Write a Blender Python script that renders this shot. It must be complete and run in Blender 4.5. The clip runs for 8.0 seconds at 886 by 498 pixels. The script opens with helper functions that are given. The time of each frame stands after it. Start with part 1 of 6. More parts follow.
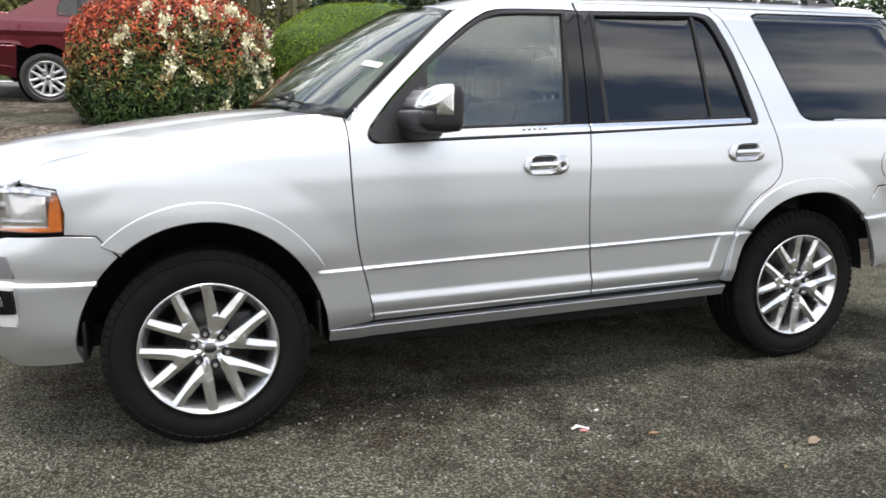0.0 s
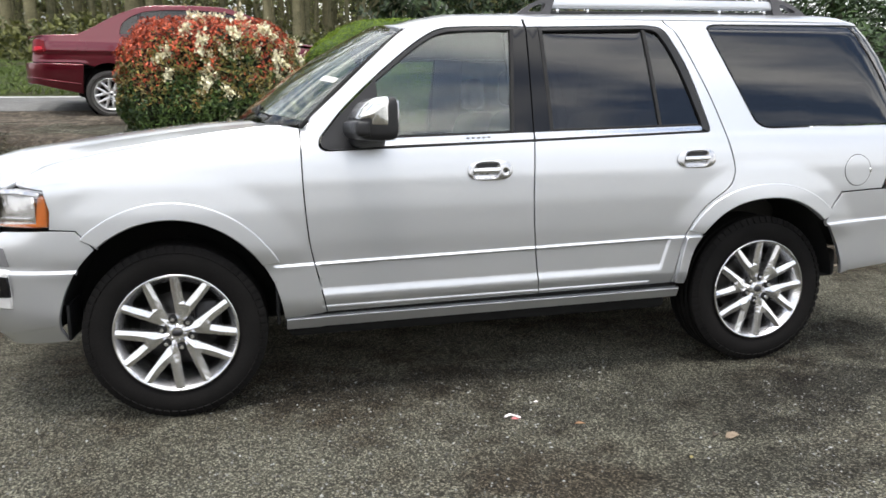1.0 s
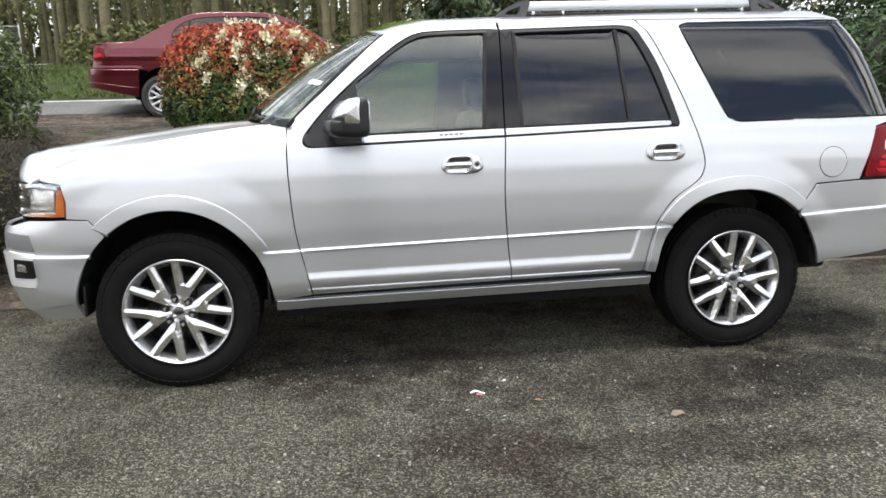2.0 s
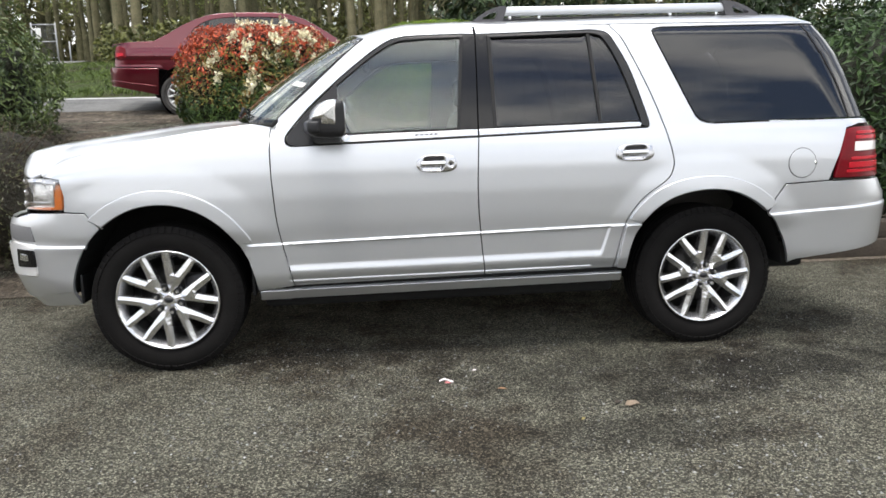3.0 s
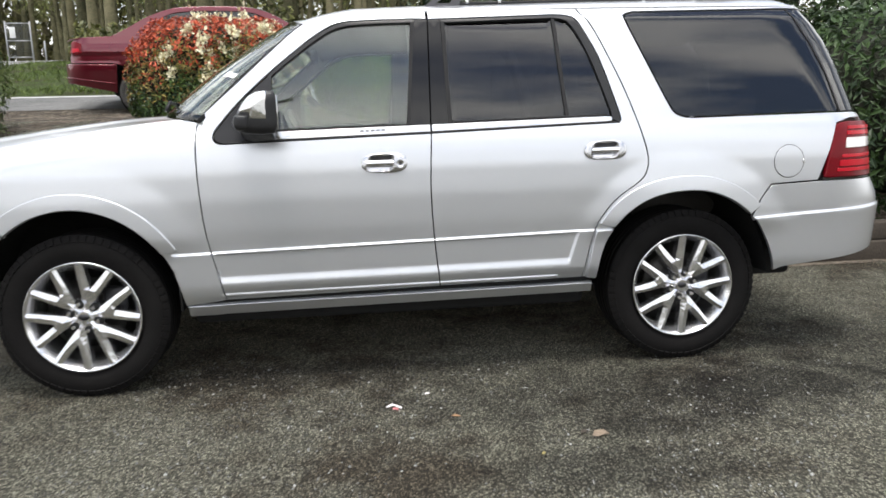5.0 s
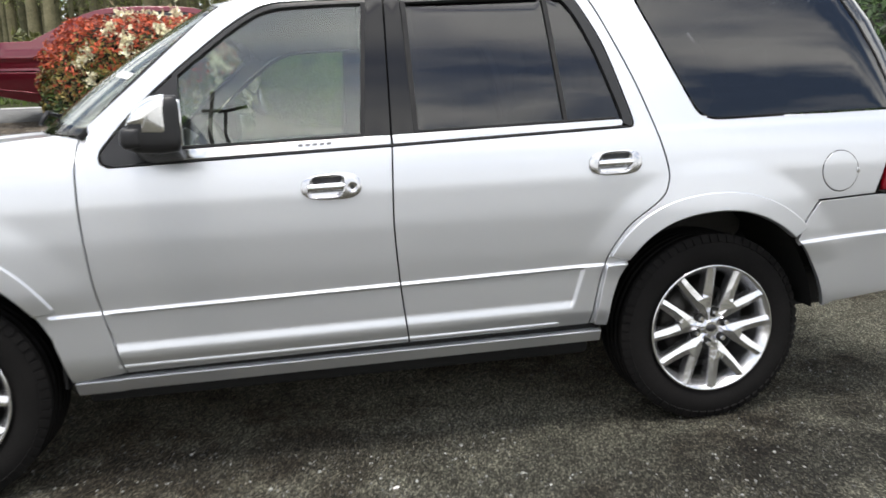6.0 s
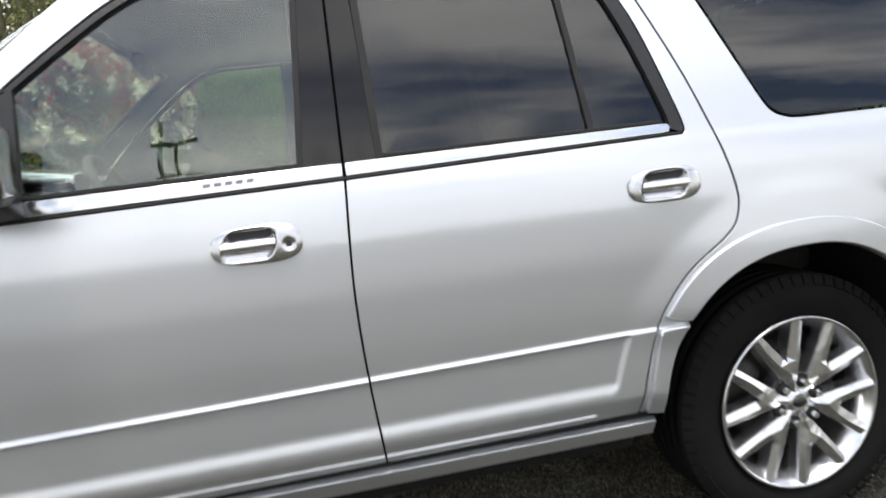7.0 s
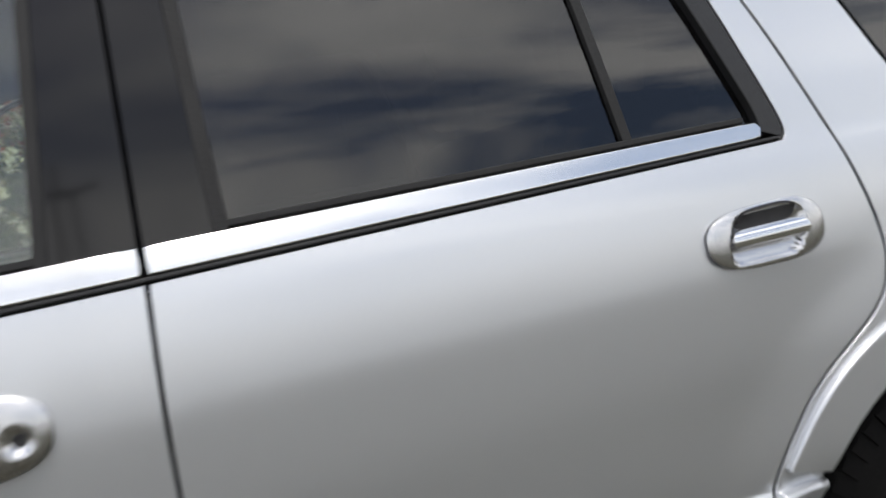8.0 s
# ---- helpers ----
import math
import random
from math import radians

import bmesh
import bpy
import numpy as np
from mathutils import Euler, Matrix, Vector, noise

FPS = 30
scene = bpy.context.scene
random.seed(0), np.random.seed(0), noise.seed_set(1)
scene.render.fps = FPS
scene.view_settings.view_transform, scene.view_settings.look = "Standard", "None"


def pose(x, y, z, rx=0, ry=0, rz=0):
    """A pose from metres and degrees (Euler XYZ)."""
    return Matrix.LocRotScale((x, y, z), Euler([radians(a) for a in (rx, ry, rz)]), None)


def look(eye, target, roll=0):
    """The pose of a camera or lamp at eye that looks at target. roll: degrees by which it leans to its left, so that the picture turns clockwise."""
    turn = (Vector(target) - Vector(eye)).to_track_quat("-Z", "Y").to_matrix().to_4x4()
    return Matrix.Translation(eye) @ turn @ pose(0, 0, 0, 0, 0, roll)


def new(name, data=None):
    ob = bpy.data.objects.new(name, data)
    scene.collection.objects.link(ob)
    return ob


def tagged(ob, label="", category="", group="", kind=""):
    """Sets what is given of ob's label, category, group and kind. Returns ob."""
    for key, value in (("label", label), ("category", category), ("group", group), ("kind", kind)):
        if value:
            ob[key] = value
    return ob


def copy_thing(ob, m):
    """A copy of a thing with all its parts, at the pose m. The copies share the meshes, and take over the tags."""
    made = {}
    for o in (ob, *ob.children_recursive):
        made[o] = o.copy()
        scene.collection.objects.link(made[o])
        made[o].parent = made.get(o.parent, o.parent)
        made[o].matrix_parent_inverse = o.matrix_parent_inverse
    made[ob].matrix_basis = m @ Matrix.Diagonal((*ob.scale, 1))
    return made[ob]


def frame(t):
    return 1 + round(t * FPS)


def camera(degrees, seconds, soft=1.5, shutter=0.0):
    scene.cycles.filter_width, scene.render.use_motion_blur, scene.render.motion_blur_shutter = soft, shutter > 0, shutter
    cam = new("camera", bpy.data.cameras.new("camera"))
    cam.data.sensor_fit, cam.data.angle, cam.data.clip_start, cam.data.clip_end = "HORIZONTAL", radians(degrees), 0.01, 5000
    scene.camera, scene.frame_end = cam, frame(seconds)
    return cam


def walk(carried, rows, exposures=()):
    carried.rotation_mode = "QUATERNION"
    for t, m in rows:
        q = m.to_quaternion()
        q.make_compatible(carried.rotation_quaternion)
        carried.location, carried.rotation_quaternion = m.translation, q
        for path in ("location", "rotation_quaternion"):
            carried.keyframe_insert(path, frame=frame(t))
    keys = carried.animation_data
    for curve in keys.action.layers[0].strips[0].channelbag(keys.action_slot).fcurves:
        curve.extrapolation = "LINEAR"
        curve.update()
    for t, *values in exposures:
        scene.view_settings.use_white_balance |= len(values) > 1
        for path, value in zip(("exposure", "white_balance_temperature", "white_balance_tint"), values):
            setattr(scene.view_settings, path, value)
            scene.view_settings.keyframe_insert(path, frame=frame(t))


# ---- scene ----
cam = camera(63.1, 8.0, soft=1.6, shutter=0.4)
# seconds, eye, target, roll
PATH = [
    (0, (-0.043, -2.935, 1.331), (0.614, -1.082, 0.963), -0.5),
    (0.5, (0.229, -3.145, 1.319), (0.788, -1.256, 0.978), -0.5),
    (1, (0.458, -3.368, 1.323), (0.909, -1.449, 0.984), -0.9),
    (1.5, (0.669, -3.55, 1.314), (1.015, -1.61, 0.975), -1.4),
    (3, (1.123, -3.938, 1.33), (1.313, -1.978, 0.98), -1.4),
    (3.5, (1.197, -3.941, 1.315), (1.368, -1.979, 0.969), -1.2),
    (4, (1.25, -3.922, 1.302), (1.417, -1.96, 0.951), -1.2),
    (4.5, (1.3, -3.812, 1.296), (1.491, -1.853, 0.942), -1.3),
    (6, (1.442, -2.728, 1.309), (1.761, -0.783, 0.97), -2.7),
    (6.5, (1.497, -2.27, 1.338), (1.876, -0.339, 0.981), -3.8),
    (7, (1.555, -1.862, 1.288), (1.967, 0.076, 1.017), -5.8),
    (7.5, (1.601, -1.373, 1.297), (2.147, 0.538, 1.072), -7.7),
    (8, (1.79, -0.93, 1.314), (2.394, 0.963, 1.089), -9.8),
]
walk(cam, [(t, look(e, g, r)) for t, e, g, r in PATH], exposures=((0, 0.31), (4.5, 0.27), (6, 0.29), (7, 0.25), (7.5, 0.14), (8, -0.20)))

# ---------------------------------------------------------------- world and sun
SUN_ELEV, SUN_AZ = 72.0, 195.0
world = bpy.data.worlds.new("sky")
scene.world = world
world.use_nodes = True
wn, wl = world.node_tree.nodes, world.node_tree.links
wn.clear()
w_out = wn.new("ShaderNodeOutputWorld")
w_bg = wn.new("ShaderNodeBackground")
w_sky = wn.new("ShaderNodeTexSky")
w_sky.sky_type = "NISHITA"
w_sky.sun_disc = False
w_sky.sun_elevation, w_sky.sun_rotation = radians(SUN_ELEV), radians(SUN_AZ)
w_sky.altitude, w_sky.dust_density = 50, 2.0
w_co = wn.new("ShaderNodeTexCoord")
w_sep = wn.new("ShaderNodeSeparateXYZ")
w_add = wn.new("ShaderNodeMath")
w_add.operation, w_add.inputs[1].default_value = "ADD", 0.18
w_abs = wn.new("ShaderNodeMath")
w_abs.operation = "ABSOLUTE"
w_dx = wn.new("ShaderNodeMath")
w_dx.operation = "DIVIDE"
w_dy = wn.new("ShaderNodeMath")
w_dy.operation = "DIVIDE"
w_comb = wn.new("ShaderNodeCombineXYZ")
w_noise = wn.new("ShaderNodeTexNoise")
w_noise.inputs["Scale"].default_value = 2.2
w_noise.inputs["Detail"].default_value = 6.0
w_noise.inputs["Roughness"].default_value = 0.55
w_noise.inputs["Distortion"].default_value = 0.4
w_ramp = wn.new("ShaderNodeValToRGB")
w_ramp.color_ramp.elements[0].position, w_ramp.color_ramp.elements[1].position = 0.42, 0.57
w_ramp.color_ramp.elements[0].color = (0, 0, 0, 1)
w_ramp.color_ramp.elements[1].color = (1, 1, 1, 1)
w_shade = wn.new("ShaderNodeValToRGB")       # brightness of the clouds
w_shade.color_ramp.elements[0].position, w_shade.color_ramp.elements[1].position = 0.25, 0.75
w_shade.color_ramp.elements[0].color = (0.66, 0.67, 0.69, 1)
w_shade.color_ramp.elements[1].color = (1.485, 1.462, 1.425, 1)
w_noise2 = wn.new("ShaderNodeTexNoise")
w_noise2.inputs["Scale"].default_value = 2.1
w_noise2.inputs["Detail"].default_value = 5.0
w_mul = wn.new("ShaderNodeVectorMath")
w_mul.operation = "SCALE"
w_mul.inputs["Scale"].default_value = 0.09
w_mix = wn.new("ShaderNodeMix")
w_mix.data_type = "RGBA"
wl.new(w_co.outputs["Generated"], w_sep.inputs[0])
wl.new(w_sep.outputs["Z"], w_abs.inputs[0])
wl.new(w_abs.outputs[0], w_add.inputs[0])
wl.new(w_sep.outputs["X"], w_dx.inputs[0])
wl.new(w_add.outputs[0], w_dx.inputs[1])
wl.new(w_sep.outputs["Y"], w_dy.inputs[0])
wl.new(w_add.outputs[0], w_dy.inputs[1])
w_sx = wn.new("ShaderNodeMath")
w_sx.operation, w_sx.inputs[1].default_value = "MULTIPLY", 0.42
w_sy = wn.new("ShaderNodeMath")
w_sy.operation, w_sy.inputs[1].default_value = "MULTIPLY", 1.25
wl.new(w_dx.outputs[0], w_sx.inputs[0])
wl.new(w_dy.outputs[0], w_sy.inputs[0])
wl.new(w_sx.outputs[0], w_comb.inputs["X"])
wl.new(w_sy.outputs[0], w_comb.inputs["Y"])
wl.new(w_comb.outputs[0], w_noise.inputs["Vector"])
wl.new(w_comb.outputs[0], w_noise2.inputs["Vector"])
wl.new(w_noise.outputs["Fac"], w_ramp.inputs[0])
wl.new(w_noise2.outputs["Fac"], w_shade.inputs[0])
wl.new(w_sky.outputs[0], w_mul.inputs[0])
w_low = wn.new("ShaderNodeMapRange")        # cloud closes towards the horizon
w_low.inputs["From Min"].default_value, w_low.inputs["From Max"].default_value = 0.08, 0.34
w_low.inputs["To Min"].default_value, w_low.inputs["To Max"].default_value = 1.0, 0.0
w_max = wn.new("ShaderNodeMath")
w_max.operation = "MAXIMUM"
wl.new(w_sep.outputs["Z"], w_low.inputs["Value"])
wl.new(w_low.outputs[0], w_max.inputs[0])
wl.new(w_ramp.outputs[0], w_max.inputs[1])
wl.new(w_max.outputs[0], w_mix.inputs["Factor"])
wl.new(w_mul.outputs[0], w_mix.inputs["A"])
wl.new(w_shade.outputs[0], w_mix.inputs["B"])
wl.new(w_mix.outputs["Result"], w_bg.inputs["Color"])
w_rise = wn.new("ShaderNodeMapRange")        # a cloudy sky is brightest overhead
w_rise.inputs["From Min"].default_value, w_rise.inputs["From Max"].default_value = 0.0, 0.85
w_rise.inputs["To Min"].default_value, w_rise.inputs["To Max"].default_value = 1.25, 2.15
wl.new(w_sep.outputs["Z"], w_rise.inputs["Value"])
wl.new(w_rise.outputs[0], w_bg.inputs["Strength"])
wl.new(w_bg.outputs[0], w_out.inputs[0])

sun = new("sun", bpy.data.lights.new("sun", "SUN"))
sun.data.energy, sun.data.angle, sun.data.color = 2.2, radians(14), (1.0, 0.96, 0.9)
_a, _e = radians(SUN_AZ), radians(SUN_ELEV)
SUN_DIR = Vector((math.sin(_a) * math.cos(_e), math.cos(_a) * math.cos(_e), math.sin(_e)))
sun.matrix_world = look(SUN_DIR * 50, (0, 0, 0))


# ---------------------------------------------------------------- materials
def mat(name, color, rough=0.5, metal=0.0, coat=0.0, var=0.12, scale=6.0, bump=0.0, bump_scale=60.0, alt=None, spec=0.5,
        trans=0.0, ior=1.45, rand=0.0, fine=None, emit=None):
    """A node material: two scales of noise vary the colour, fine noise gives relief."""
    m = bpy.data.materials.new(name)
    m.use_nodes = True
    n, l = m.node_tree.nodes, m.node_tree.links
    b = n["Principled BSDF"]
    b.inputs["Roughness"].default_value = rough
    b.inputs["Metallic"].default_value = metal
    b.inputs["Coat Weight"].default_value = coat
    b.inputs["Coat Roughness"].default_value = 0.03
    b.inputs["Specular IOR Level"].default_value = spec
    b.inputs["Transmission Weight"].default_value = trans
    b.inputs["IOR"].default_value = ior
    if emit:
        b.inputs["Emission Color"].default_value = (*color, 1)
        b.inputs["Emission Strength"].default_value = emit
    co = n.new("ShaderNodeTexCoord")
    t1, t2 = n.new("ShaderNodeTexNoise"), n.new("ShaderNodeTexNoise")
    t1.inputs["Scale"].default_value, t1.inputs["Detail"].default_value = scale, 4.0
    t2.inputs["Scale"].default_value, t2.inputs["Detail"].default_value = fine or scale * 14, 3.0
    l.new(co.outputs["Object"], t1.inputs["Vector"])
    l.new(co.outputs["Object"], t2.inputs["Vector"])
    addn = n.new("ShaderNodeMath")
    addn.operation = "ADD"
    l.new(t1.outputs["Fac"], addn.inputs[0])
    l.new(t2.outputs["Fac"], addn.inputs[1])
    last = addn.outputs[0]
    if rand:
        info = n.new("ShaderNodeObjectInfo")
        geo = n.new("ShaderNodeNewGeometry")
        r1 = n.new("ShaderNodeMath")
        r1.operation, r1.inputs[1].default_value = "MULTIPLY_ADD", rand
        l.new(info.outputs["Random"] if rand > 0 else geo.outputs["Random Per Island"], r1.inputs[0])
        r1.inputs[1].default_value = abs(rand)
        l.new(last, r1.inputs[2])
        sub = n.new("ShaderNodeMath")
        sub.operation, sub.inputs[1].default_value = "SUBTRACT", abs(rand) / 2
        l.new(r1.outputs[0], sub.inputs[0])
        last = sub.outputs[0]
    ramp = n.new("ShaderNodeValToRGB")
    ramp.color_ramp.elements[0].position, ramp.color_ramp.elements[1].position = 0.30, 0.70
    half = n.new("ShaderNodeMath")
    half.operation, half.inputs[1].default_value = "MULTIPLY", 0.5
    l.new(last, half.inputs[0])
    lo = tuple(c * (1 - var) for c in color) if alt is None else alt
    hi = tuple(min(1.0, c * (1 + var)) for c in color)
    ramp.color_ramp.elements[0].color = (*lo, 1)
    ramp.color_ramp.elements[1].color = (*hi, 1)
    l.new(half.outputs[0], ramp.inputs[0])
    l.new(ramp.outputs[0], b.inputs["Base Color"])
    if bump:
        bp = n.new("ShaderNodeBump")
        bp.inputs["Strength"].default_value, bp.inputs["Distance"].default_value = 1.0, bump
        t3 = n.new("ShaderNodeTexNoise")
        t3.inputs["Scale"].default_value, t3.inputs["Detail"].default_value = bump_scale, 4.0
        l.new(co.outputs["Object"], t3.inputs["Vector"])
        l.new(t3.outputs["Fac"], bp.inputs["Height"])
        l.new(bp.outputs[0], b.inputs["Normal"])
    return m


PAINT = mat("silver_paint", (0.642, 0.657, 0.682), rough=0.36, metal=0.80, coat=1.0, var=0.02, scale=2.0, fine=900)
PAINT.node_tree.nodes["Principled BSDF"].inputs["Coat Roughness"].default_value = 0.09
BLACK = mat("black_trim", (0.012, 0.012, 0.013), rough=0.38, var=0.2, scale=20, bump=0.0004, bump_scale=900)
GLOSS_BLACK = mat("gloss_black", (0.006, 0.006, 0.007), rough=0.07, var=0.1, spec=0.42)
RUBBER = mat("rubber", (0.012, 0.012, 0.0125), rough=0.75, var=0.3, scale=14, bump=0.0008, bump_scale=200)
TYRE = mat("tyre_rubber", (0.0085, 0.0079, 0.0076), rough=0.8, var=0.35, scale=9, bump=0.0006, bump_scale=160, spec=0.15)
ALLOY = mat("alloy", (0.76, 0.76, 0.77), rough=0.22, metal=0.95, coat=0.6, var=0.06, scale=12)
ALLOY_IN = mat("alloy_inner", (0.06, 0.06, 0.063), rough=0.45, metal=0.8, var=0.2, scale=12)
CHROME = mat("chrome", (0.80, 0.805, 0.81), rough=0.16, metal=1.0, var=0.02)
BRAKE = mat("brake_steel", (0.05, 0.048, 0.045), rough=0.4, metal=0.9, var=0.3, scale=30)
SHELL = mat("under_black", (0.006, 0.006, 0.006), rough=0.9, var=0.2)
GLASS = mat("clear_glass", (0.75, 0.84, 0.785), rough=0.0, trans=1.0, var=0.01, ior=1.68)
TINT = mat("privacy_glass", (0.040, 0.042, 0.048), rough=0.0, trans=1.0, var=0.02, ior=1.62)
LENS = mat("lamp_lens", (0.95, 0.95, 0.95), rough=0.02, trans=1.0, var=0.01)
AMBER = mat("amber_lens", (0.46, 0.115, 0.012), rough=0.2, coat=1.0, var=0.1)
REDLENS = mat("red_lens", (0.145, 0.0015, 0.006), rough=0.30, coat=0.12, var=0.3, scale=10, spec=0.2)
BRIGHTRED = mat("bright_red_lens", (0.46, 0.006, 0.018), rough=0.3, coat=0.15, var=0.2, scale=14, spec=0.25)
CLEARLENS = mat("white_lens", (0.75, 0.72, 0.70), rough=0.12, coat=1.0, var=0.1, scale=10)
INTERIOR = mat("interior_grey", (0.055, 0.053, 0.05), rough=0.8, var=0.2, bump=0.0008, bump_scale=300)
LEATHER = mat("leather", (0.06, 0.057, 0.052), rough=0.5, var=0.2, bump=0.0006, bump_scale=220)
REFLECTOR = mat("lamp_reflector", (0.62, 0.62, 0.63), rough=0.22, metal=0.9, var=0.1, scale=25)
GREYPLASTIC = mat("grey_plastic", (0.16, 0.16, 0.165), rough=0.5, var=0.1)
SATIN = mat("satin_chrome", (0.60, 0.60, 0.61), rough=0.26, metal=1.0, var=0.04)
# White base colour stands in for the sky reflected in the fog lamp chrome.
SKYLIT_TRIM = mat("skylit_trim", (0.80, 0.80, 0.80), rough=0.25, metal=0.3, coat=0.5, var=0.03)
POCKET_SHADE = mat("pocket_shade", (0.035, 0.035, 0.037), rough=0.5, var=0.2)
HEADLINER = mat("headliner", (0.10, 0.095, 0.09), rough=0.9, var=0.06)


# ---------------------------------------------------------------- mesh helpers
def mesh_of(name, verts, faces, material, parent=None, label="", smooth=True, normals=None):
    me = bpy.data.meshes.new(name)
    me.from_pydata([tuple(v) for v in verts], [], faces)
    me.materials.append(material)
    me.polygons.foreach_set("use_smooth", [smooth] * len(me.polygons))
    if normals is not None:
        me.normals_split_custom_set_from_vertices([tuple(v) for v in normals])
    me.update()
    ob = new(name, me)
    if parent:
        ob.parent = parent
    if label:
        ob["label"] = label
    return ob


def part(name, bm, material, parent, label="", smooth=True):
    me = bpy.data.meshes.new(name)
    bm.normal_update()
    bm.to_mesh(me)
    bm.free()
    me.materials.append(material)
    me.polygons.foreach_set("use_smooth", [smooth] * len(me.polygons))
    ob = new(name, me)
    if parent:
        ob.parent = parent
    if label:
        ob["label"] = label
    return ob


def thing(name, m, label, category, group="", kind=""):
    ob = new(name)
    ob.matrix_world = m
    return tagged(ob, label, category, group, kind)


def box(bm, x0, x1, y0, y1, z0, z1, bevel=0.0, seg=2):
    m = Matrix.Translation(((x0 + x1) / 2, (y0 + y1) / 2, (z0 + z1) / 2)) @ Matrix.Diagonal((x1 - x0, y1 - y0, z1 - z0, 1))
    r = bmesh.ops.create_cube(bm, size=1.0, matrix=m)
    if bevel:
        es = {e for v in r["verts"] for e in v.link_edges}
        bmesh.ops.bevel(bm, geom=list(es), offset=bevel, segments=seg, affect="EDGES", profile=0.5)
    return bm


def tube(bm, pts, r, seg=8, r_end=None):
    """A round bar along pts, tapering from r to r_end, closed at both ends."""
    pts = [Vector(p) for p in pts]
    rings = []
    for i, p in enumerate(pts):
        d = (pts[min(i + 1, len(pts) - 1)] - pts[max(i - 1, 0)]).normalized()
        a = d.orthogonal().normalized() if i == 0 else (rings[-1][1] - d * rings[-1][1].dot(d)).normalized()
        b = d.cross(a)
        rr = r if r_end is None else r + (r_end - r) * i / (len(pts) - 1)
        rings.append(([bm.verts.new(p + (a * math.cos(k * math.tau / seg) + b * math.sin(k * math.tau / seg)) * rr) for k in range(seg)], a))
    for (r0, _), (r1, _) in zip(rings, rings[1:]):
        for k in range(seg):
            bm.faces.new((r0[k], r0[(k + 1) % seg], r1[(k + 1) % seg], r1[k]))
    bm.faces.new(rings[0][0][::-1])
    bm.faces.new(rings[-1][0])
    return bm


def lathe(profile, seg, axis_y=True):
    """Verts and faces of a profile of (radius, y) turned round the y axis."""
    vs, fs = [], []
    n = len(profile)
    for k in range(seg):
        c, s = math.cos(k * math.tau / seg), math.sin(k * math.tau / seg)
        vs += [(r * c, y, r * s) for r, y in profile]
    for k in range(seg):
        k2 = (k + 1) % seg
        for i in range(n - 1):
            fs.append((k * n + i, k * n + i + 1, k2 * n + i + 1, k2 * n + i))
    return vs, fs


def spline(pts, n=8):
    """A smooth line through pts (Catmull-Rom), n steps a piece."""
    out = []
    for i in range(len(pts) - 1):
        p0, p1, p2, p3 = (np.array(pts[max(0, min(len(pts) - 1, j))], float) for j in (i - 1, i, i + 1, i + 2))
        for k in range(n):
            t = k / n
            out.append(tuple(0.5 * (2 * p1 + (p2 - p0) * t + (2 * p0 - 5 * p1 + 4 * p2 - p3) * t * t + (3 * p1 - p0 - 3 * p2 + p3) * t ** 3)))
    out.append(tuple(pts[-1]))
    return out


def sstep(a, b, x):
    t = min(1.0, max(0.0, (x - a) / (b - a)))
    return t * t * (3 - 2 * t)


# ---------------------------------------------------------------- silver SUV: its skin as a sheet over (s, z)
# x runs from the nose to the tail with 0 at the front axle, y from the near side into the car, 1.0 is its middle
MID = 1.0


def corner(x0, x1, depth, n, mid=1.0, steps=60):
    """Plan line of a rounded body corner from (x0, 0) to (x1, depth), then on to the middle."""
    pts = []
    for i in range(steps + 1):
        a = i / steps * math.pi / 2
        pts.append((x0 + (x1 - x0) * math.sin(a) ** (2 / n), depth * (1 - math.cos(a) ** (2 / n))))
    sgn = 1 if x1 > x0 else -1
    pts += [(x1 + sgn * 0.025 * math.sin(k / 8 * math.pi / 2), depth + (mid - depth) * k / 8) for k in range(1, 9)]
    s = [x0]
    for p, q in zip(pts, pts[1:]):
        s.append(s[-1] + sgn * math.hypot(q[0] - p[0], q[1] - p[1]))
    return np.array(s), np.array(pts)


FS, FP = corner(-0.30, -0.975, 0.62, 2.5)
RS, RP = corner(3.75, 4.245, 0.50, 2.6)
S_NOSE, S_TAIL = FS[-1], RS[-1]


SLOPE_Z = [1.22, 1.29, 1.40, 1.54, 1.664, 1.758, 1.835, 1.86]
SLOPE_X = [0.0, 0.045, 0.086, 0.142, 0.207, 0.280, 0.352, 0.380]


def tail_slope(z):
    """How far the tail leans forward at the height z."""
    return float(np.interp(z, SLOPE_Z, SLOPE_X))


def lean(s, z):
    """The place along the plan line of the leaning tail."""
    h = tail_slope(z)
    if s < 3.75 - h or h == 0:
        return s
    if s < 4.25 - h:
        return s + h
    return 4.25 + (s - 4.25 + h) / (S_TAIL - 4.25 + h) * (S_TAIL - 4.25)


def plan(s):
    if s < -0.30:
        return np.interp(-s, -FS, FP[:, 0]), np.interp(-s, -FS, FP[:, 1])
    if s > 3.75:
        return np.interp(s, RS, RP[:, 0]), np.interp(s, RS, RP[:, 1])
    return s, 0.0


def plan_in(s):
    """Unit inward normal of the plan line."""
    (xa, ya), (xb, yb) = plan(s - 0.012), plan(s + 0.012)
    d = math.hypot(xb - xa, yb - ya)
    return -(yb - ya) / d, (xb - xa) / d


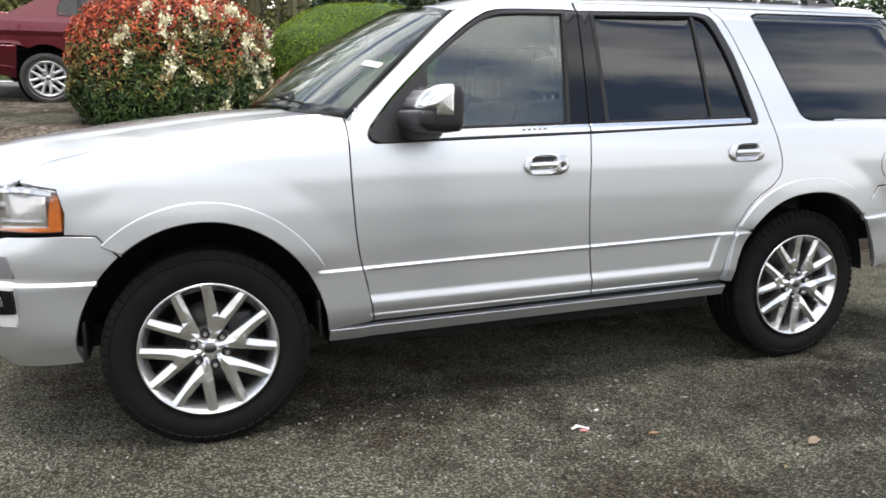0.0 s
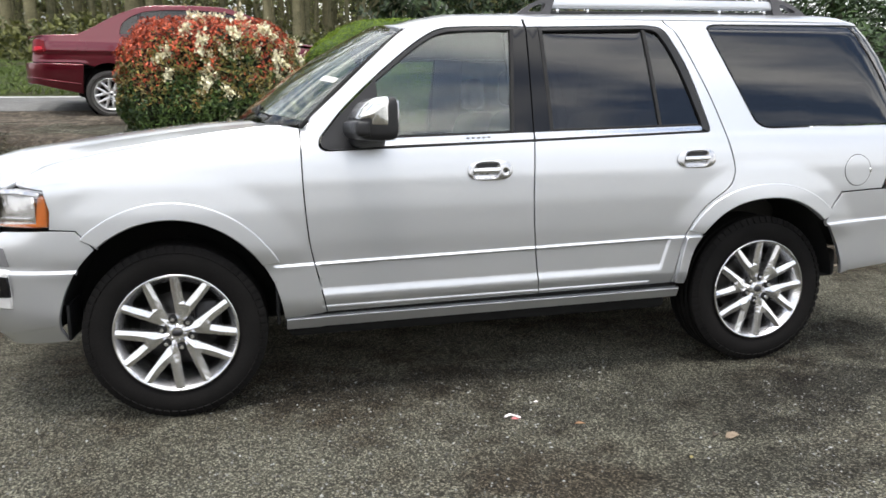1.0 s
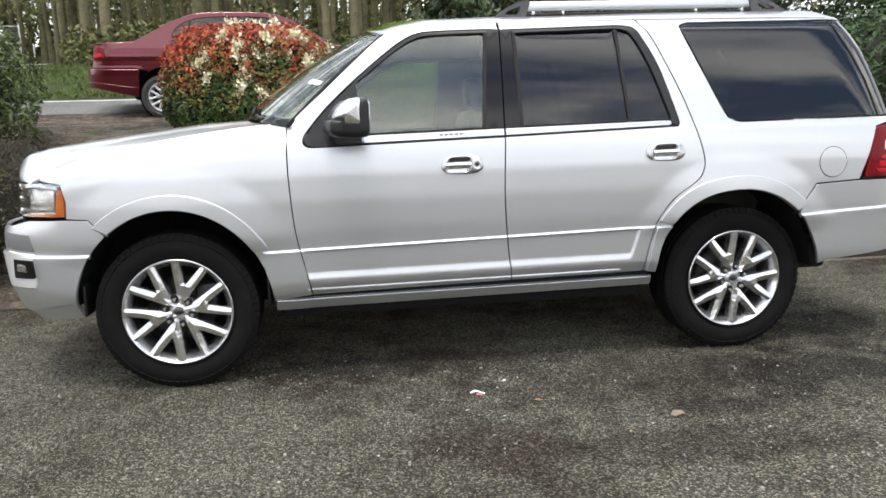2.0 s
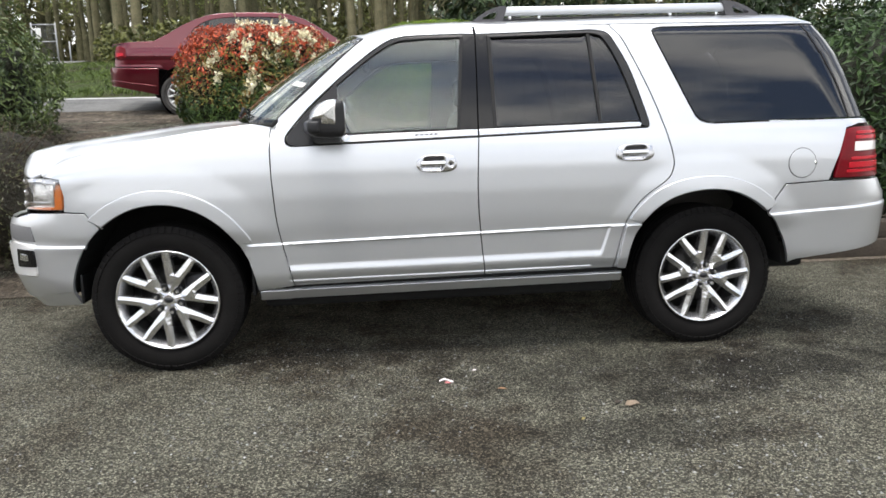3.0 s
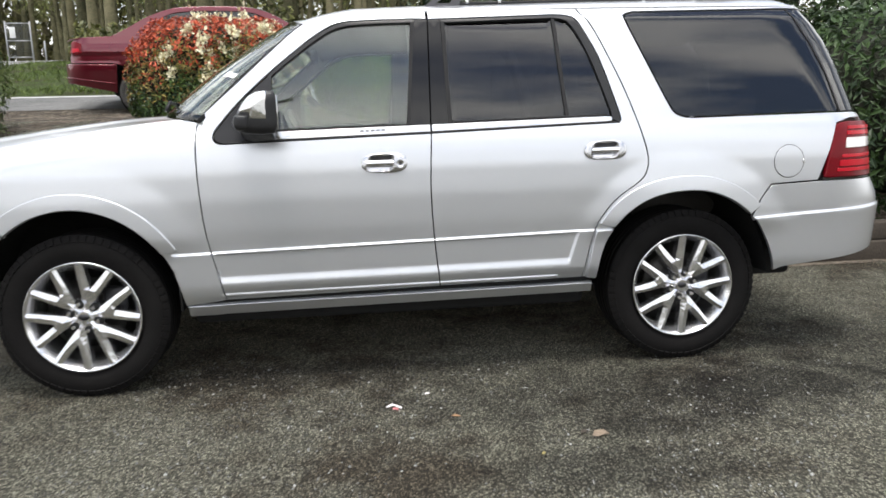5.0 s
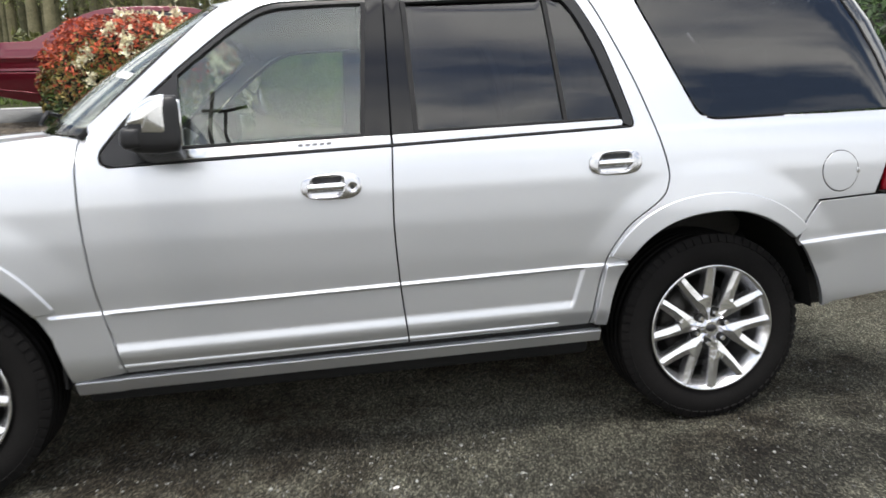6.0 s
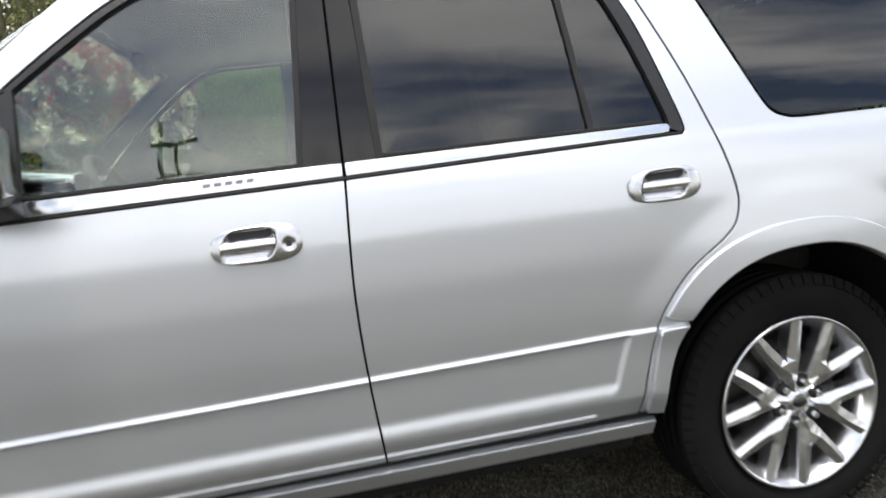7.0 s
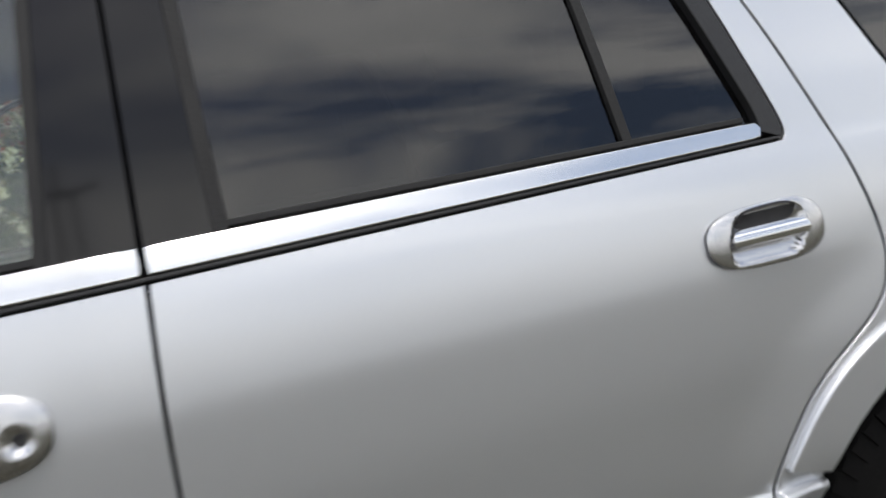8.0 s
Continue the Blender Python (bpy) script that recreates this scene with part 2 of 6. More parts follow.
SIDE_Z = [0.25, 0.36, 0.47, 0.52, 0.72, 0.80, 0.95, 1.08, 1.16, 1.22, 1.27, 1.32, 1.50, 1.70, 1.78, 1.85]
SIDE_Y = [0.17, 0.060, -0.010, -0.025, -0.032, -0.038, -0.042, -0.038, -0.028, -0.016, 0.0, 0.018, 0.072, 0.140, 0.170, 0.215]
FRONT_Z = [0.30, 0.42, 0.55, 0.70, 0.82, 0.87, 0.92, 1.05, 1.12, 1.17, 1.21]
FRONT_I = [0.16, 0.06, 0.015, 0.0, 0.0, 0.02, 0.085, 0.095, 0.10, 0.13, 0.22]
REAR_Z = [0.30, 0.45, 0.58, 0.78, 0.84, 0.93, 0.97, 1.25, 1.40, 1.60, 1.75, 1.85]
REAR_I = [0.14, 0.06, 0.02, 0.0, 0.0, 0.05, 0.09, 0.12, 0.18, 0.30, 0.42, 0.52]


def smooth_table(zs, vs, z):
    """Cosine-weighted mean of a table, so that its corners are rounded."""
    return (np.interp(z - 0.02, zs, vs) + 2 * np.interp(z, zs, vs) + np.interp(z + 0.02, zs, vs)) / 4


def crease1(x):
    return 0.700 + (x - 0.63) * 0.0195


def fender_top(x):
    return float(np.interp(x, [-0.75, -0.663, -0.64, -0.608, -0.57, -0.52, -0.374, -0.224, -0.105, 0.15, 0.37, 0.50, 0.62], [1.07, 1.098, 1.122, 1.147, 1.165, 1.180, 1.212, 1.240, 1.258, 1.298, 1.325, 1.335, 1.34]))


def arch_q(x, z, xc):
    return math.hypot((x - xc) / 0.482, (z - 0.40) / 0.53)


def ramp_in(d, w):
    """Rises from 0 at an edge to 1 at the depth w behind it, the edge a little rounded."""
    d = max(0.0, min(w, d))
    return (d * d / 0.18 if d < 0.09 else d - 0.045) / (w - 0.045)


def inset(s, z):
    x, _ = plan(s)
    v = smooth_table(SIDE_Z, SIDE_Y, z)
    if z > 1.24:                                 # evenly curved glasshouse
        w = sstep(1.24, 1.29, z) * (1 - sstep(1.78, 1.83, z))
        v += (-0.004 + 0.266 * (z - 1.25) + 0.075 * (z - 1.25) ** 2 - v) * w
    wr = sstep(3.80, 4.38, lean(s, z))
    if s < -0.42:
        t = min(1.0, (-0.42 - s) / 0.62)
        wf = t * t * (3 - 2 * t)
        v = v * (1 - wf) + smooth_table(FRONT_Z, FRONT_I, z) * wf
    if wr:
        v = v * (1 - wr) + smooth_table(REAR_Z, REAR_I, min(z, 1.25)) * wr
    # raised blisters round the wheel arches, with a soft edge
    if s > -0.9 and z > 0.6:
        up = sstep(0.66, 0.78, z)
        q = arch_q(x, z, 0.02)
        if q < 1.9:
            v -= (0.003 * (1 - sstep(1.10, 1.85, q)) + 0.013 * ramp_in(1.44 - q, 0.46)) * up
        q = arch_q(x, z, 2.995)
        if q < 1.9:
            v -= 0.021 * ramp_in(1.395 - q, 0.42) * up
    v -= 0.014 * (min(3.8, max(0.3, x)) - 1.2)
    # lower door cladding
    if 0.45 < x < 2.60:
        c1 = crease1(x)
        fade = 1 - sstep(2.50, 2.60, x)
        v -= 0.008 * (1 - sstep(c1 - 0.010, c1 + 0.004, z)) * fade
        if x > 0.66:
            c2 = 0.578 + (x - 0.67) * 0.0105
            end = 1 - sstep(2.385 + (z - 0.57) * 0.30, 2.405 + (z - 0.57) * 0.30, x)
            led = 1 - sstep(c2 - 0.042, c2 + 0.004, z)
            back = 1 - sstep(c2 - 0.10, c2 - 0.045, z)
            v += 0.009 * end * (1 - led) * (1 - sstep(c1 - 0.016, c1 - 0.008, z))
            v += 0.009 * back * fade
            v -= 0.005 * (1 - sstep(0.006, 0.012, abs(z - (c2 - 0.098)))) * (1 - sstep(2.33, 2.35, x))
    # front wing rolls over into the bonnet
    if s < 0.64:
        zt, rad = fender_top(x), 0.16
        if z > zt - rad:
            k = min(1.0, (z - (zt - rad)) / rad)
            v += 0.15 * (1 - math.sqrt(max(0.0, 1 - k ** 2.4))) * sstep(-0.72, -0.60, s)
    # front bumper ledge
    if s < -0.3:
        v -= 0.014 * (1 - sstep(0.714, 0.728, z))
    # rear bumper shelf
    if s > 3.3:
        b = 0.765 + (x - 3.42) * 0.05
        v -= 0.010 * (1 - sstep(b - 0.006, b + 0.008, z))
    return v


def skin(s, z, out=0.0):
    e = lean(s, z)
    x, y = plan(e)
    if e > 3.75:
        x -= tail_slope(z)
    nx, ny = plan_in(e)
    i = inset(s, z) - out
    return np.array((x + nx * i, y + ny * i, z))


def sheet_normal(surf, s, z):
    """Outward unit normal of a sheet surf(s, z, out)."""
    e = 0.003
    n = np.cross(surf(s + e, z, 0) - surf(s - e, z, 0), surf(s, z + e, 0) - surf(s, z - e, 0))
    n /= np.linalg.norm(n) + 1e-12
    return n if n @ (surf(s, z, 0.01) - surf(s, z, 0)) > 0 else -n


def resample(outline, step):
    out = []
    m = len(outline)
    for i in range(m):
        p, q = np.array(outline[i], float), np.array(outline[(i + 1) % m], float)
        k = max(1, int(round(np.linalg.norm(q - p) / step)))
        out += [tuple(p + (q - p) * j / k) for j in range(k)]
    return out


def offset(outline, d):
    """The closed line moved inwards by d."""
    area = sum(p[0] * q[1] - q[0] * p[1] for p, q in zip(outline, outline[1:] + outline[:1]))
    sg = 1 if area > 0 else -1
    res = []
    m = len(outline)
    for i in range(m):
        p0, p1, p2 = (np.array(outline[(i + k) % m]) for k in (-1, 0, 1))
        a, b = p1 - p0, p2 - p1
        a /= np.linalg.norm(a) + 1e-9
        b /= np.linalg.norm(b) + 1e-9
        na, nb = np.array((-a[1], a[0])) * sg, np.array((-b[1], b[0])) * sg
        n = (na + nb) / max(0.6, 1 + float(na @ nb))
        res.append(tuple(p1 + n * d))
    return res


def panel(name, outline, material, parent, step=0.05, out=0.0, gap=0.0025, thick=0.02, label="", sides=(0, 1), rnd=0.002, surf=skin, cuts=(), mid=MID, closed=False):
    """A sheet of the body inside the outline in (s, z), with a rounded rim and thickness, on the near side (0) and the far side (1)."""
    line = offset(resample(outline, min(step, 0.03)), gap + rnd)
    bm = bmesh.new()
    vs = [bm.verts.new((u, 0, w)) for u, w in line]
    bm.faces.new(vs)
    us, ws = [p[0] for p in line], [p[1] for p in line]
    for axis, lo, hi in ((0, min(us), max(us)), (2, min(ws), max(ws))):
        k = max(1, int((hi - lo) / step))
        for j in range(1, k + 1):
            at = lo + (hi - lo) * j / (k + 1)
            no = (1, 0, 0) if axis == 0 else (0, 0, 1)
            co = (at, 0, 0) if axis == 0 else (0, 0, at)
            bmesh.ops.bisect_plane(bm, geom=bm.verts[:] + bm.edges[:] + bm.faces[:], dist=1e-5, plane_co=co, plane_no=no)
    for cx, cz, slope in cuts:
        bmesh.ops.bisect_plane(bm, geom=bm.verts[:] + bm.edges[:] + bm.faces[:], dist=1e-5, plane_co=(cx, 0, cz), plane_no=(-slope, 0, 1) if abs(slope) < 2 else (1, 0, -1 / slope))
    bm.normal_update()
    for f in bm.faces:
        if f.normal.y > 0:
            f.normal_flip()
    bmesh.ops.triangulate(bm, faces=[f for f in bm.faces if len(f.verts) > 4])
    bm.verts.ensure_lookup_table()
    bm.verts.index_update()
    uv = [(v.co.x, v.co.z) for v in bm.verts]
    faces = [[v.index for v in f.verts] for f in bm.faces]
    border = [(e.verts[0].index, e.verts[1].index, e.link_faces[0]) for e in bm.edges if len(e.link_faces) == 1]
    edges = []
    side = {}
    for a, b, f in border:
        idx = [v.index for v in f.verts]
        i = idx.index(a)
        if idx[(i + 1) % len(idx)] != b:
            a, b = b, a
        edges.append((a, b))
        d = np.array((uv[b][0] - uv[a][0], uv[b][1] - uv[a][1]))
        d /= np.linalg.norm(d) + 1e-9
        for k in (a, b):
            side.setdefault(k, np.zeros(2))
            side[k] += np.array((d[1], -d[0]))
    bm.free()
    pos, nor = [], []
    for u, w in uv:
        n = sheet_normal(surf, u, w)
        p = surf(u, w, out)
        pos.append(p)
        nor.append(n)
    ring1, ring2, ring3 = {}, {}, {}
    for k, d in side.items():
        d = d / (np.linalg.norm(d) + 1e-9)
        u, w = uv[k]
        e = 0.004
        t = (surf(u + d[0] * e, w + d[1] * e, out) - surf(u, w, out)) / e
        tn = t / (np.linalg.norm(t) + 1e-9)
        n = nor[k]
        for ring, p, q in ((ring1, pos[k] + tn * rnd - n * rnd * 1.2, tn), (ring2, pos[k] + tn * rnd - n * thick, tn), (ring3, pos[k] - tn * 0.004 - n * thick, -n)):
            ring[k] = len(pos)
            pos.append(p)
            nor.append(q)
    if closed:                                   # a pane: a second face behind the first
        back = len(pos)
        count = len(uv)
        pos += [pos[i] - nor[i] * thick for i in range(count)]
        nor += [-nor[i] for i in range(count)]
        faces += [tuple(back + i for i in reversed(f)) for f in faces[:]]
        for a, b in edges:
            faces += [(b, a, ring1[a], ring1[b]), (ring1[b], ring1[a], back + a, back + b)]
        edges = []
    for a, b in edges:
        for r0, r1 in ((None, ring1), (ring1, ring2), (ring2, ring3)):
            a0, b0 = (a, b) if r0 is None else (r0[a], r0[b])
            faces.append((b0, a0, r1[a], r1[b]))
    made = []
    for sd in sides:
        if sd == 0:
            made.append(mesh_of(name, pos, faces, material, parent, label, True, nor))
        else:
            made.append(mesh_of(name, [(p[0], 2 * mid - p[1], p[2]) for p in pos], [tuple(reversed(f)) for f in faces], material, parent, label, True,
                                [(n[0], -n[1], n[2]) for n in nor]))
    return made[0]


# ---------------------------------------------------------------- silver SUV
def arch(xc, a0, a1, n=40, k=1.0):
    """Points along the edge of a wheel arch between two angles in degrees; the rear one is fuller at its front."""
    out = []
    for i in range(n + 1):
        a = radians(a0 + (a1 - a0) * i / n)
        c, s_ = math.cos(a), math.sin(a)
        if xc > 1:
            e = 2 / 2.35 if c < 0 else 1.0
            c, s_ = math.copysign(abs(c) ** e, c), 0.976 * abs(s_) ** e
        out.append((xc + 0.482 * k * c, 0.40 + 0.53 * k * s_))
    return out


suv = thing("suv", Matrix(), "large silver metallic SUV with chrome handles parked on the gravel", "car")

SEAM_F = spline([(0.594, 1.325), (0.593, 1.15), (0.597, 0.998), (0.614, 0.786), (0.653, 0.598), (0.682, 0.452)], 6)
SEAM_B = spline([(1.713, 1.2395), (1.703, 1.05), (1.702, 0.90), (1.713, 0.711), (1.736, 0.474)], 6)
SEAM_R = spline([(2.755, 1.27), (2.797, 1.105), (2.792, 1.03), (2.755, 0.975), (2.64, 0.892), (2.575, 0.82), (2.53, 0.742), (2.497, 0.62), (2.468, 0.486)], 6)
SEAM_RU = spline([(2.492, 1.848), (2.56, 1.75), (2.634, 1.59), (2.70, 1.43), (2.755, 1.27)], 6)


def belt(x, up=0.0):
    """A point of the belt line at x, raised by up."""
    return (x, float(np.interp(x, [0.705, 1.713, 2.66], [1.214, 1.2395, 1.268])) + up)


# wings, doors, quarters, bumpers
C1, C2 = (0.63, 0.700, 0.0195), (0.67, 0.578, 0.0105)
CUTS = [(C1[0], C1[1] + d, C1[2]) for d in (-0.018, -0.013, -0.0095, -0.006, -0.002, 0.002, 0.007)]
CUTS += [(C2[0], C2[1] + d, C2[2]) for d in (-0.112, -0.109, -0.106, -0.098, -0.090, -0.087, -0.084, -0.070, -0.058, -0.045, -0.040, -0.03, -0.02, -0.01, 0.0, 0.005)]
CUTS_R = CUTS + [(2.382 + d, 0.57, 3.33) for d in (0.0, 0.006, 0.012, 0.018, 0.026)] + [(2.327 + d, 0.5, 400) for d in (0.0, 0.012, 0.024)]
BUMP_F = [(-0.5, z, 0.0) for z in (0.713, 0.716, 0.719, 0.722, 0.725, 0.729)]
BUMP_R = [(3.42, 0.765 + d, 0.05) for d in (-0.007, -0.003, 0.001, 0.005, 0.009)]
top_line = [(x, fender_top(plan(x)[0]) - 0.001) for x in np.linspace(0.594, -0.66, 30)]
panel("front_wing", SEAM_F[::-1][:-1] + top_line + [(-0.655, 1.092), (-0.60, 1.088), (-0.492, 1.072), (-0.470, 0.985), (-0.478, 0.905), (-0.372, 0.898), (-0.300, 0.815)]
               + arch(0, 129, 3, 44), PAINT, suv, step=0.022, cuts=CUTS[:7])
A_LINE = spline([(0.594, 1.325), (0.78, 1.49), (0.95, 1.645), (1.09, 1.765), (1.19, 1.808), (1.34, 1.832), (1.71, 1.842)], 6)
panel("front_door", SEAM_B + SEAM_F[::-1] + A_LINE[1:] + [(1.720, 1.842), (1.722, 1.797)]
      + spline([(1.66, 1.801), (1.40, 1.794), (1.285, 1.781), (1.18, 1.728), (1.05, 1.63), (0.93, 1.53), (0.80, 1.41), (0.705, 1.302), (0.678, 1.262), (0.680, 1.230), (0.705, 1.214)], 6), PAINT, suv, step=0.024, cuts=CUTS)
panel("rear_door", SEAM_B + [(2.468, 0.486)] + SEAM_R[::-1][1:] + SEAM_RU[::-1][1:] + [(2.2, 1.847), (1.728, 1.842), (1.728, 1.797)]
      + spline([(2.38, 1.815), (2.44, 1.808), (2.48, 1.785), (2.53, 1.70), (2.585, 1.58), (2.645, 1.38), (2.668, 1.29), (2.66, 1.268)], 5), PAINT, suv, step=0.024, cuts=CUTS_R)
QUARTER_TOP = [(4.05, 1.850), (3.2, 1.851), (2.492, 1.848)]
panel("quarter_panel", SEAM_RU + SEAM_R[1:] + [(2.53, 0.486)] + arch(3.02, 171, 47, 40) + [(3.40, 0.86), (3.455, 0.932), (3.71, 0.945), (3.77, 1.10), (3.812, 1.235), (3.90, 1.258), (4.12, 1.262), (4.12, 1.288),
      (3.94, 1.292), (3.05, 1.281)] + spline([(3.01, 1.283), (2.955, 1.305), (2.915, 1.37), (2.80, 1.63), (2.738, 1.78), (2.745, 1.812), (2.79, 1.826)], 5) + [(3.76, 1.834), (4.05, 1.838)] + QUARTER_TOP[:-1], PAINT, suv, step=0.022)
panel("front_bumper", [(-0.300, 0.815), (-0.372, 0.898), (-0.478, 0.903), (-0.70, 0.90), (-0.86, 0.87), (S_NOSE, 0.87), (S_NOSE, 0.40), (-0.80, 0.42), (-0.50, 0.475)] + arch(0, 174, 129, 16), PAINT, suv, step=0.03, cuts=BUMP_F)
panel("rear_bumper", [(3.46, 0.930), (3.40, 0.858)] + arch(3.02, 46, 8, 16) + [(3.55, 0.492), (4.05, 0.550), (4.25, 0.57), (S_TAIL, 0.58), (S_TAIL, 0.93), (4.25, 0.94), (4.05, 0.945), (3.71, 0.942)], PAINT, suv, step=0.03, cuts=BUMP_R)
panel("bumper_valance", [(-0.49, 0.480), (-0.80, 0.425), (S_NOSE, 0.405), (S_NOSE, 0.35), (-0.8, 0.36), (-0.47, 0.39)], PAINT, suv, step=0.05, out=-0.012)
panel("sill", [(0.489, 0.430), (2.528, 0.455), (2.533, 0.397), (0.486, 0.366)], PAINT, suv, step=0.04, out=0.010, rnd=0.004, thick=0.02)
panel("sill_gap", [(0.50, 0.415), (2.52, 0.440), (2.48, 0.492), (1.73, 0.482), (0.68, 0.460), (0.50, 0.445)], SHELL, suv, step=0.05, out=-0.014, gap=0.0, thick=0.02)
# raised lips of the wheel arches
panel("arch_flare", arch(0, 127, 34.5, 40, 0.998) + arch(0, 30.5, 131, 40, 1.15), PAINT, suv, step=0.02, out=0.011, gap=0.0, rnd=0.006, thick=0.03)
panel("arch_flare", arch(3.02, 142.0, 48, 44, 0.998) + arch(3.02, 46, 146.2, 40, 1.15), PAINT, suv, step=0.02, out=0.011, gap=0.0, rnd=0.006, thick=0.03)
panel("flare_foot", arch(3.02, 174, 143.2, 14, 0.998) + [(2.560, 0.733), (2.530, 0.731), (2.516, 0.66), (2.503, 0.60), (2.484, 0.484)], PAINT, suv, step=0.02, out=0.019, gap=0.0, rnd=0.006, thick=0.035)

# dark inner body behind the seams and openings
panel("inner_body", [(-0.46, 1.10), (-0.45, 0.80)] + arch(0, 150, 15, 24, 1.03) + [(0.50, 0.42), (2.53, 0.45)] + arch(3.02, 165, 12, 24, 1.03) + [(3.53, 0.62), (3.75, 0.9), (3.80, 1.235), (2.6, 1.235), (1.7, 1.215), (0.72, 1.19), (0.60, 1.20), (0.3, 1.23)], SHELL, suv, step=0.08, out=-0.03, thick=0.01)
panel("b_pillar_core", [(1.62, 1.22), (1.84, 1.22), (1.84, 1.80), (1.62, 1.80)], SHELL, suv, step=0.08, out=-0.045, thick=0.03)

# black window surrounds, glass and chrome
panel("mirror_sail", spline([(0.715, 1.218), (0.688, 1.230), (0.684, 1.262), (0.71, 1.300), (0.80, 1.402), (0.93, 1.522)], 5) + [(0.958, 1.542), (0.962, 1.250), (0.80, 1.2205)], BLACK, suv, step=0.05, out=0.002, gap=0.001)


def seal(name, line_out, line_in, out=0.001):
    panel(name, line_out + line_in[::-1], BLACK, suv, step=0.04, out=out, gap=0.0005, thick=0.03)


W1_OUT = spline([(0.93, 1.528), (1.05, 1.628), (1.18, 1.725), (1.285, 1.778), (1.40, 1.791), (1.66, 1.799)], 5)
W1_IN = spline([(0.955, 1.528), (1.06, 1.612), (1.185, 1.705), (1.285, 1.757), (1.40, 1.772), (1.66, 1.780)], 5)
seal("window_seal", W1_OUT, W1_IN)
W2_OUT = [(1.79, 1.795)] + spline([(2.38, 1.812), (2.44, 1.805), (2.48, 1.782), (2.53, 1.697), (2.583, 1.577), (2.643, 1.378), (2.665, 1.29), (2.655, 1.270)], 5)
W2_IN = [(1.79, 1.777)] + spline([(2.36, 1.795), (2.41, 1.787), (2.445, 1.762), (2.49, 1.69), (2.545, 1.560), (2.605, 1.372), (2.622, 1.31), (2.622, 1.283)], 5)
seal("window_seal", W2_OUT, W2_IN, 0.003)
panel("b_pillar_cover", [(1.603, 1.268), (1.7115, 1.271), (1.7245, 1.800), (1.642, 1.799)], GLOSS_BLACK, suv, step=0.08, out=0.0, gap=0.001)
panel("b_pillar_cover", [(1.7145, 1.271), (1.802, 1.273), (1.790, 1.800), (1.7275, 1.799)], GLOSS_BLACK, suv, step=0.08, out=0.0, gap=0.001)
panel("window_channel", [(1.596, 1.265), (1.612, 1.265), (1.657, 1.783), (1.640, 1.783)], RUBBER, suv, step=0.08, out=0.003, gap=0.0)
panel("window_channel", [(1.798, 1.275), (1.818, 1.275), (1.810, 1.788), (1.790, 1.788)], RUBBER, suv, step=0.08, out=0.003, gap=0.0)
panel("window_divider", [(2.388, 1.285), (2.405, 1.285), (2.372, 1.80), (2.352, 1.80)], RUBBER, suv, step=0.08, out=-0.002, gap=0.0)
panel("window_glass", [(0.955, 1.240), (0.955, 1.530)] + W1_IN + [(1.647, 1.783), (1.600, 1.262)], GLASS, suv, step=0.08, out=-0.012, thick=0.005, gap=-0.004, closed=True)
panel("window_glass", [(1.803, 1.272), (1.797, 1.785), (2.362, 1.80), (2.396, 1.285)], TINT, suv, step=0.08, out=-0.012, thick=0.005, gap=-0.004, closed=True)
panel("window_glass", [(2.396, 1.285), (2.362, 1.797)] + W2_IN[1:], TINT, suv, step=0.06, out=-0.012, thick=0.005, gap=-0.004, closed=True)
panel("quarter_glass", [(3.90, 1.295), (3.05, 1.285)] + spline([(3.01, 1.287), (2.96, 1.309), (2.92, 1.372), (2.805, 1.632), (2.743, 1.78), (2.75, 1.808), (2.79, 1.822)], 5) + [(3.75, 1.830), (3.775, 1.741), (3.815, 1.64), (3.86, 1.50)],
           TINT, suv, step=0.022, out=-0.003, thick=0.006, gap=0.001, closed=True)
panel("quarter_glass_band", [(3.834, 1.297), (3.847, 1.297), (3.827, 1.407), (3.805, 1.503), (3.757, 1.64), (3.717, 1.741), (3.696, 1.829), (3.684, 1.829), (3.705, 1.741), (3.745, 1.64), (3.793, 1.503), (3.815, 1.407)], RUBBER, suv, step=0.05, out=0.0015, thick=0.004, gap=0.0)
panel("d_pillar_cover", [(3.90, 1.296), (4.18, 1.30), (4.17, 1.55), (4.14, 1.72), (4.06, 1.836), (3.75, 1.832), (3.775, 1.741), (3.815, 1.64), (3.86, 1.50)], GLOSS_BLACK, suv, step=0.022, out=-0.004, gap=0.0)
panel("belt_moulding", [belt(0.72), belt(1.713), belt(2.655), belt(2.655, 0.006), belt(1.713, 0.0065), belt(0.72, 0.007)], BLACK, suv, step=0.05, out=0.004, gap=0.0, rnd=0.002)
panel("chrome_strip", [belt(0.905, 0.0075), belt(1.7105, 0.0065), belt(1.7105, 0.0435), belt(0.895, 0.047)], CHROME, suv, step=0.05, out=0.007, gap=0.0, rnd=0.004)
panel("chrome_strip", [belt(1.7155, 0.0065), belt(2.600, 0.006), belt(2.620, 0.008), (2.626, 1.290), (2.616, 1.3005), belt(2.59, 0.0345), belt(1.7155, 0.0435)], CHROME, suv, step=0.05, out=0.007, gap=0.0, rnd=0.004)
panel("window_sweep", [belt(0.96, 0.048), belt(1.605, 0.044), belt(1.605, 0.054), belt(0.96, 0.058)], RUBBER, suv, step=0.06, out=0.002, gap=0.0)
panel("window_sweep", [belt(1.81, 0.0435), belt(2.60, 0.035), belt(2.60, 0.044), belt(1.81, 0.053)], RUBBER, suv, step=0.06, out=0.002, gap=0.0)
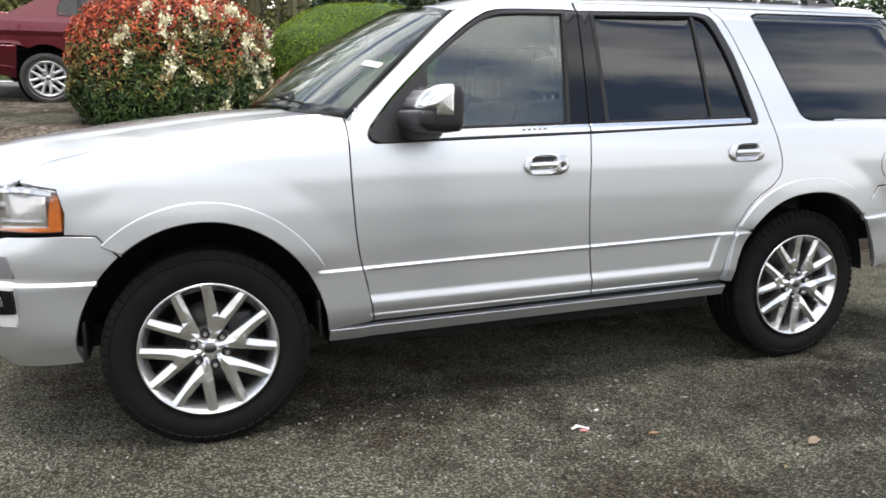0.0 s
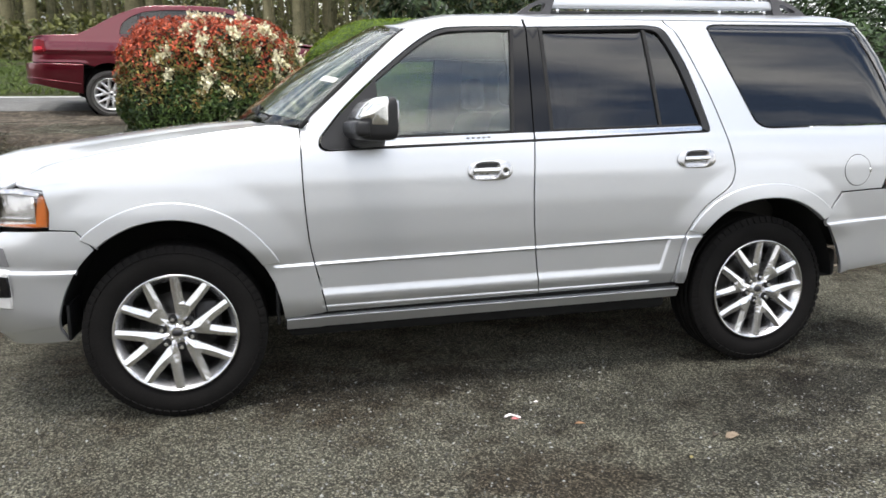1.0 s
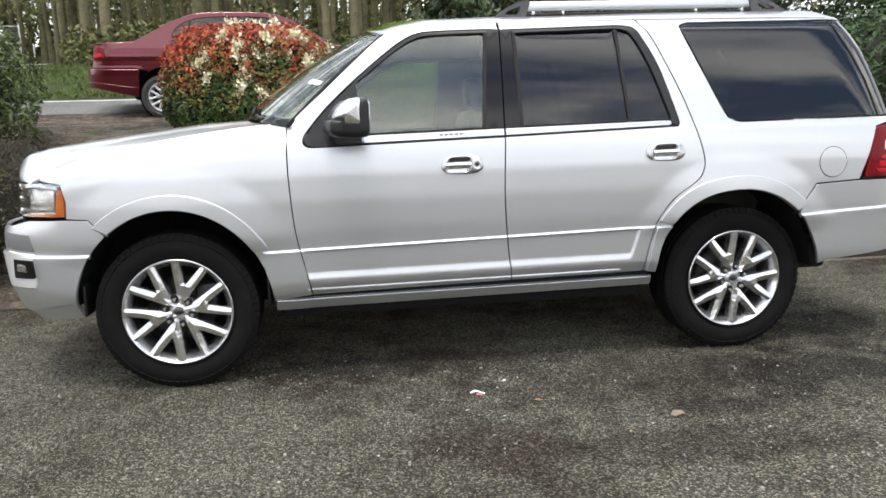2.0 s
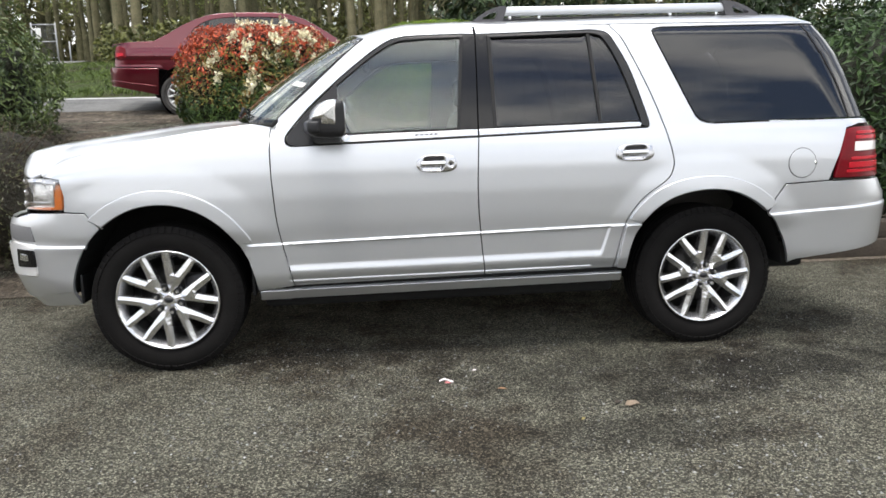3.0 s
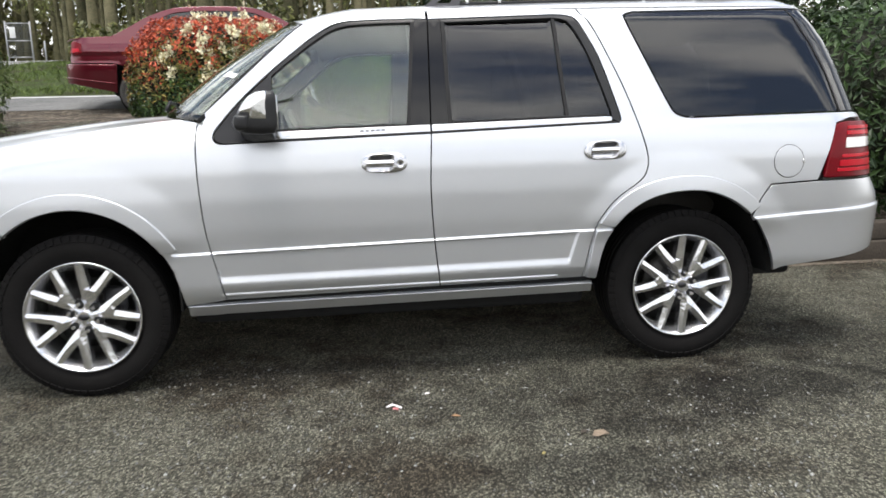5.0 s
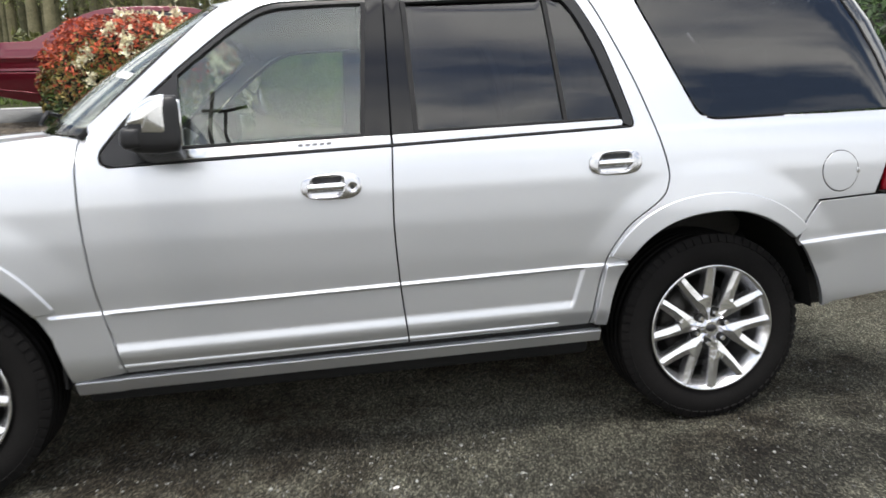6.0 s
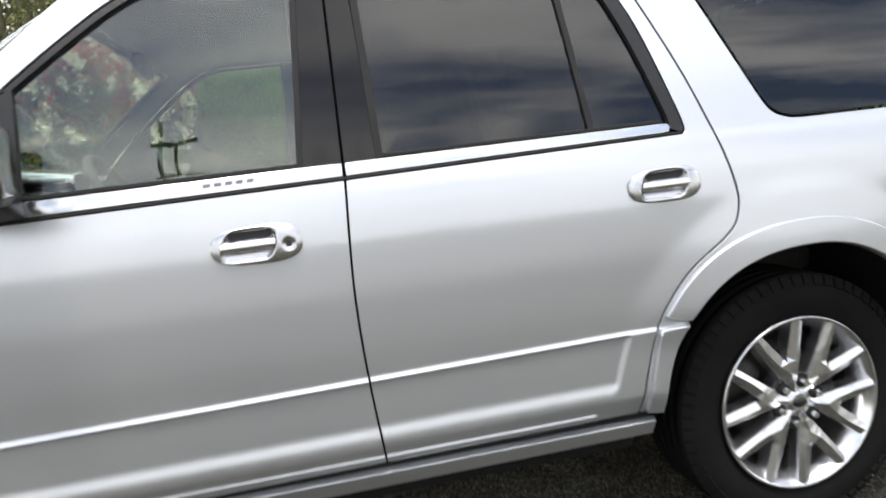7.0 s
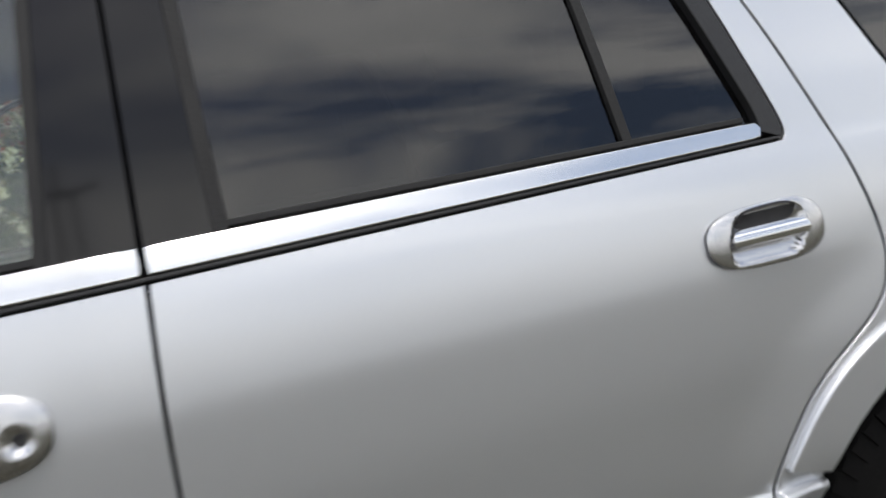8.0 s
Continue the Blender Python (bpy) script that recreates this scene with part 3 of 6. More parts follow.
# worn lettering bars on the front strip
for k in range(5):
    x0 = 1.368 + k * 0.026
    panel("strip_mark", [belt(x0, 0.024), belt(x0 + 0.017, 0.024), belt(x0 + 0.019, 0.032), belt(x0 + 0.002, 0.032)], GREYPLASTIC, suv, step=0.05, out=0.0085, gap=0.0, thick=0.002, rnd=0.0005, sides=(0,))

# fuel flap: a round lid in a dark ring
FUEL = [(3.546 + 0.083 * math.cos(a / 40 * math.tau), 1.048 + 0.086 * math.sin(a / 40 * math.tau)) for a in range(40)]
panel("fuel_flap_ring", [(3.546 + (p[0] - 3.546) * 1.0, 1.048 + (p[1] - 1.048) * 1.0) for p in FUEL], ALLOY_IN, suv, step=0.04, out=0.0012, gap=0.0, thick=0.006, rnd=0.0015, sides=(0,))
panel("fuel_flap", [(3.546 + (p[0] - 3.546) * 0.965, 1.048 + (p[1] - 1.048) * 0.965) for p in FUEL], PAINT, suv, step=0.03, out=0.0035, gap=0.0, thick=0.006, rnd=0.003, sides=(0,))
panel("fuel_flap_tab", [(3.617, 1.034), (3.631, 1.038), (3.631, 1.056), (3.617, 1.060)], CHROME, suv, step=0.05, out=0.007, gap=0.0, thick=0.008, rnd=0.003, sides=(0,))

# lamps
panel("tail_light", spline([(3.735, 0.955), (3.768, 1.10), (3.797, 1.205), (3.816, 1.235), (3.87, 1.246)], 4) + [(4.06, 1.250), (4.15, 1.22), (4.19, 0.955)], REDLENS, suv, step=0.04, out=0.008, rnd=0.008, gap=0.0)
panel("reversing_lens", [(3.845, 1.105), (4.11, 1.108), (4.105, 1.162), (3.855, 1.160)], CLEARLENS, suv, step=0.04, out=0.012, rnd=0.004, gap=0.0, thick=0.012)
for zz, hh, xx in ((1.172, 0.024, 3.855), (1.201, 0.020, 3.862), (0.985, 0.020, 3.80), (1.012, 0.034, 3.812), (1.056, 0.020, 3.825)):
    panel("tail_light_rib", [(xx, zz), (4.13, zz + 0.002), (4.13, zz + hh), (xx + 0.006, zz + hh - 0.002)], BRIGHTRED, suv, step=0.06, out=0.012, rnd=0.002, gap=0.0, thick=0.01)
panel("headlight_housing", [(-0.478, 0.915), (-0.80, 0.915), (-0.79, 1.075), (-0.62, 1.085), (-0.505, 1.07), (-0.476, 1.04)], REFLECTOR, suv, step=0.05, out=-0.035, gap=0.002)
panel("indicator_lens", [(-0.480, 0.916), (-0.80, 0.916), (-0.80, 0.926), (-0.535, 0.934), (-0.518, 1.052), (-0.492, 1.055), (-0.477, 1.0)], AMBER, suv, step=0.03, out=-0.008, gap=0.001, rnd=0.005)
panel("headlight_bar", [(-0.530, 0.942), (-0.80, 0.934), (-0.80, 0.954), (-0.550, 0.96), (-0.546, 1.05), (-0.530, 1.052)], CHROME, suv, step=0.03, out=-0.010, gap=0.0, rnd=0.004)
panel("headlight_lens", [(-0.478, 0.915), (-0.80, 0.915), (-0.79, 1.075), (-0.62, 1.085), (-0.505, 1.07), (-0.476, 1.04)], LENS, suv, step=0.04, out=0.003, gap=0.001, thick=0.004, rnd=0.003, closed=True)
panel("headlight_brow", [(-0.497, 1.046), (-0.62, 1.060), (-0.79, 1.055), (-0.79, 1.076), (-0.62, 1.083), (-0.507, 1.066)], REFLECTOR, suv, step=0.03, out=0.007, gap=0.0, rnd=0.004)
panel("grille", [(-0.82, 0.90), (S_NOSE, 0.90), (S_NOSE, 1.10), (-0.82, 1.09)], GLOSS_BLACK, suv, step=0.06, out=-0.03, gap=0.0)
for zz in (0.925, 0.985, 1.045):
    panel("grille_bar", [(-0.83, zz), (S_NOSE, zz), (S_NOSE, zz + 0.03), (-0.83, zz + 0.03)], CHROME, suv, step=0.06, out=0.005, gap=0.0, rnd=0.008)
panel("fog_lamp_bezel", [(-0.668, 0.555), (-0.92, 0.55), (-0.91, 0.742), (-0.668, 0.737)], SKYLIT_TRIM, suv, step=0.04, out=0.010, gap=0.0, rnd=0.010)
panel("fog_lamp_recess", [(-0.671, 0.612), (-0.82, 0.605), (-0.80, 0.706), (-0.671, 0.704)], GLOSS_BLACK, suv, step=0.04, out=0.0135, gap=0.0, rnd=0.002)
panel("fog_lamp", [(-0.705, 0.640), (-0.785, 0.640), (-0.775, 0.684), (-0.715, 0.682)], CHROME, suv, step=0.04, out=0.017, gap=0.0, rnd=0.006)
panel("bumper_insert", [(-0.668, 0.744), (-0.92, 0.750), (-0.92, 0.835), (-0.69, 0.828)], GREYPLASTIC, suv, step=0.04, out=0.004, gap=0.0, rnd=0.003)
panel("tailgate", [(4.20, 0.95), (S_TAIL, 0.95), (S_TAIL, 1.28), (4.10, 1.28), (4.16, 1.22)], PAINT, suv, step=0.05, out=0.0, gap=0.003)
panel("rear_glass", [(4.20, 1.29), (S_TAIL, 1.29), (S_TAIL, 1.80), (4.17, 1.80), (4.19, 1.55)], TINT, suv, step=0.06, out=0.0, gap=0.003, thick=0.006, closed=True)

# mud flaps ahead of and behind the wheels
for xc, x0 in ((0.0, -0.455), (0.0, 0.455)):
    for y0 in (0.04, 2 * MID - 0.26):
        part("arch_liner_flap", box(bmesh.new(), x0 - 0.008, x0 + 0.008, y0, y0 + 0.22, 0.40, 0.56, 0.006), BLACK, suv)


def strip_mesh(name, rows, material, label="", thick=0.0, flip=False):
    """A sheet through rows of points that run from the near edge to the middle; mirrored to the far side into one mesh."""
    full = []
    for r in rows:
        r = [np.array(p, float) for p in r]
        full.append(r + [np.array((p[0], 2 * MID - p[1], p[2])) for p in r[-2::-1]])
    m = len(full[0])
    vs = [p for r in full for p in r]
    fs = [(i * m + j, i * m + j + 1, (i + 1) * m + j + 1, (i + 1) * m + j) for i in range(len(full) - 1) for j in range(m - 1)]
    if flip:
        fs = [tuple(reversed(f)) for f in fs]
    ob = mesh_of(name, vs, fs, material, suv, label)
    if thick:
        so = ob.modifiers.new("thickness", "SOLIDIFY")
        so.thickness, so.offset = thick, -1
    return ob


# bonnet: its side edge follows the wings, its raised middle starts at a crease
EDGE = [skin(u, fender_top(plan(u)[0]) - 0.002) for u in np.linspace(-0.74, 0.594, 60)]
EDGE_X, EDGE_Y, EDGE_Z = [p[0] for p in EDGE], [p[1] for p in EDGE], [p[2] for p in EDGE]
NOSE = [skin(v, 1.09) for v in np.linspace(-0.58, S_NOSE, 60)]
NOSE_Y, NOSE_X = [p[1] for p in NOSE], [p[0] for p in NOSE]


MID_X = [-0.95, -0.865, -0.826, -0.793, -0.744, -0.678, -0.517, -0.353, -0.223, -0.023, 0.123, 0.30, 0.50]
MID_Z = [1.12, 1.17, 1.203, 1.219, 1.236, 1.251, 1.277, 1.303, 1.320, 1.343, 1.358, 1.366, 1.370]


def bonnet_row(v):
    """Points from the nose to the windscreen at the share v of the way from the edge to the middle."""
    y0 = float(np.interp(-0.66, EDGE_X, EDGE_Y))
    xf = min(-0.655, float(np.interp(y0 + v * (1 - y0), NOSE_Y, NOSE_X)) - 0.004)
    xb = 0.575 - 0.30 * v ** 0.75
    out = []
    for i in range(48):
        x = xf + (xb - xf) * (i / 47) ** 1.5
        ye = float(np.interp(x, EDGE_X, EDGE_Y)) + 0.003
        y = ye + v * (1 - ye)
        edge = float(np.interp(x, EDGE_X, EDGE_Z))
        z = edge + (float(np.interp(x, MID_X, MID_Z)) - 0.008 - edge) * (1 - (1 - v) ** (3.4 + 3.2 * (1 - sstep(-0.75, -0.3, x)))) + 0.008 * sstep(0.20, 0.28, v)
        k = min(1.0, (x - xf) / 0.075)
        out.append((x, y, 1.085 + (z - 1.085) * math.sqrt(1 - (1 - k) ** 2)))
    return out


cols = [bonnet_row(v) for v in (0.0, 0.02, 0.06, 0.12, 0.17, 0.20, 0.22, 0.24, 0.26, 0.29, 0.35, 0.45, 0.6, 0.8, 1.0)]
strip_mesh("bonnet", [[c[i] for c in cols] for i in range(48)], PAINT, thick=0.02, flip=True)
# cowl and windscreen
WS_LOW = [(0.60, 0.085, 1.318), (0.50, 0.16, 1.335), (0.40, 0.32, 1.350), (0.33, 0.55, 1.360), (0.28, 0.80, 1.365), (0.265, 1.0, 1.366)]
WS_TOP = [(1.115, 0.190, 1.775), (1.088, 0.27, 1.800), (1.055, 0.42, 1.828), (1.03, 0.60, 1.846), (1.015, 0.80, 1.856), (1.01, 1.0, 1.858)]
low, up = spline(WS_LOW, 4), spline(WS_TOP, 4)
rows = []
for i in range(13):
    t = i / 12
    rows.append([np.array(a) * (1 - t) + np.array(b) * t + np.array((-0.030, 0, 0.024)) * math.sin(math.pi * t) * (0.35 + 0.65 * k / 20) for k, (a, b) in enumerate(zip(low, up))])
ws = strip_mesh("windscreen", rows, GLASS, thick=0.006, flip=True)
rows = []
for t in (0.0, 0.5, 1.0):
    rows.append([np.array(a) + np.array((-0.13 * (1 - t) * (0.25 + 0.75 * min(1, k / 5)), 0, -0.012 + 0.004 * t - 0.018 * (1 - t))) for k, a in enumerate(low)])
strip_mesh("cowl_cover", rows, BLACK, thick=0.015, flip=True)
# dark band and seal round the windscreen
for sd in (0, 1):
    f = (lambda p: p) if sd == 0 else (lambda p: (p[0], 2 * MID - p[1], p[2]))
    bm = bmesh.new()
    a, b = np.array(WS_LOW[0]), np.array(WS_TOP[0])
    tube(bm, [f(tuple(a + (b - a) * t + np.array((-0.030, 0.0, 0.024)) * math.sin(math.pi * t) * 0.35 + np.array((-0.002, 0.004, 0.003)))) for t in np.linspace(0, 1, 12)], 0.012, 6)
    part("windscreen_seal", bm, RUBBER, suv)
# windscreen sticker and wipers
a = [(np.array(low[2]) * (1 - t) + np.array(up[2]) * t + np.array((-0.014, 0, 0.014))) for t in (0.41, 0.455)]
b = [(np.array(low[5]) * (1 - t) + np.array(up[5]) * t + np.array((-0.016, 0, 0.015))) for t in (0.41, 0.455)]
STICKER = mat("paper_white", (0.75, 0.76, 0.74), rough=0.6, var=0.05)
mesh_of("windscreen_sticker", [a[0], b[0], b[1], a[1], a[0] + (0.001, 0, -0.001), b[0] + (0.001, 0, -0.001), b[1] + (0.001, 0, -0.001), a[1] + (0.001, 0, -0.001)],
        [(0, 1, 2, 3), (7, 6, 5, 4), (0, 4, 5, 1), (1, 5, 6, 2), (2, 6, 7, 3), (3, 7, 4, 0)], STICKER, suv, "small white paper sticker", smooth=False)
for (x0, y0), (x1, y1) in (((0.40, 0.30), (0.37, 0.92)), ((0.31, 1.05), (0.42, 1.60))):
    bm = bmesh.new()
    zz = lambda x: 1.352 + (x - 0.33) * 0.55
    tube(bm, [(x0, y0, zz(x0) - 0.01), (x0 + 0.02, y0 + 0.02, zz(x0) + 0.035), ((x0 + x1) / 2, (y0 + y1) / 2, zz((x0 + x1) / 2) + 0.035), (x1, y1, zz(x1) + 0.02)], 0.009, 6)
    part("wiper_arm", bm, BLACK, suv)
    bm = bmesh.new()
    tube(bm, [(x0 + 0.03, y0 + 0.12, zz(x0) + 0.03), (x1 + 0.02, y1 + 0.05, zz(x1) + 0.02)], 0.007, 6)
    part("wiper_blade", bm, RUBBER, suv)


# roof
def rail_z(x):
    return float(np.interp(x, [1.08, 1.12, 1.19, 1.34, 1.72, 2.5, 3.3, 3.62, 3.80], [1.772, 1.788, 1.808, 1.831, 1.842, 1.849, 1.851, 1.847, 1.842]))


EDGE_R = [skin(u, 1.842) for u in np.linspace(1.05, 4.03, 120)]
ER_X, ER_Y = [p[0] for p in EDGE_R], [p[1] for p in EDGE_R]
rows = []
for i in range(72):
    t = i / 71
    row = []
    for u in (0.0, 0.008, 0.02, 0.04, 0.07, 0.11, 0.17, 0.25, 0.36, 0.5, 0.66, 0.83, 1.0):
        x0 = float(np.interp(u, [0, 0.10, 0.28, 0.5, 0.75, 1.0], [1.105, 1.085, 1.053, 1.029, 1.014, 1.009]))
        x1 = 3.780 + 0.05 * min(1.0, u / 0.4)
        x = x0 + (x1 - x0) * t
        ye = float(np.interp(x, ER_X, ER_Y)) - 0.001
        y = ye + (1 - ye) * u
        h = 0.085 * (1 - 0.18 * (1 - sstep(1.0, 1.5, x))) + 0.02 * sstep(1.6, 3.0, x)
        z = rail_z(max(1.105, x)) - 0.002 + h * (1 - (1 - u) ** 2.6) ** 0.62 - 0.03 * sstep(0.90, 1.0, t) ** 2 * min(1.0, u / 0.05)
        row.append((x, y, z))
    rows.append(row)
strip_mesh("roof", rows, PAINT, thick=0.02, flip=True)
strip_mesh("headlining", [[(p[0] * 0.97 + 0.06, min(1.0, p[1] + 0.02), p[2] - 0.05) for p in r] for r in rows], HEADLINER, thick=0.01, flip=True)

def ray_out(line, cu, cw, an):
    """Where a ray from (cu, cw) at the angle an leaves the closed line."""
    du, dw = math.cos(an), math.sin(an)
    far = 0.0
    for (u0, w0), (u1, w1) in zip(line, line[1:] + line[:1]):
        eu, ew = u1 - u0, w1 - w0
        den = du * ew - dw * eu
        if abs(den) > 1e-9:
            r = ((u0 - cu) * ew - (w0 - cw) * eu) / den
            k = ((u0 - cu) * dw - (w0 - cw) * du) / den
            if -1e-6 <= k <= 1.000001 and r > far:
                far = r
    return cu + du * far, cw + dw * far


# roof rack: a bright rail between dark, pierced feet on either side
RACKGREY = mat("rack_grey", (0.085, 0.083, 0.089), rough=0.45, var=0.15)
for sd in (0, 1):
    yy = 0.315 if sd == 0 else 2 * MID - 0.315
    bm = bmesh.new()
    box(bm, 1.905, 3.235, yy - 0.022, yy + 0.022, 1.912, 1.962, 0.014, 3)
    for v in bm.verts:
        v.co.x += (v.co.z - 1.937) * (0.6 if v.co.x < 2.5 else -0.4)
        v.co.z += (v.co.x - 1.9) * 0.010
    part("rack_rail", bm, PAINT, suv, "bright silver roof rail")
    for front in (1, 0):
        xa, xb, sg = (1.715, 1.935, 1) if front else (3.46, 3.21, -1)
        z0 = 1.905 if front else 1.925
        L = abs(xb - xa)
        prof_o = spline([(0, -0.035), (0.03, -0.012), (L * 0.45, 0.032), (L * 0.75, 0.056), (L, 0.062)], 4)
        cut = 0.030
        loop = prof_o + [(L - cut, -0.032), (0, -0.055)]
        hole = [(0.062, -0.012), (L * 0.50, 0.016), (L * 0.68, 0.032), (L * 0.76, 0.030), (L * 0.70, -0.004), (L * 0.64, -0.013)]
        hu, hw = sum(p[0] for p in hole) / len(hole), sum(p[1] for p in hole) / len(hole)
        rays = [k / 40 * math.tau for k in range(40)]
        bm = bmesh.new()
        rings = []
        for line, tuck in ((loop, 0.008), (loop, 0.0), (hole, 0.0), (hole, 0.006)):
            rings.append([[bm.verts.new((xa + sg * u, yy + fc * (0.026 - tuck), z0 + w)) for u, w in (ray_out(line, hu, hw, an) for an in rays)] for fc in (-1, 1)])
        for k in range(40):
            for fc in (0, 1):
                for r0, r1 in zip(rings, rings[1:]):
                    bm.faces.new((r0[fc][k - 1], r0[fc][k], r1[fc][k], r1[fc][k - 1]))
            bm.faces.new((rings[0][0][k - 1], rings[0][0][k], rings[0][1][k], rings[0][1][k - 1]))
            bm.faces.new((rings[-1][0][k - 1], rings[-1][0][k], rings[-1][1][k], rings[-1][1][k - 1]))
        bmesh.ops.recalc_face_normals(bm, faces=bm.faces[:])
        part("rack_foot", bm, RACKGREY, suv, smooth=False)
    bm = bmesh.new()
    for v in box(bm, 1.86, 3.30, yy - 0.02, yy + 0.02, 1.882, 1.900, 0.004).verts:
        v.co.z += (v.co.x - 1.9) * 0.010
    part("rack_track", bm, BLACK, suv)
    for xx in (1.95, 2.12, 2.9, 3.18):
        part("rack_bolt", box(bmesh.new(), xx - 0.008, xx + 0.008, yy - 0.024, yy + 0.024, 1.890 + (xx - 1.9) * 0.01, 1.908 + (xx - 1.9) * 0.01, 0.003), CHROME, suv)


# door handles: a domed silver bezel with a hollow behind a chrome grip, and a lock in a dimple
def bezel_line(cx, cz, w, h, tilt, taper=0.85, n=44, p=0.62):
    out = []
    for i in range(n):
        a = i / n * math.tau
        c, s = math.cos(a), math.sin(a)
        u = w / 2 * math.copysign(abs(c) ** p, c)
        v = h / 2 * math.copysign(abs(s) ** 0.8, s) * (1 + (taper - 1) * (-u / w + 0.5) * 0.6)
        out.append((cx + u, cz + v + u * tilt))
    return out


def handle(x0, x1, z, lock):
    cx, w, h = (x0 + x1) / 2, x1 - x0, 0.104
    px, pw = (cx - 0.019, w * 0.55) if lock else (cx - 0.004, w * 0.60)
    lx, lz = x1 - 0.036, z - 0.006

    def dome(s, zz, out):
        u, v = (s - cx) / (w / 2), (zz - z - (s - cx) * 0.01) / (h / 2)
        d = 0.0035 + 0.014 * math.sqrt(max(0.0, 1 - abs(u) ** 3.0 - abs(v) ** 2.4))
        pu, pv = (s - px - (zz - z) * 0.25) / (pw / 2), v / 0.74
        hollow = 1 - sstep(0.70, 1.12, abs(pu) ** 5 + abs(pv) ** 4)
        d = d * (1 - hollow) + (0.0015 + 0.009 * min(1.0, abs(pv)) ** 2.2) * hollow
        if lock:
            d -= 0.008 * (1 - sstep(0.006, 0.0185, math.hypot(s - lx, zz - lz)))
        return skin(s, zz, out + d)

    def bar(s, zz, out):
        v = min(1.0, abs(zz - z - 0.001 - (s - cx) * 0.01) / 0.0155)
        return skin(s, zz, out + 0.008 + 0.018 * math.sqrt(1 - 0.96 * v * v))

    for sd in (0, 1):
        fine = sd == 0
        bez = panel("door_handle", bezel_line(cx, z, w, h, 0.01, 0.78), SATIN, suv, sides=(sd,), surf=dome, step=0.0055 if fine else 0.02, out=0.0, gap=0.0, rnd=0.002, thick=0.004)
        # A dark panel paints the shade in the upper part of the hollow.
        made = [panel("handle_shade", bezel_line(px + 0.005, z + 0.027, pw * 0.86, 0.034, 0.03, 1.0), POCKET_SHADE, suv, sides=(sd,), surf=dome, step=0.012, out=0.0012, gap=0.0, rnd=0.0005, thick=0.001),
                panel("handle_grip", bezel_line(px - 0.001, z + 0.001, pw * 1.06, 0.031, 0.01, 1.0, p=0.25), CHROME, suv, sides=(sd,), surf=bar, step=0.004 if fine else 0.012, out=0.0, gap=0.0, rnd=0.001, thick=0.006)]
        if lock and fine:
            hole = [(lx + 0.0075 * math.cos(a / 20 * math.tau), lz + 0.0075 * math.sin(a / 20 * math.tau)) for a in range(20)]
            made.append(panel("lock_barrel", hole, ALLOY_IN, suv, sides=(sd,), surf=dome, step=0.03, out=0.002, gap=0.0, rnd=0.001, thick=0.003))
        for o in made:
            o.parent = bez


handle(1.365, 1.591, 1.104, True)
handle(2.468, 2.687, 1.133, False)


# door mirrors: a black head with a bright cap let into its upper half, on a black foot
HEAD = [(0.958, 1.262), (0.900, 1.256), (0.826, 1.262), (0.792, 1.276), (0.782, 1.296), (0.784, 1.318), (0.800, 1.350), (0.824, 1.392), (0.850, 1.422), (0.882, 1.440), (0.925, 1.447), (0.962, 1.446), (0.972, 1.420), (0.972, 1.290)]
CAP = [(0.844, 1.316), (0.925, 1.312), (0.931, 1.320), (0.930, 1.440), (0.922, 1.449), (0.880, 1.444), (0.848, 1.426), (0.822, 1.398), (0.803, 1.366), (0.798, 1.353), (0.840, 1.351), (0.844, 1.347)]
BOX = [(0.842, 1.280), (0.842, 1.345), (0.792, 1.347), (0.780, 1.340), (0.775, 1.318), (0.776, 1.296), (0.786, 1.280), (0.800, 1.275)]


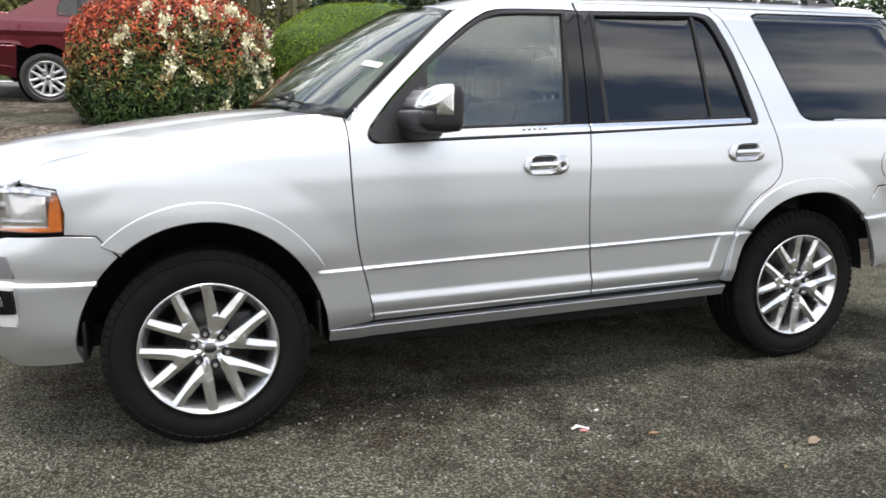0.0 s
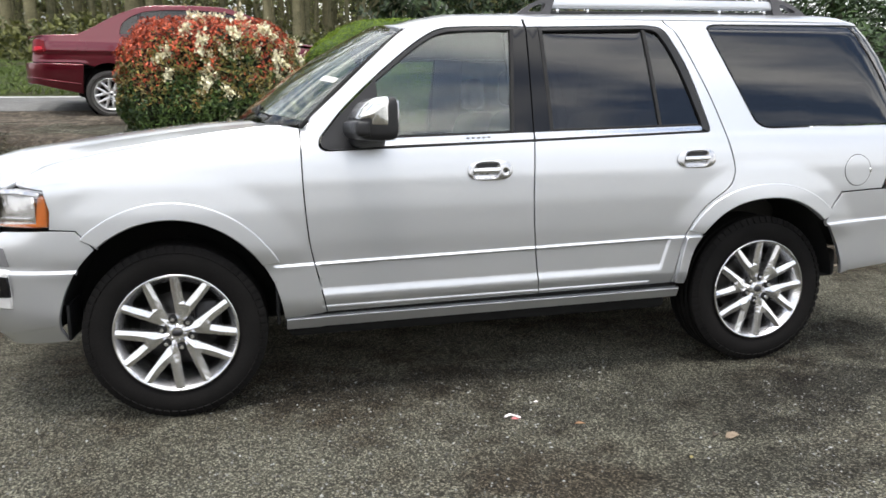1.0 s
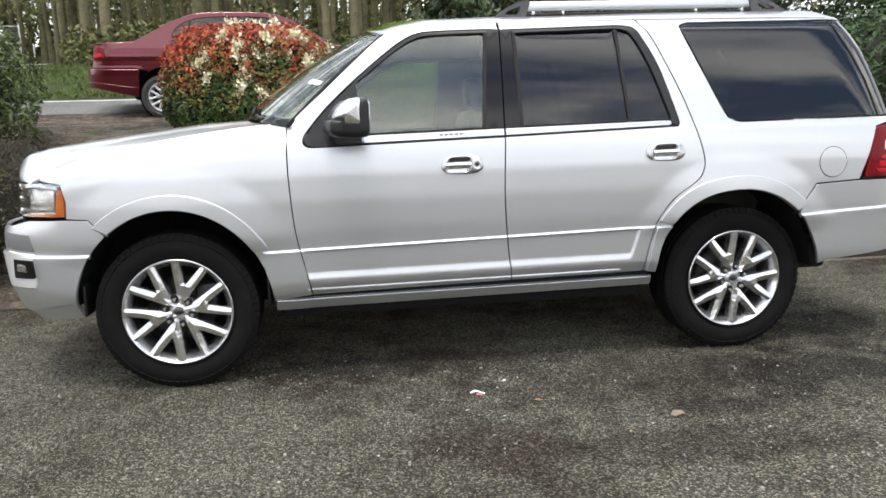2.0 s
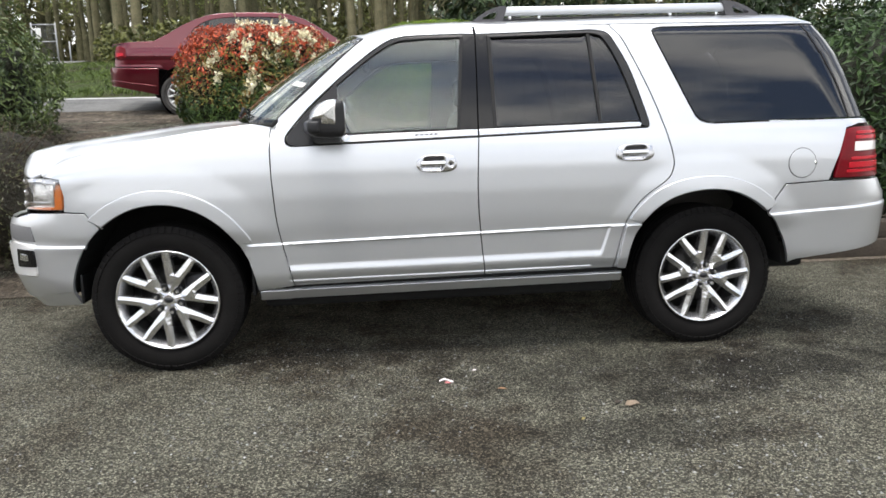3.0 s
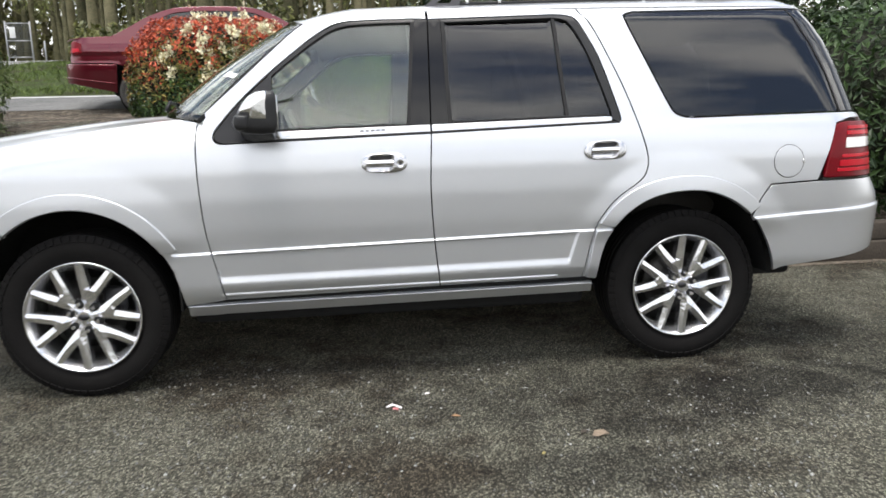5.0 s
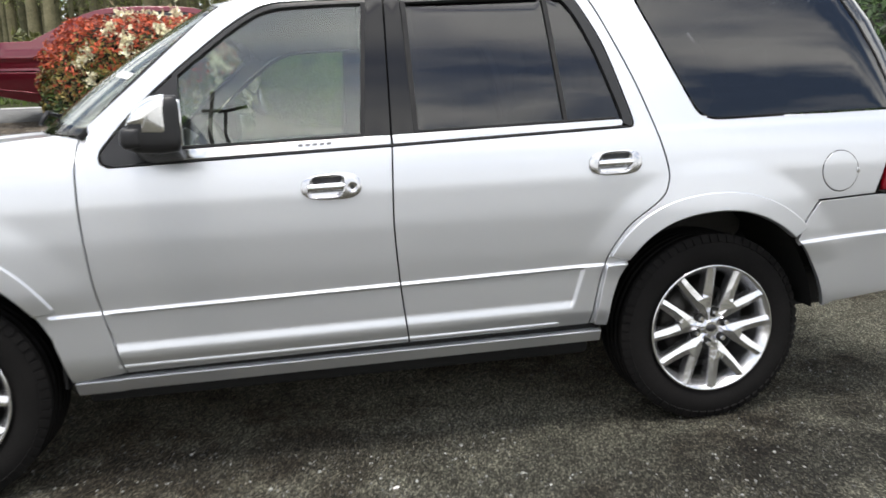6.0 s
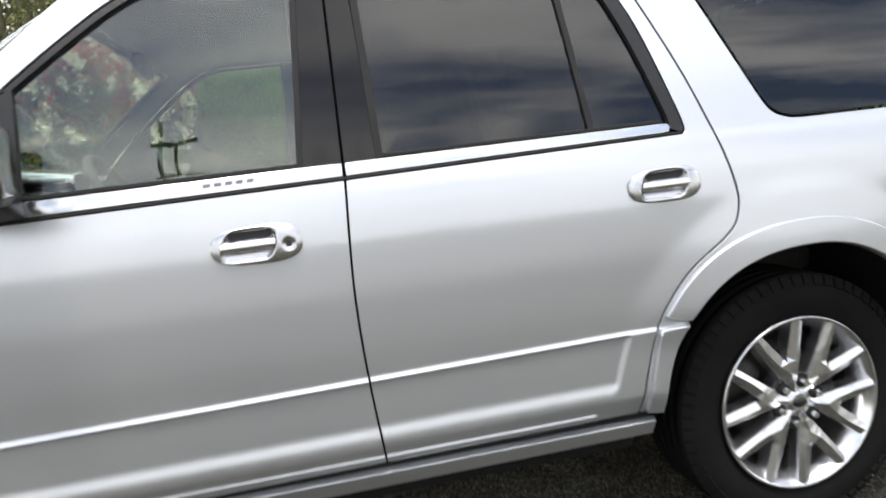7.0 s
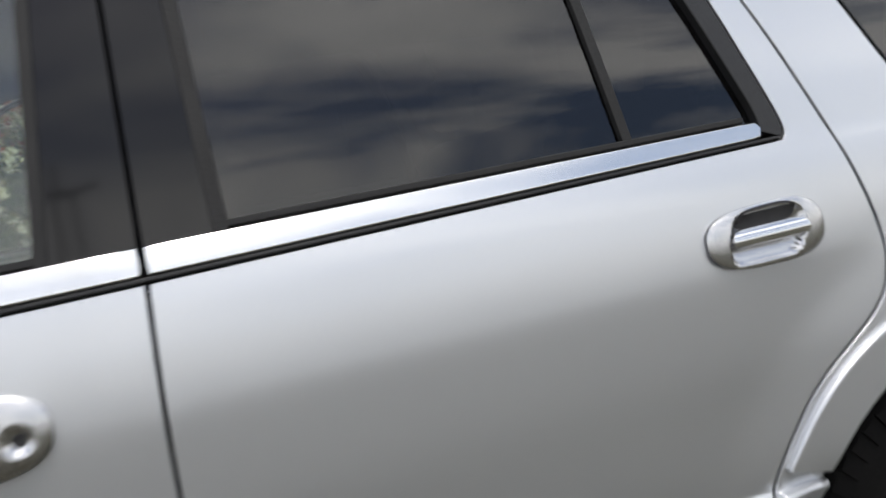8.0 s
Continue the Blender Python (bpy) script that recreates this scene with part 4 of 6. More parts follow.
def mirror(sd):
    f = (lambda x, y, z: (x, y, z)) if sd == 0 else (lambda x, y, z: (x, 2 * MID - y, z))
    m = new("door_mirror")
    m.parent = suv

    def loft(name, line, sections, mt, smooth=True):
        """Copies of the outline along y, each shrunk about its middle; the outer end is domed."""
        bm = bmesh.new()
        mx, mz = sum(p[0] for p in line) / len(line), sum(p[1] for p in line) / len(line)
        line = resample(line, 0.014)
        rings = []
        for y, k in sections:
            rings.append([bm.verts.new(f(mx + (x - mx) * k - 0.18 * (y + 0.035), y, mz + (z - mz) * k)) for x, z in line])
        for r0, r1 in zip(rings, rings[1:]):
            for k in range(len(line)):
                bm.faces.new((r0[k - 1], r0[k], r1[k], r1[k - 1]))
        bm.faces.new(rings[0])
        bm.faces.new(rings[-1][::-1])
        bmesh.ops.recalc_face_normals(bm, faces=bm.faces[:])
        return part(name, bm, mt, m, smooth=smooth)

    loft("mirror_head", HEAD, [(-0.030, 0.90), (-0.042, 0.98), (-0.20, 1.0), (-0.230, 0.985), (-0.243, 0.94), (-0.250, 0.84), (-0.2535, 0.60), (-0.2545, 0.25)], BLACK)
    loft("mirror_cap", CAP, [(-0.055, 0.98), (-0.20, 1.012), (-0.232, 1.0), (-0.2455, 0.955), (-0.2525, 0.86), (-0.2570, 0.66), (-0.2590, 0.35), (-0.2593, 0.1)], CHROME)
    loft("mirror_lower_cover", BOX, [(-0.060, 0.96), (-0.20, 1.0), (-0.238, 0.99), (-0.252, 0.94), (-0.259, 0.82), (-0.262, 0.55), (-0.2625, 0.2)], BLACK)
    bm = bmesh.new()
    box(bm, 0.952, 0.9735, -0.236, -0.050, 1.280, 1.430, 0.006)
    for v in bm.verts:
        v.co = f(v.co.x - 0.18 * (v.co.y + 0.035), v.co.y, v.co.z)
    bmesh.ops.recalc_face_normals(bm, faces=bm.faces[:])
    part("mirror_glass", bm, CHROME, m)
    FOOT = [(0.965, 1.226), (0.860, 1.222), (0.825, 1.234), (0.806, 1.262), (0.806, 1.285), (0.960, 1.285)]
    bm = bmesh.new()
    rings = []
    for y, k, up in ((0.03, 0.95, 0.0), (-0.02, 1.0, 0.0), (-0.07, 0.95, 0.012), (-0.12, 0.80, 0.028), (-0.15, 0.5, 0.040)):
        rings.append([bm.verts.new(f(0.89 + (x - 0.89) * k - 0.12 * y, y, 1.262 + (z - 1.262) * k + up)) for x, z in resample(FOOT, 0.02)])
    for r0, r1 in zip(rings, rings[1:]):
        for k in range(len(r0)):
            bm.faces.new((r0[k - 1], r0[k], r1[k], r1[k - 1]))
    bm.faces.new(rings[0])
    bm.faces.new(rings[-1][::-1])
    bmesh.ops.recalc_face_normals(bm, faces=bm.faces[:])
    part("mirror_foot", bm, BLACK, m)


mirror(0)
mirror(1)


# ---------------------------------------------------------------- wheels
def tyre_mesh(R, w, rim):
    """A tyre with grooved tread; the outer sidewall faces -y."""
    prof = [(rim - 0.012, -w * 0.36), (rim + 0.004, -w * 0.42), (rim + 0.03, -w * 0.475), (rim + 0.06, -w * 0.5), (R - 0.055, -w * 0.495), (R - 0.03, -w * 0.47), (R - 0.012, -w * 0.435)]
    for k in range(5):
        a = -w * 0.42 + k * w * 0.84 / 5
        prof += [(R - 0.001, a + 0.004), (R, a + w * 0.84 / 5 - 0.010), (R - 0.009, a + w * 0.84 / 5 - 0.008), (R - 0.009, a + w * 0.84 / 5 + 0.001)]
    prof += [(R - 0.012, w * 0.435), (R - 0.05, w * 0.495), (rim + 0.05, w * 0.5), (rim - 0.012, w * 0.4)]
    return lathe(prof, 96)


def wheel(x, y, facing, turn, parent, R=0.405, w=0.272, rim=0.266, name="wheel", alloy=None, tyre_m=None):
    """A wheel with six forked spokes. facing -1: the outer face looks to -y."""
    alloy = alloy or ALLOY
    root = new(name)
    root.parent = parent
    root.matrix_basis = Matrix.Translation((x, y, R)) @ (Matrix.Identity(4) if facing < 0 else Matrix.Rotation(math.pi, 4, "Z")) @ Matrix.Translation((0, w / 2, 0))
    vs, fs = tyre_mesh(R, w, rim)
    mesh_of("tyre", vs, fs, tyre_m or TYRE, root)
    # tread blocks on the shoulders
    bm = bmesh.new()
    n = 64
    for k in range(n):
        a = k / n * math.tau
        mtx = Matrix.Rotation(-a, 4, "Y") @ Matrix.Translation((R - 0.020, -w * 0.452, 0)) @ Matrix.Rotation(radians(28), 4, "Z")
        bmesh.ops.create_cube(bm, size=1.0, matrix=mtx @ Matrix.Diagonal((0.034, 0.010, 0.026, 1)))
    tagged(part("tread", bm, tyre_m or TYRE, root, smooth=False), kind="stuff")
    f = -w / 2
    prof = [(rim + 0.008, f + 0.012), (rim + 0.010, f + 0.002), (rim + 0.005, f - 0.002), (rim, f + 0.001), (rim - 0.003, f + 0.005), (rim - 0.027, f + 0.036), (rim - 0.033, f + 0.06), (rim - 0.036, f + 0.10), (rim - 0.035, f + 0.2)]
    vs, fs = lathe(prof, 72)
    mesh_of("rim", vs, fs, alloy, root)
    vs, fs = lathe([(0.0, f + 0.115), (0.06, f + 0.115), (0.175, f + 0.112), (0.178, f + 0.13), (rim - 0.03, f + 0.19)], 40)
    mesh_of("brake_disc", vs, fs, BRAKE, root)
    part("brake_caliper", box(bmesh.new(), 0.07, 0.19, f + 0.085, f + 0.13, -0.02, 0.13, 0.02), ALLOY_IN, root)
    # hub plate, cap and nuts
    vs, fs = lathe([(0.0, f + 0.016), (0.034, f + 0.016), (0.040, f + 0.021), (0.070, f + 0.0225), (0.086, f + 0.026), (0.091, f + 0.045), (0.091, f + 0.09)], 48)
    mesh_of("hub", vs, fs, alloy, root, smooth=False)
    vs, fs = lathe([(0.0, f + 0.0125), (0.028, f + 0.0125), (0.033, f + 0.016), (0.034, f + 0.03)], 32)
    mesh_of("hub_cap", vs, fs, alloy, root, smooth=False)
    vs, fs = lathe([(0.0, f + 0.0105), (0.024, f + 0.0108), (0.025, f + 0.014)], 28)
    mesh_of("hub_emblem", [(v[0], v[1], v[2] * 0.62) for v in vs], fs, ALLOY_IN, root)
    for k in range(6):
        a = radians(turn + 60 * k)
        mx = Matrix.Translation((0.068 * math.cos(a), f + 0.014, 0.068 * math.sin(a))) @ Matrix.Rotation(radians(90), 4, "X")
        bm = bmesh.new()
        bmesh.ops.create_cone(bm, cap_ends=True, segments=8, radius1=0.0125, radius2=0.0095, depth=0.030, matrix=mx)
        nut = part("wheel_nut", bm, ALLOY, root, smooth=False)
        # Black disc on the hub stands in for a shaded well round the nut.
        bm = bmesh.new()
        bmesh.ops.create_cone(bm, cap_ends=True, segments=20, radius1=0.0215, radius2=0.0215, depth=0.010, matrix=Matrix.Translation((0.068 * math.cos(a), f + 0.0235, 0.068 * math.sin(a))) @ Matrix.Rotation(radians(90), 4, "X"))
        part("nut_well", bm, SHELL, nut, smooth=False)
    for k in range(6):
        bm = bmesh.new()
        mid = radians(turn + 30 + 60 * k)
        for sg in (-1, 1):
            # radius; inner edge, ridge and outer edge off the fork's axis; depth: one stem that splits into two arms
            stations = [(0.036, 0.0, 0.0, 0.013, 0.017)]
            for r_, dep_ in ((0.068, 0.0135), (0.100, 0.0115), (0.122, 0.0100), (0.138, 0.0090), (0.152, 0.0085), (0.190, 0.007), (0.225, 0.005), (0.2585, 0.003)):
                ridge = float(np.interp(r_, [0.10, 0.138, 0.19, 0.2585], [0.0, 0.026, 0.0504, 0.075]))
                stations.append((r_, max(0.0, (r_ - 0.138) * 0.456), ridge, 0.022 + (r_ - 0.068) * 0.383, dep_))
            prev = None
            for r, inn, rid, outer, dep in stations:
                def at(o, y):
                    an = mid + sg * o / r
                    return Vector((r * rim / 0.262 * math.cos(an), f + y, r * rim / 0.262 * math.sin(an)))
                fall = 0.008 if inn > 0 else 0.0
                sec = [at(outer, dep + 0.055), at(outer, dep + 0.012), at(outer - 0.002, dep + 0.006), at(rid, dep - 0.003), at(inn, dep - 0.003 + fall), at(inn, dep + 0.055)]
                ring = [bm.verts.new(p) for p in sec]
                if prev:
                    for j in range(6):
                        bm.faces.new((prev[j - 1], prev[j], ring[j], ring[j - 1]))
                else:
                    bm.faces.new(ring)
                prev = ring
            bm.faces.new(prev[::-1])
        bmesh.ops.recalc_face_normals(bm, faces=bm.faces[:])
        part("spoke", bm, alloy, root, smooth=False)
    return root


wheel(0.0, 0.0, -1, 103, suv)
wheel(3.031, 0.0, -1, 77, suv)
wheel(0.0, 2 * MID, 1, 80, suv)
wheel(3.031, 2 * MID, 1, 95, suv)

# wheel wells, floor pan and underbody
for xc in (0.0, 3.02):
    for y0, y1 in ((0.035, 0.42), (2 * MID - 0.42, 2 * MID - 0.035)):
        vs, fs = [], []
        n = 24
        for k in range(n + 1):
            a = radians(5 + 170 * k / n)
            for yy in (y0, y1):
                vs.append((xc + 0.50 * math.cos(a), yy, 0.40 + 0.56 * math.sin(a)))
        fs = [(2 * k, 2 * k + 1, 2 * k + 3, 2 * k + 2) for k in range(n)]
        inner = len(vs)
        yy = y1 if y0 < 1 else y0
        vs += [(xc + 0.50 * math.cos(radians(5 + 170 * k / n)), yy, 0.40 + 0.56 * math.sin(radians(5 + 170 * k / n))) for k in range(n + 1)]
        fs.append(tuple(range(inner, inner + n + 1)))
        mesh_of("wheel_well", vs, fs, SHELL, suv, smooth=False)
part("bumper_core", box(bmesh.new(), 3.57, 4.10, 0.10, 1.90, 0.60, 0.90, 0.03), SHELL, suv)
part("bumper_core", box(bmesh.new(), -0.78, -0.50, 0.22, 1.78, 0.42, 1.03, 0.03), SHELL, suv)
part("underbody", box(bmesh.new(), -0.55, 3.9, 0.42, 1.58, 0.34, 0.52, 0.03), SHELL, suv)
part("frame_rail", box(bmesh.new(), 0.50, 2.52, 0.10, 0.46, 0.315, 0.46, 0.03), SHELL, suv)
part("frame_rail", box(bmesh.new(), 0.50, 2.52, 1.54, 1.90, 0.315, 0.46, 0.03), SHELL, suv)
part("fuel_tank", box(bmesh.new(), 1.45, 2.45, 0.46, 1.10, 0.25, 0.40, 0.05), SHELL, suv)
part("gearbox", box(bmesh.new(), 0.35, 1.35, 0.78, 1.22, 0.24, 0.40, 0.05), SHELL, suv)
part("exhaust_pipe", tube(bmesh.new(), [(0.6, 1.35, 0.30), (2.4, 1.38, 0.29), (2.75, 1.30, 0.40), (3.3, 1.30, 0.42), (3.9, 1.45, 0.34)], 0.045, 8), BRAKE, suv)
part("differential", box(bmesh.new(), 2.86, 3.20, 0.84, 1.18, 0.24, 0.50, 0.10, 3), SHELL, suv)
part("engine_bay", box(bmesh.new(), -0.62, 0.45, 0.44, 1.56, 0.52, 1.05, 0.03), SHELL, suv)
part("cabin_floor", box(bmesh.new(), 0.52, 2.50, 0.06, 1.94, 0.46, 0.56, 0.02), SHELL, suv)
part("boot_floor", box(bmesh.new(), 2.50, 3.95, 0.44, 1.56, 0.54, 0.72, 0.02), SHELL, suv)
for yc in (0.40, 1.60):
    part("axle_arm", box(bmesh.new(), -0.06, 0.06, yc - 0.12, yc + 0.12, 0.33, 0.46, 0.02), SHELL, suv)
    part("axle_arm", box(bmesh.new(), 2.96, 3.08, yc - 0.12, yc + 0.12, 0.33, 0.46, 0.02), SHELL, suv)

# cabin
panel("pillar_trim", [(0.66, 1.37)] + A_LINE[2:] + [(1.60, 1.800), (1.40, 1.792), (1.285, 1.779), (1.18, 1.726), (1.05, 1.629), (0.93, 1.529), (0.80, 1.41), (0.72, 1.32)], HEADLINER, suv, step=0.04, out=-0.027, thick=0.01, gap=0.0)
part("dashboard", box(bmesh.new(), 0.52, 0.98, 0.14, 1.86, 0.80, 1.26, 0.07, 4), INTERIOR, suv)
part("bulkhead", box(bmesh.new(), 0.46, 0.54, 0.10, 1.90, 0.5, 1.28, 0.01), SHELL, suv)
wheel_root = new("steering_wheel")
wheel_root.parent = suv
wheel_root.matrix_basis = Matrix.Translation((1.08, 0.58, 1.20)) @ Matrix.Rotation(radians(62), 4, "Y")
bm = bmesh.new()
tube(bm, [(0.19 * math.cos(a / 32 * math.tau), 0.19 * math.sin(a / 32 * math.tau), 0) for a in range(33)], 0.016, 8)
part("steering_rim", bm, INTERIOR, wheel_root)
part("steering_boss", box(bmesh.new(), -0.07, 0.07, -0.09, 0.09, -0.05, 0.01, 0.03, 3), INTERIOR, wheel_root)
for dx, dy in ((0.17, 0), (0, 0.17), (0, -0.17)):
    part("steering_spoke", tube(bmesh.new(), [(0, 0, -0.01), (dx, dy, 0)], 0.014, 6), INTERIOR, wheel_root)


def seat(x, y, w=0.50):
    s_ = new("seat")
    s_.parent = suv
    part("seat_cushion", box(bmesh.new(), x - 0.26, x + 0.24, y - w / 2, y + w / 2, 0.72, 0.90, 0.06, 4), LEATHER, s_)
    bm = box(bmesh.new(), x + 0.16, x + 0.32, y - w / 2, y + w / 2, 0.80, 1.40, 0.06, 4)
    for v in bm.verts:
        v.co.x += (v.co.z - 0.8) * 0.28
    part("seat_back", bm, LEATHER, s_)
    bm = box(bmesh.new(), x + 0.33, x + 0.43, y - 0.13, y + 0.13, 1.43, 1.62, 0.045, 4)
    part("headrest", bm, LEATHER, s_)
    for dy in (-0.05, 0.05):
        part("headrest_post", tube(bmesh.new(), [(x + 0.385, y + dy, 1.36), (x + 0.39, y + dy, 1.46)], 0.007, 6), CHROME, s_)


for yy in (0.58, 1.42):
    seat(1.42, yy)
for yy in (0.50, 1.0, 1.50):
    seat(2.30, yy, 0.46)
for yy in (0.60, 1.40):
    seat(3.15, yy, 0.50)
part("centre_console", box(bmesh.new(), 1.0, 1.75, 0.87, 1.13, 0.56, 0.98, 0.05, 3), INTERIOR, suv)
for sd in (0, 1):
    y0, y1 = (0.075, 0.11) if sd == 0 else (1.89, 1.925)
    part("door_trim", box(bmesh.new(), 0.62, 1.70, y0, y1, 0.56, 1.245, 0.01), INTERIOR, suv)
    part("door_trim", box(bmesh.new(), 1.73, 2.48, y0, y1, 0.56, 1.255, 0.01), INTERIOR, suv)
    part("boot_trim", box(bmesh.new(), 2.55, 3.85, y0 + (0.36 if sd == 0 else -0.36), y1 + (0.36 if sd == 0 else -0.36), 0.70, 1.26, 0.01), INTERIOR, suv)
part("rear_view_mirror", box(bmesh.new(), 1.10, 1.14, 0.88, 1.12, 1.66, 1.73, 0.015, 3), INTERIOR, suv)
for ob in suv.children_recursive:
    if ob.type == "MESH" and ob.name.split(".")[0] in ("window_glass", "quarter_glass", "windscreen", "rear_glass", "headlight_lens"):
        ob.visible_shadow = False


# ---------------------------------------------------------------- ground
GY = [-600, 2.3, 2.7, 3.4, 4.3, 5.4, 6.8, 7.4, 9.5, 20, 38, 60, 900]
GZ = [0, 0, 0.12, 0.75, 1.22, 1.41, 1.478, 1.585, 1.88, 3.25, 4.96, 5.6, 5.6]


def ground_z(x, y):
    return float(np.interp(y, GY, GZ))


def ground_mat(name, light, dark, patch_scale, stone_scale, bump, patch=(0.42, 0.62), spread=0.6, stains_and_shade=(), skew=1.9, peak=1.8, moss=0.0, crevice_shade=0.0):
    """Loose stones: cells of different greys, worn darker in broad patches."""
    m = bpy.data.materials.new(name)
    m.use_nodes = True
    n, l = m.node_tree.nodes, m.node_tree.links
    b = n["Principled BSDF"]
    b.inputs["Roughness"].default_value = 0.92
    b.inputs["Specular IOR Level"].default_value = 0.25
    co = n.new("ShaderNodeTexCoord")
    vor = n.new("ShaderNodeTexVoronoi")
    vor.inputs["Scale"].default_value = stone_scale
    vor2 = n.new("ShaderNodeTexVoronoi")
    vor2.inputs["Scale"].default_value = stone_scale * 2.3
    big, mid_, warp = n.new("ShaderNodeTexNoise"), n.new("ShaderNodeTexNoise"), n.new("ShaderNodeTexNoise")
    big.inputs["Scale"].default_value, big.inputs["Detail"].default_value, big.inputs["Distortion"].default_value = patch_scale, 5.0, 0.6
    mid_.inputs["Scale"].default_value, mid_.inputs["Detail"].default_value = patch_scale * 7, 6.0
    for t in (vor, vor2, big, mid_):
        l.new(co.outputs["Object"], t.inputs["Vector"])
    sep = n.new("ShaderNodeSeparateColor")
    l.new(vor.outputs["Color"], sep.inputs[0])
    # stones: random value per cell, skewed to the dark
    pw = n.new("ShaderNodeMath")
    pw.operation, pw.inputs[1].default_value = "POWER", skew
    l.new(sep.outputs[0], pw.inputs[0])
    stone = n.new("ShaderNodeMapRange")
    stone.inputs["To Min"].default_value, stone.inputs["To Max"].default_value = 1 - spread, 1 + spread * peak
    l.new(pw.outputs[0], stone.inputs["Value"])
    add = n.new("ShaderNodeMath")
    add.operation, add.inputs[1].default_value = "MULTIPLY_ADD", 0.45
    l.new(mid_.outputs["Fac"], add.inputs[0])
    l.new(big.outputs["Fac"], add.inputs[2])
    sub = n.new("ShaderNodeMath")
    sub.operation, sub.inputs[1].default_value = "SUBTRACT", 0.225
    l.new(add.outputs[0], sub.inputs[0])
    ramp = n.new("ShaderNodeValToRGB")
    ramp.color_ramp.elements[0].position, ramp.color_ramp.elements[1].position = patch
    ramp.color_ramp.elements[0].color, ramp.color_ramp.elements[1].color = (*dark, 1), (*light, 1)
    l.new(sub.outputs[0], ramp.inputs[0])
    mul = n.new("ShaderNodeVectorMath")
    mul.operation = "SCALE"
    l.new(ramp.outputs[0], mul.inputs[0])
    l.new(stone.outputs[0], mul.inputs["Scale"])
    last = mul.outputs[0]
    if crevice_shade:                                    # colour darkens towards the joints, as shade in the crevices between the stones
        jt = n.new("ShaderNodeMapRange")
        jt.inputs["From Min"].default_value, jt.inputs["From Max"].default_value = 0.28, 0.62
        jt.inputs["To Min"].default_value, jt.inputs["To Max"].default_value = 1.12, 1.0 - crevice_shade
        l.new(vor.outputs["Distance"], jt.inputs["Value"])
        jm = n.new("ShaderNodeVectorMath")
        jm.operation = "SCALE"
        l.new(last, jm.inputs[0])
        l.new(jt.outputs[0], jm.inputs["Scale"])
        last = jm.outputs[0]
    if moss:                                     # faint green growth between the stones
        gn = n.new("ShaderNodeTexNoise")
        gn.inputs["Scale"].default_value, gn.inputs["Detail"].default_value = patch_scale * 3, 6.0
        l.new(co.outputs["Object"], gn.inputs["Vector"])
        gr = n.new("ShaderNodeValToRGB")
        gr.color_ramp.elements[0].position, gr.color_ramp.elements[1].position = 0.45, 0.65
        gr.color_ramp.elements[0].color, gr.color_ramp.elements[1].color = (1.03, 0.98, 0.95, 1), (0.86, 1.0, 0.74, 1)
        gm = n.new("ShaderNodeVectorMath")
        gm.operation = "MULTIPLY"
        l.new(last, gm.inputs[0])
        l.new(gr.outputs[0], gm.inputs[1])
        last = gm.outputs[0]
    for sx_, sy_, rx_, ry_ in stains_and_shade:            # damp, trodden patches, and painted shade under the SUV
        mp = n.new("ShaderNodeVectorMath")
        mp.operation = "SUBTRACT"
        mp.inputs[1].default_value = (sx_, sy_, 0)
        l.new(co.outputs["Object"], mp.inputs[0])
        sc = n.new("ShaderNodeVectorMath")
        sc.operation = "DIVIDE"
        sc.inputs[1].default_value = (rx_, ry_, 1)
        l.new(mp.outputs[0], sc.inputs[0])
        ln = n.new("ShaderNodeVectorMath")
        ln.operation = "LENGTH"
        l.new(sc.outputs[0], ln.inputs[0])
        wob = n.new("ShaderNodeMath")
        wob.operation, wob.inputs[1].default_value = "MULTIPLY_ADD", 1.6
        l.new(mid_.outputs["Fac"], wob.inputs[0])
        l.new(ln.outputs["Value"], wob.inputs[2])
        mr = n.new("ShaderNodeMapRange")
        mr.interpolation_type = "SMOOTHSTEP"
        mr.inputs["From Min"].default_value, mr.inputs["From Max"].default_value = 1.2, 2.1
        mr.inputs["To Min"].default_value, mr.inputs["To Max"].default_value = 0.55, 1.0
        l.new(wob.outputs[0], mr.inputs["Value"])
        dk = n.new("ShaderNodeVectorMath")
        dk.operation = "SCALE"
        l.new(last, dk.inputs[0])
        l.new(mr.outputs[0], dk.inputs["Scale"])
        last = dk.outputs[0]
    l.new(last, b.inputs["Base Color"])
    h = n.new("ShaderNodeMath")
    h.operation = "ADD"
    l.new(vor.outputs["Distance"], h.inputs[0])
    l.new(vor2.outputs["Distance"], h.inputs[1])
    bp = n.new("ShaderNodeBump")
    bp.invert = True
    bp.inputs["Distance"].default_value = bump
    l.new(h.outputs[0], bp.inputs["Height"])
    l.new(bp.outputs[0], b.inputs["Normal"])
    return m


# The last patch darkens the gravel's colour as shade below the SUV's near sill.
GRAVEL = ground_mat("gravel", (0.322, 0.310, 0.256), (0.142, 0.120, 0.090), 0.75, 135, 0.022, patch=(0.36, 0.57), spread=0.58, skew=2.6, peak=2.7, moss=1.0, crevice_shade=0.50,
                    stains_and_shade=((2.75, -0.40, 1.5, 0.42), (3.95, 0.15, 0.9, 0.5), (1.05, -1.46, 0.24, 0.10), (2.65, -0.80, 0.55, 0.14), (2.30, -1.12, 0.5, 0.20), (3.3, -0.45, 0.7, 0.22), (1.4, 0.12, 1.6, 0.22)))
ASPHALT = ground_mat("asphalt", (0.18, 0.18, 0.175), (0.13, 0.13, 0.125), 0.7, 90, 0.003, spread=0.2)
DIRT = ground_mat("dirt", (0.20, 0.168, 0.130), (0.09, 0.074, 0.056), 1.3, 40, 0.02, spread=0.4)
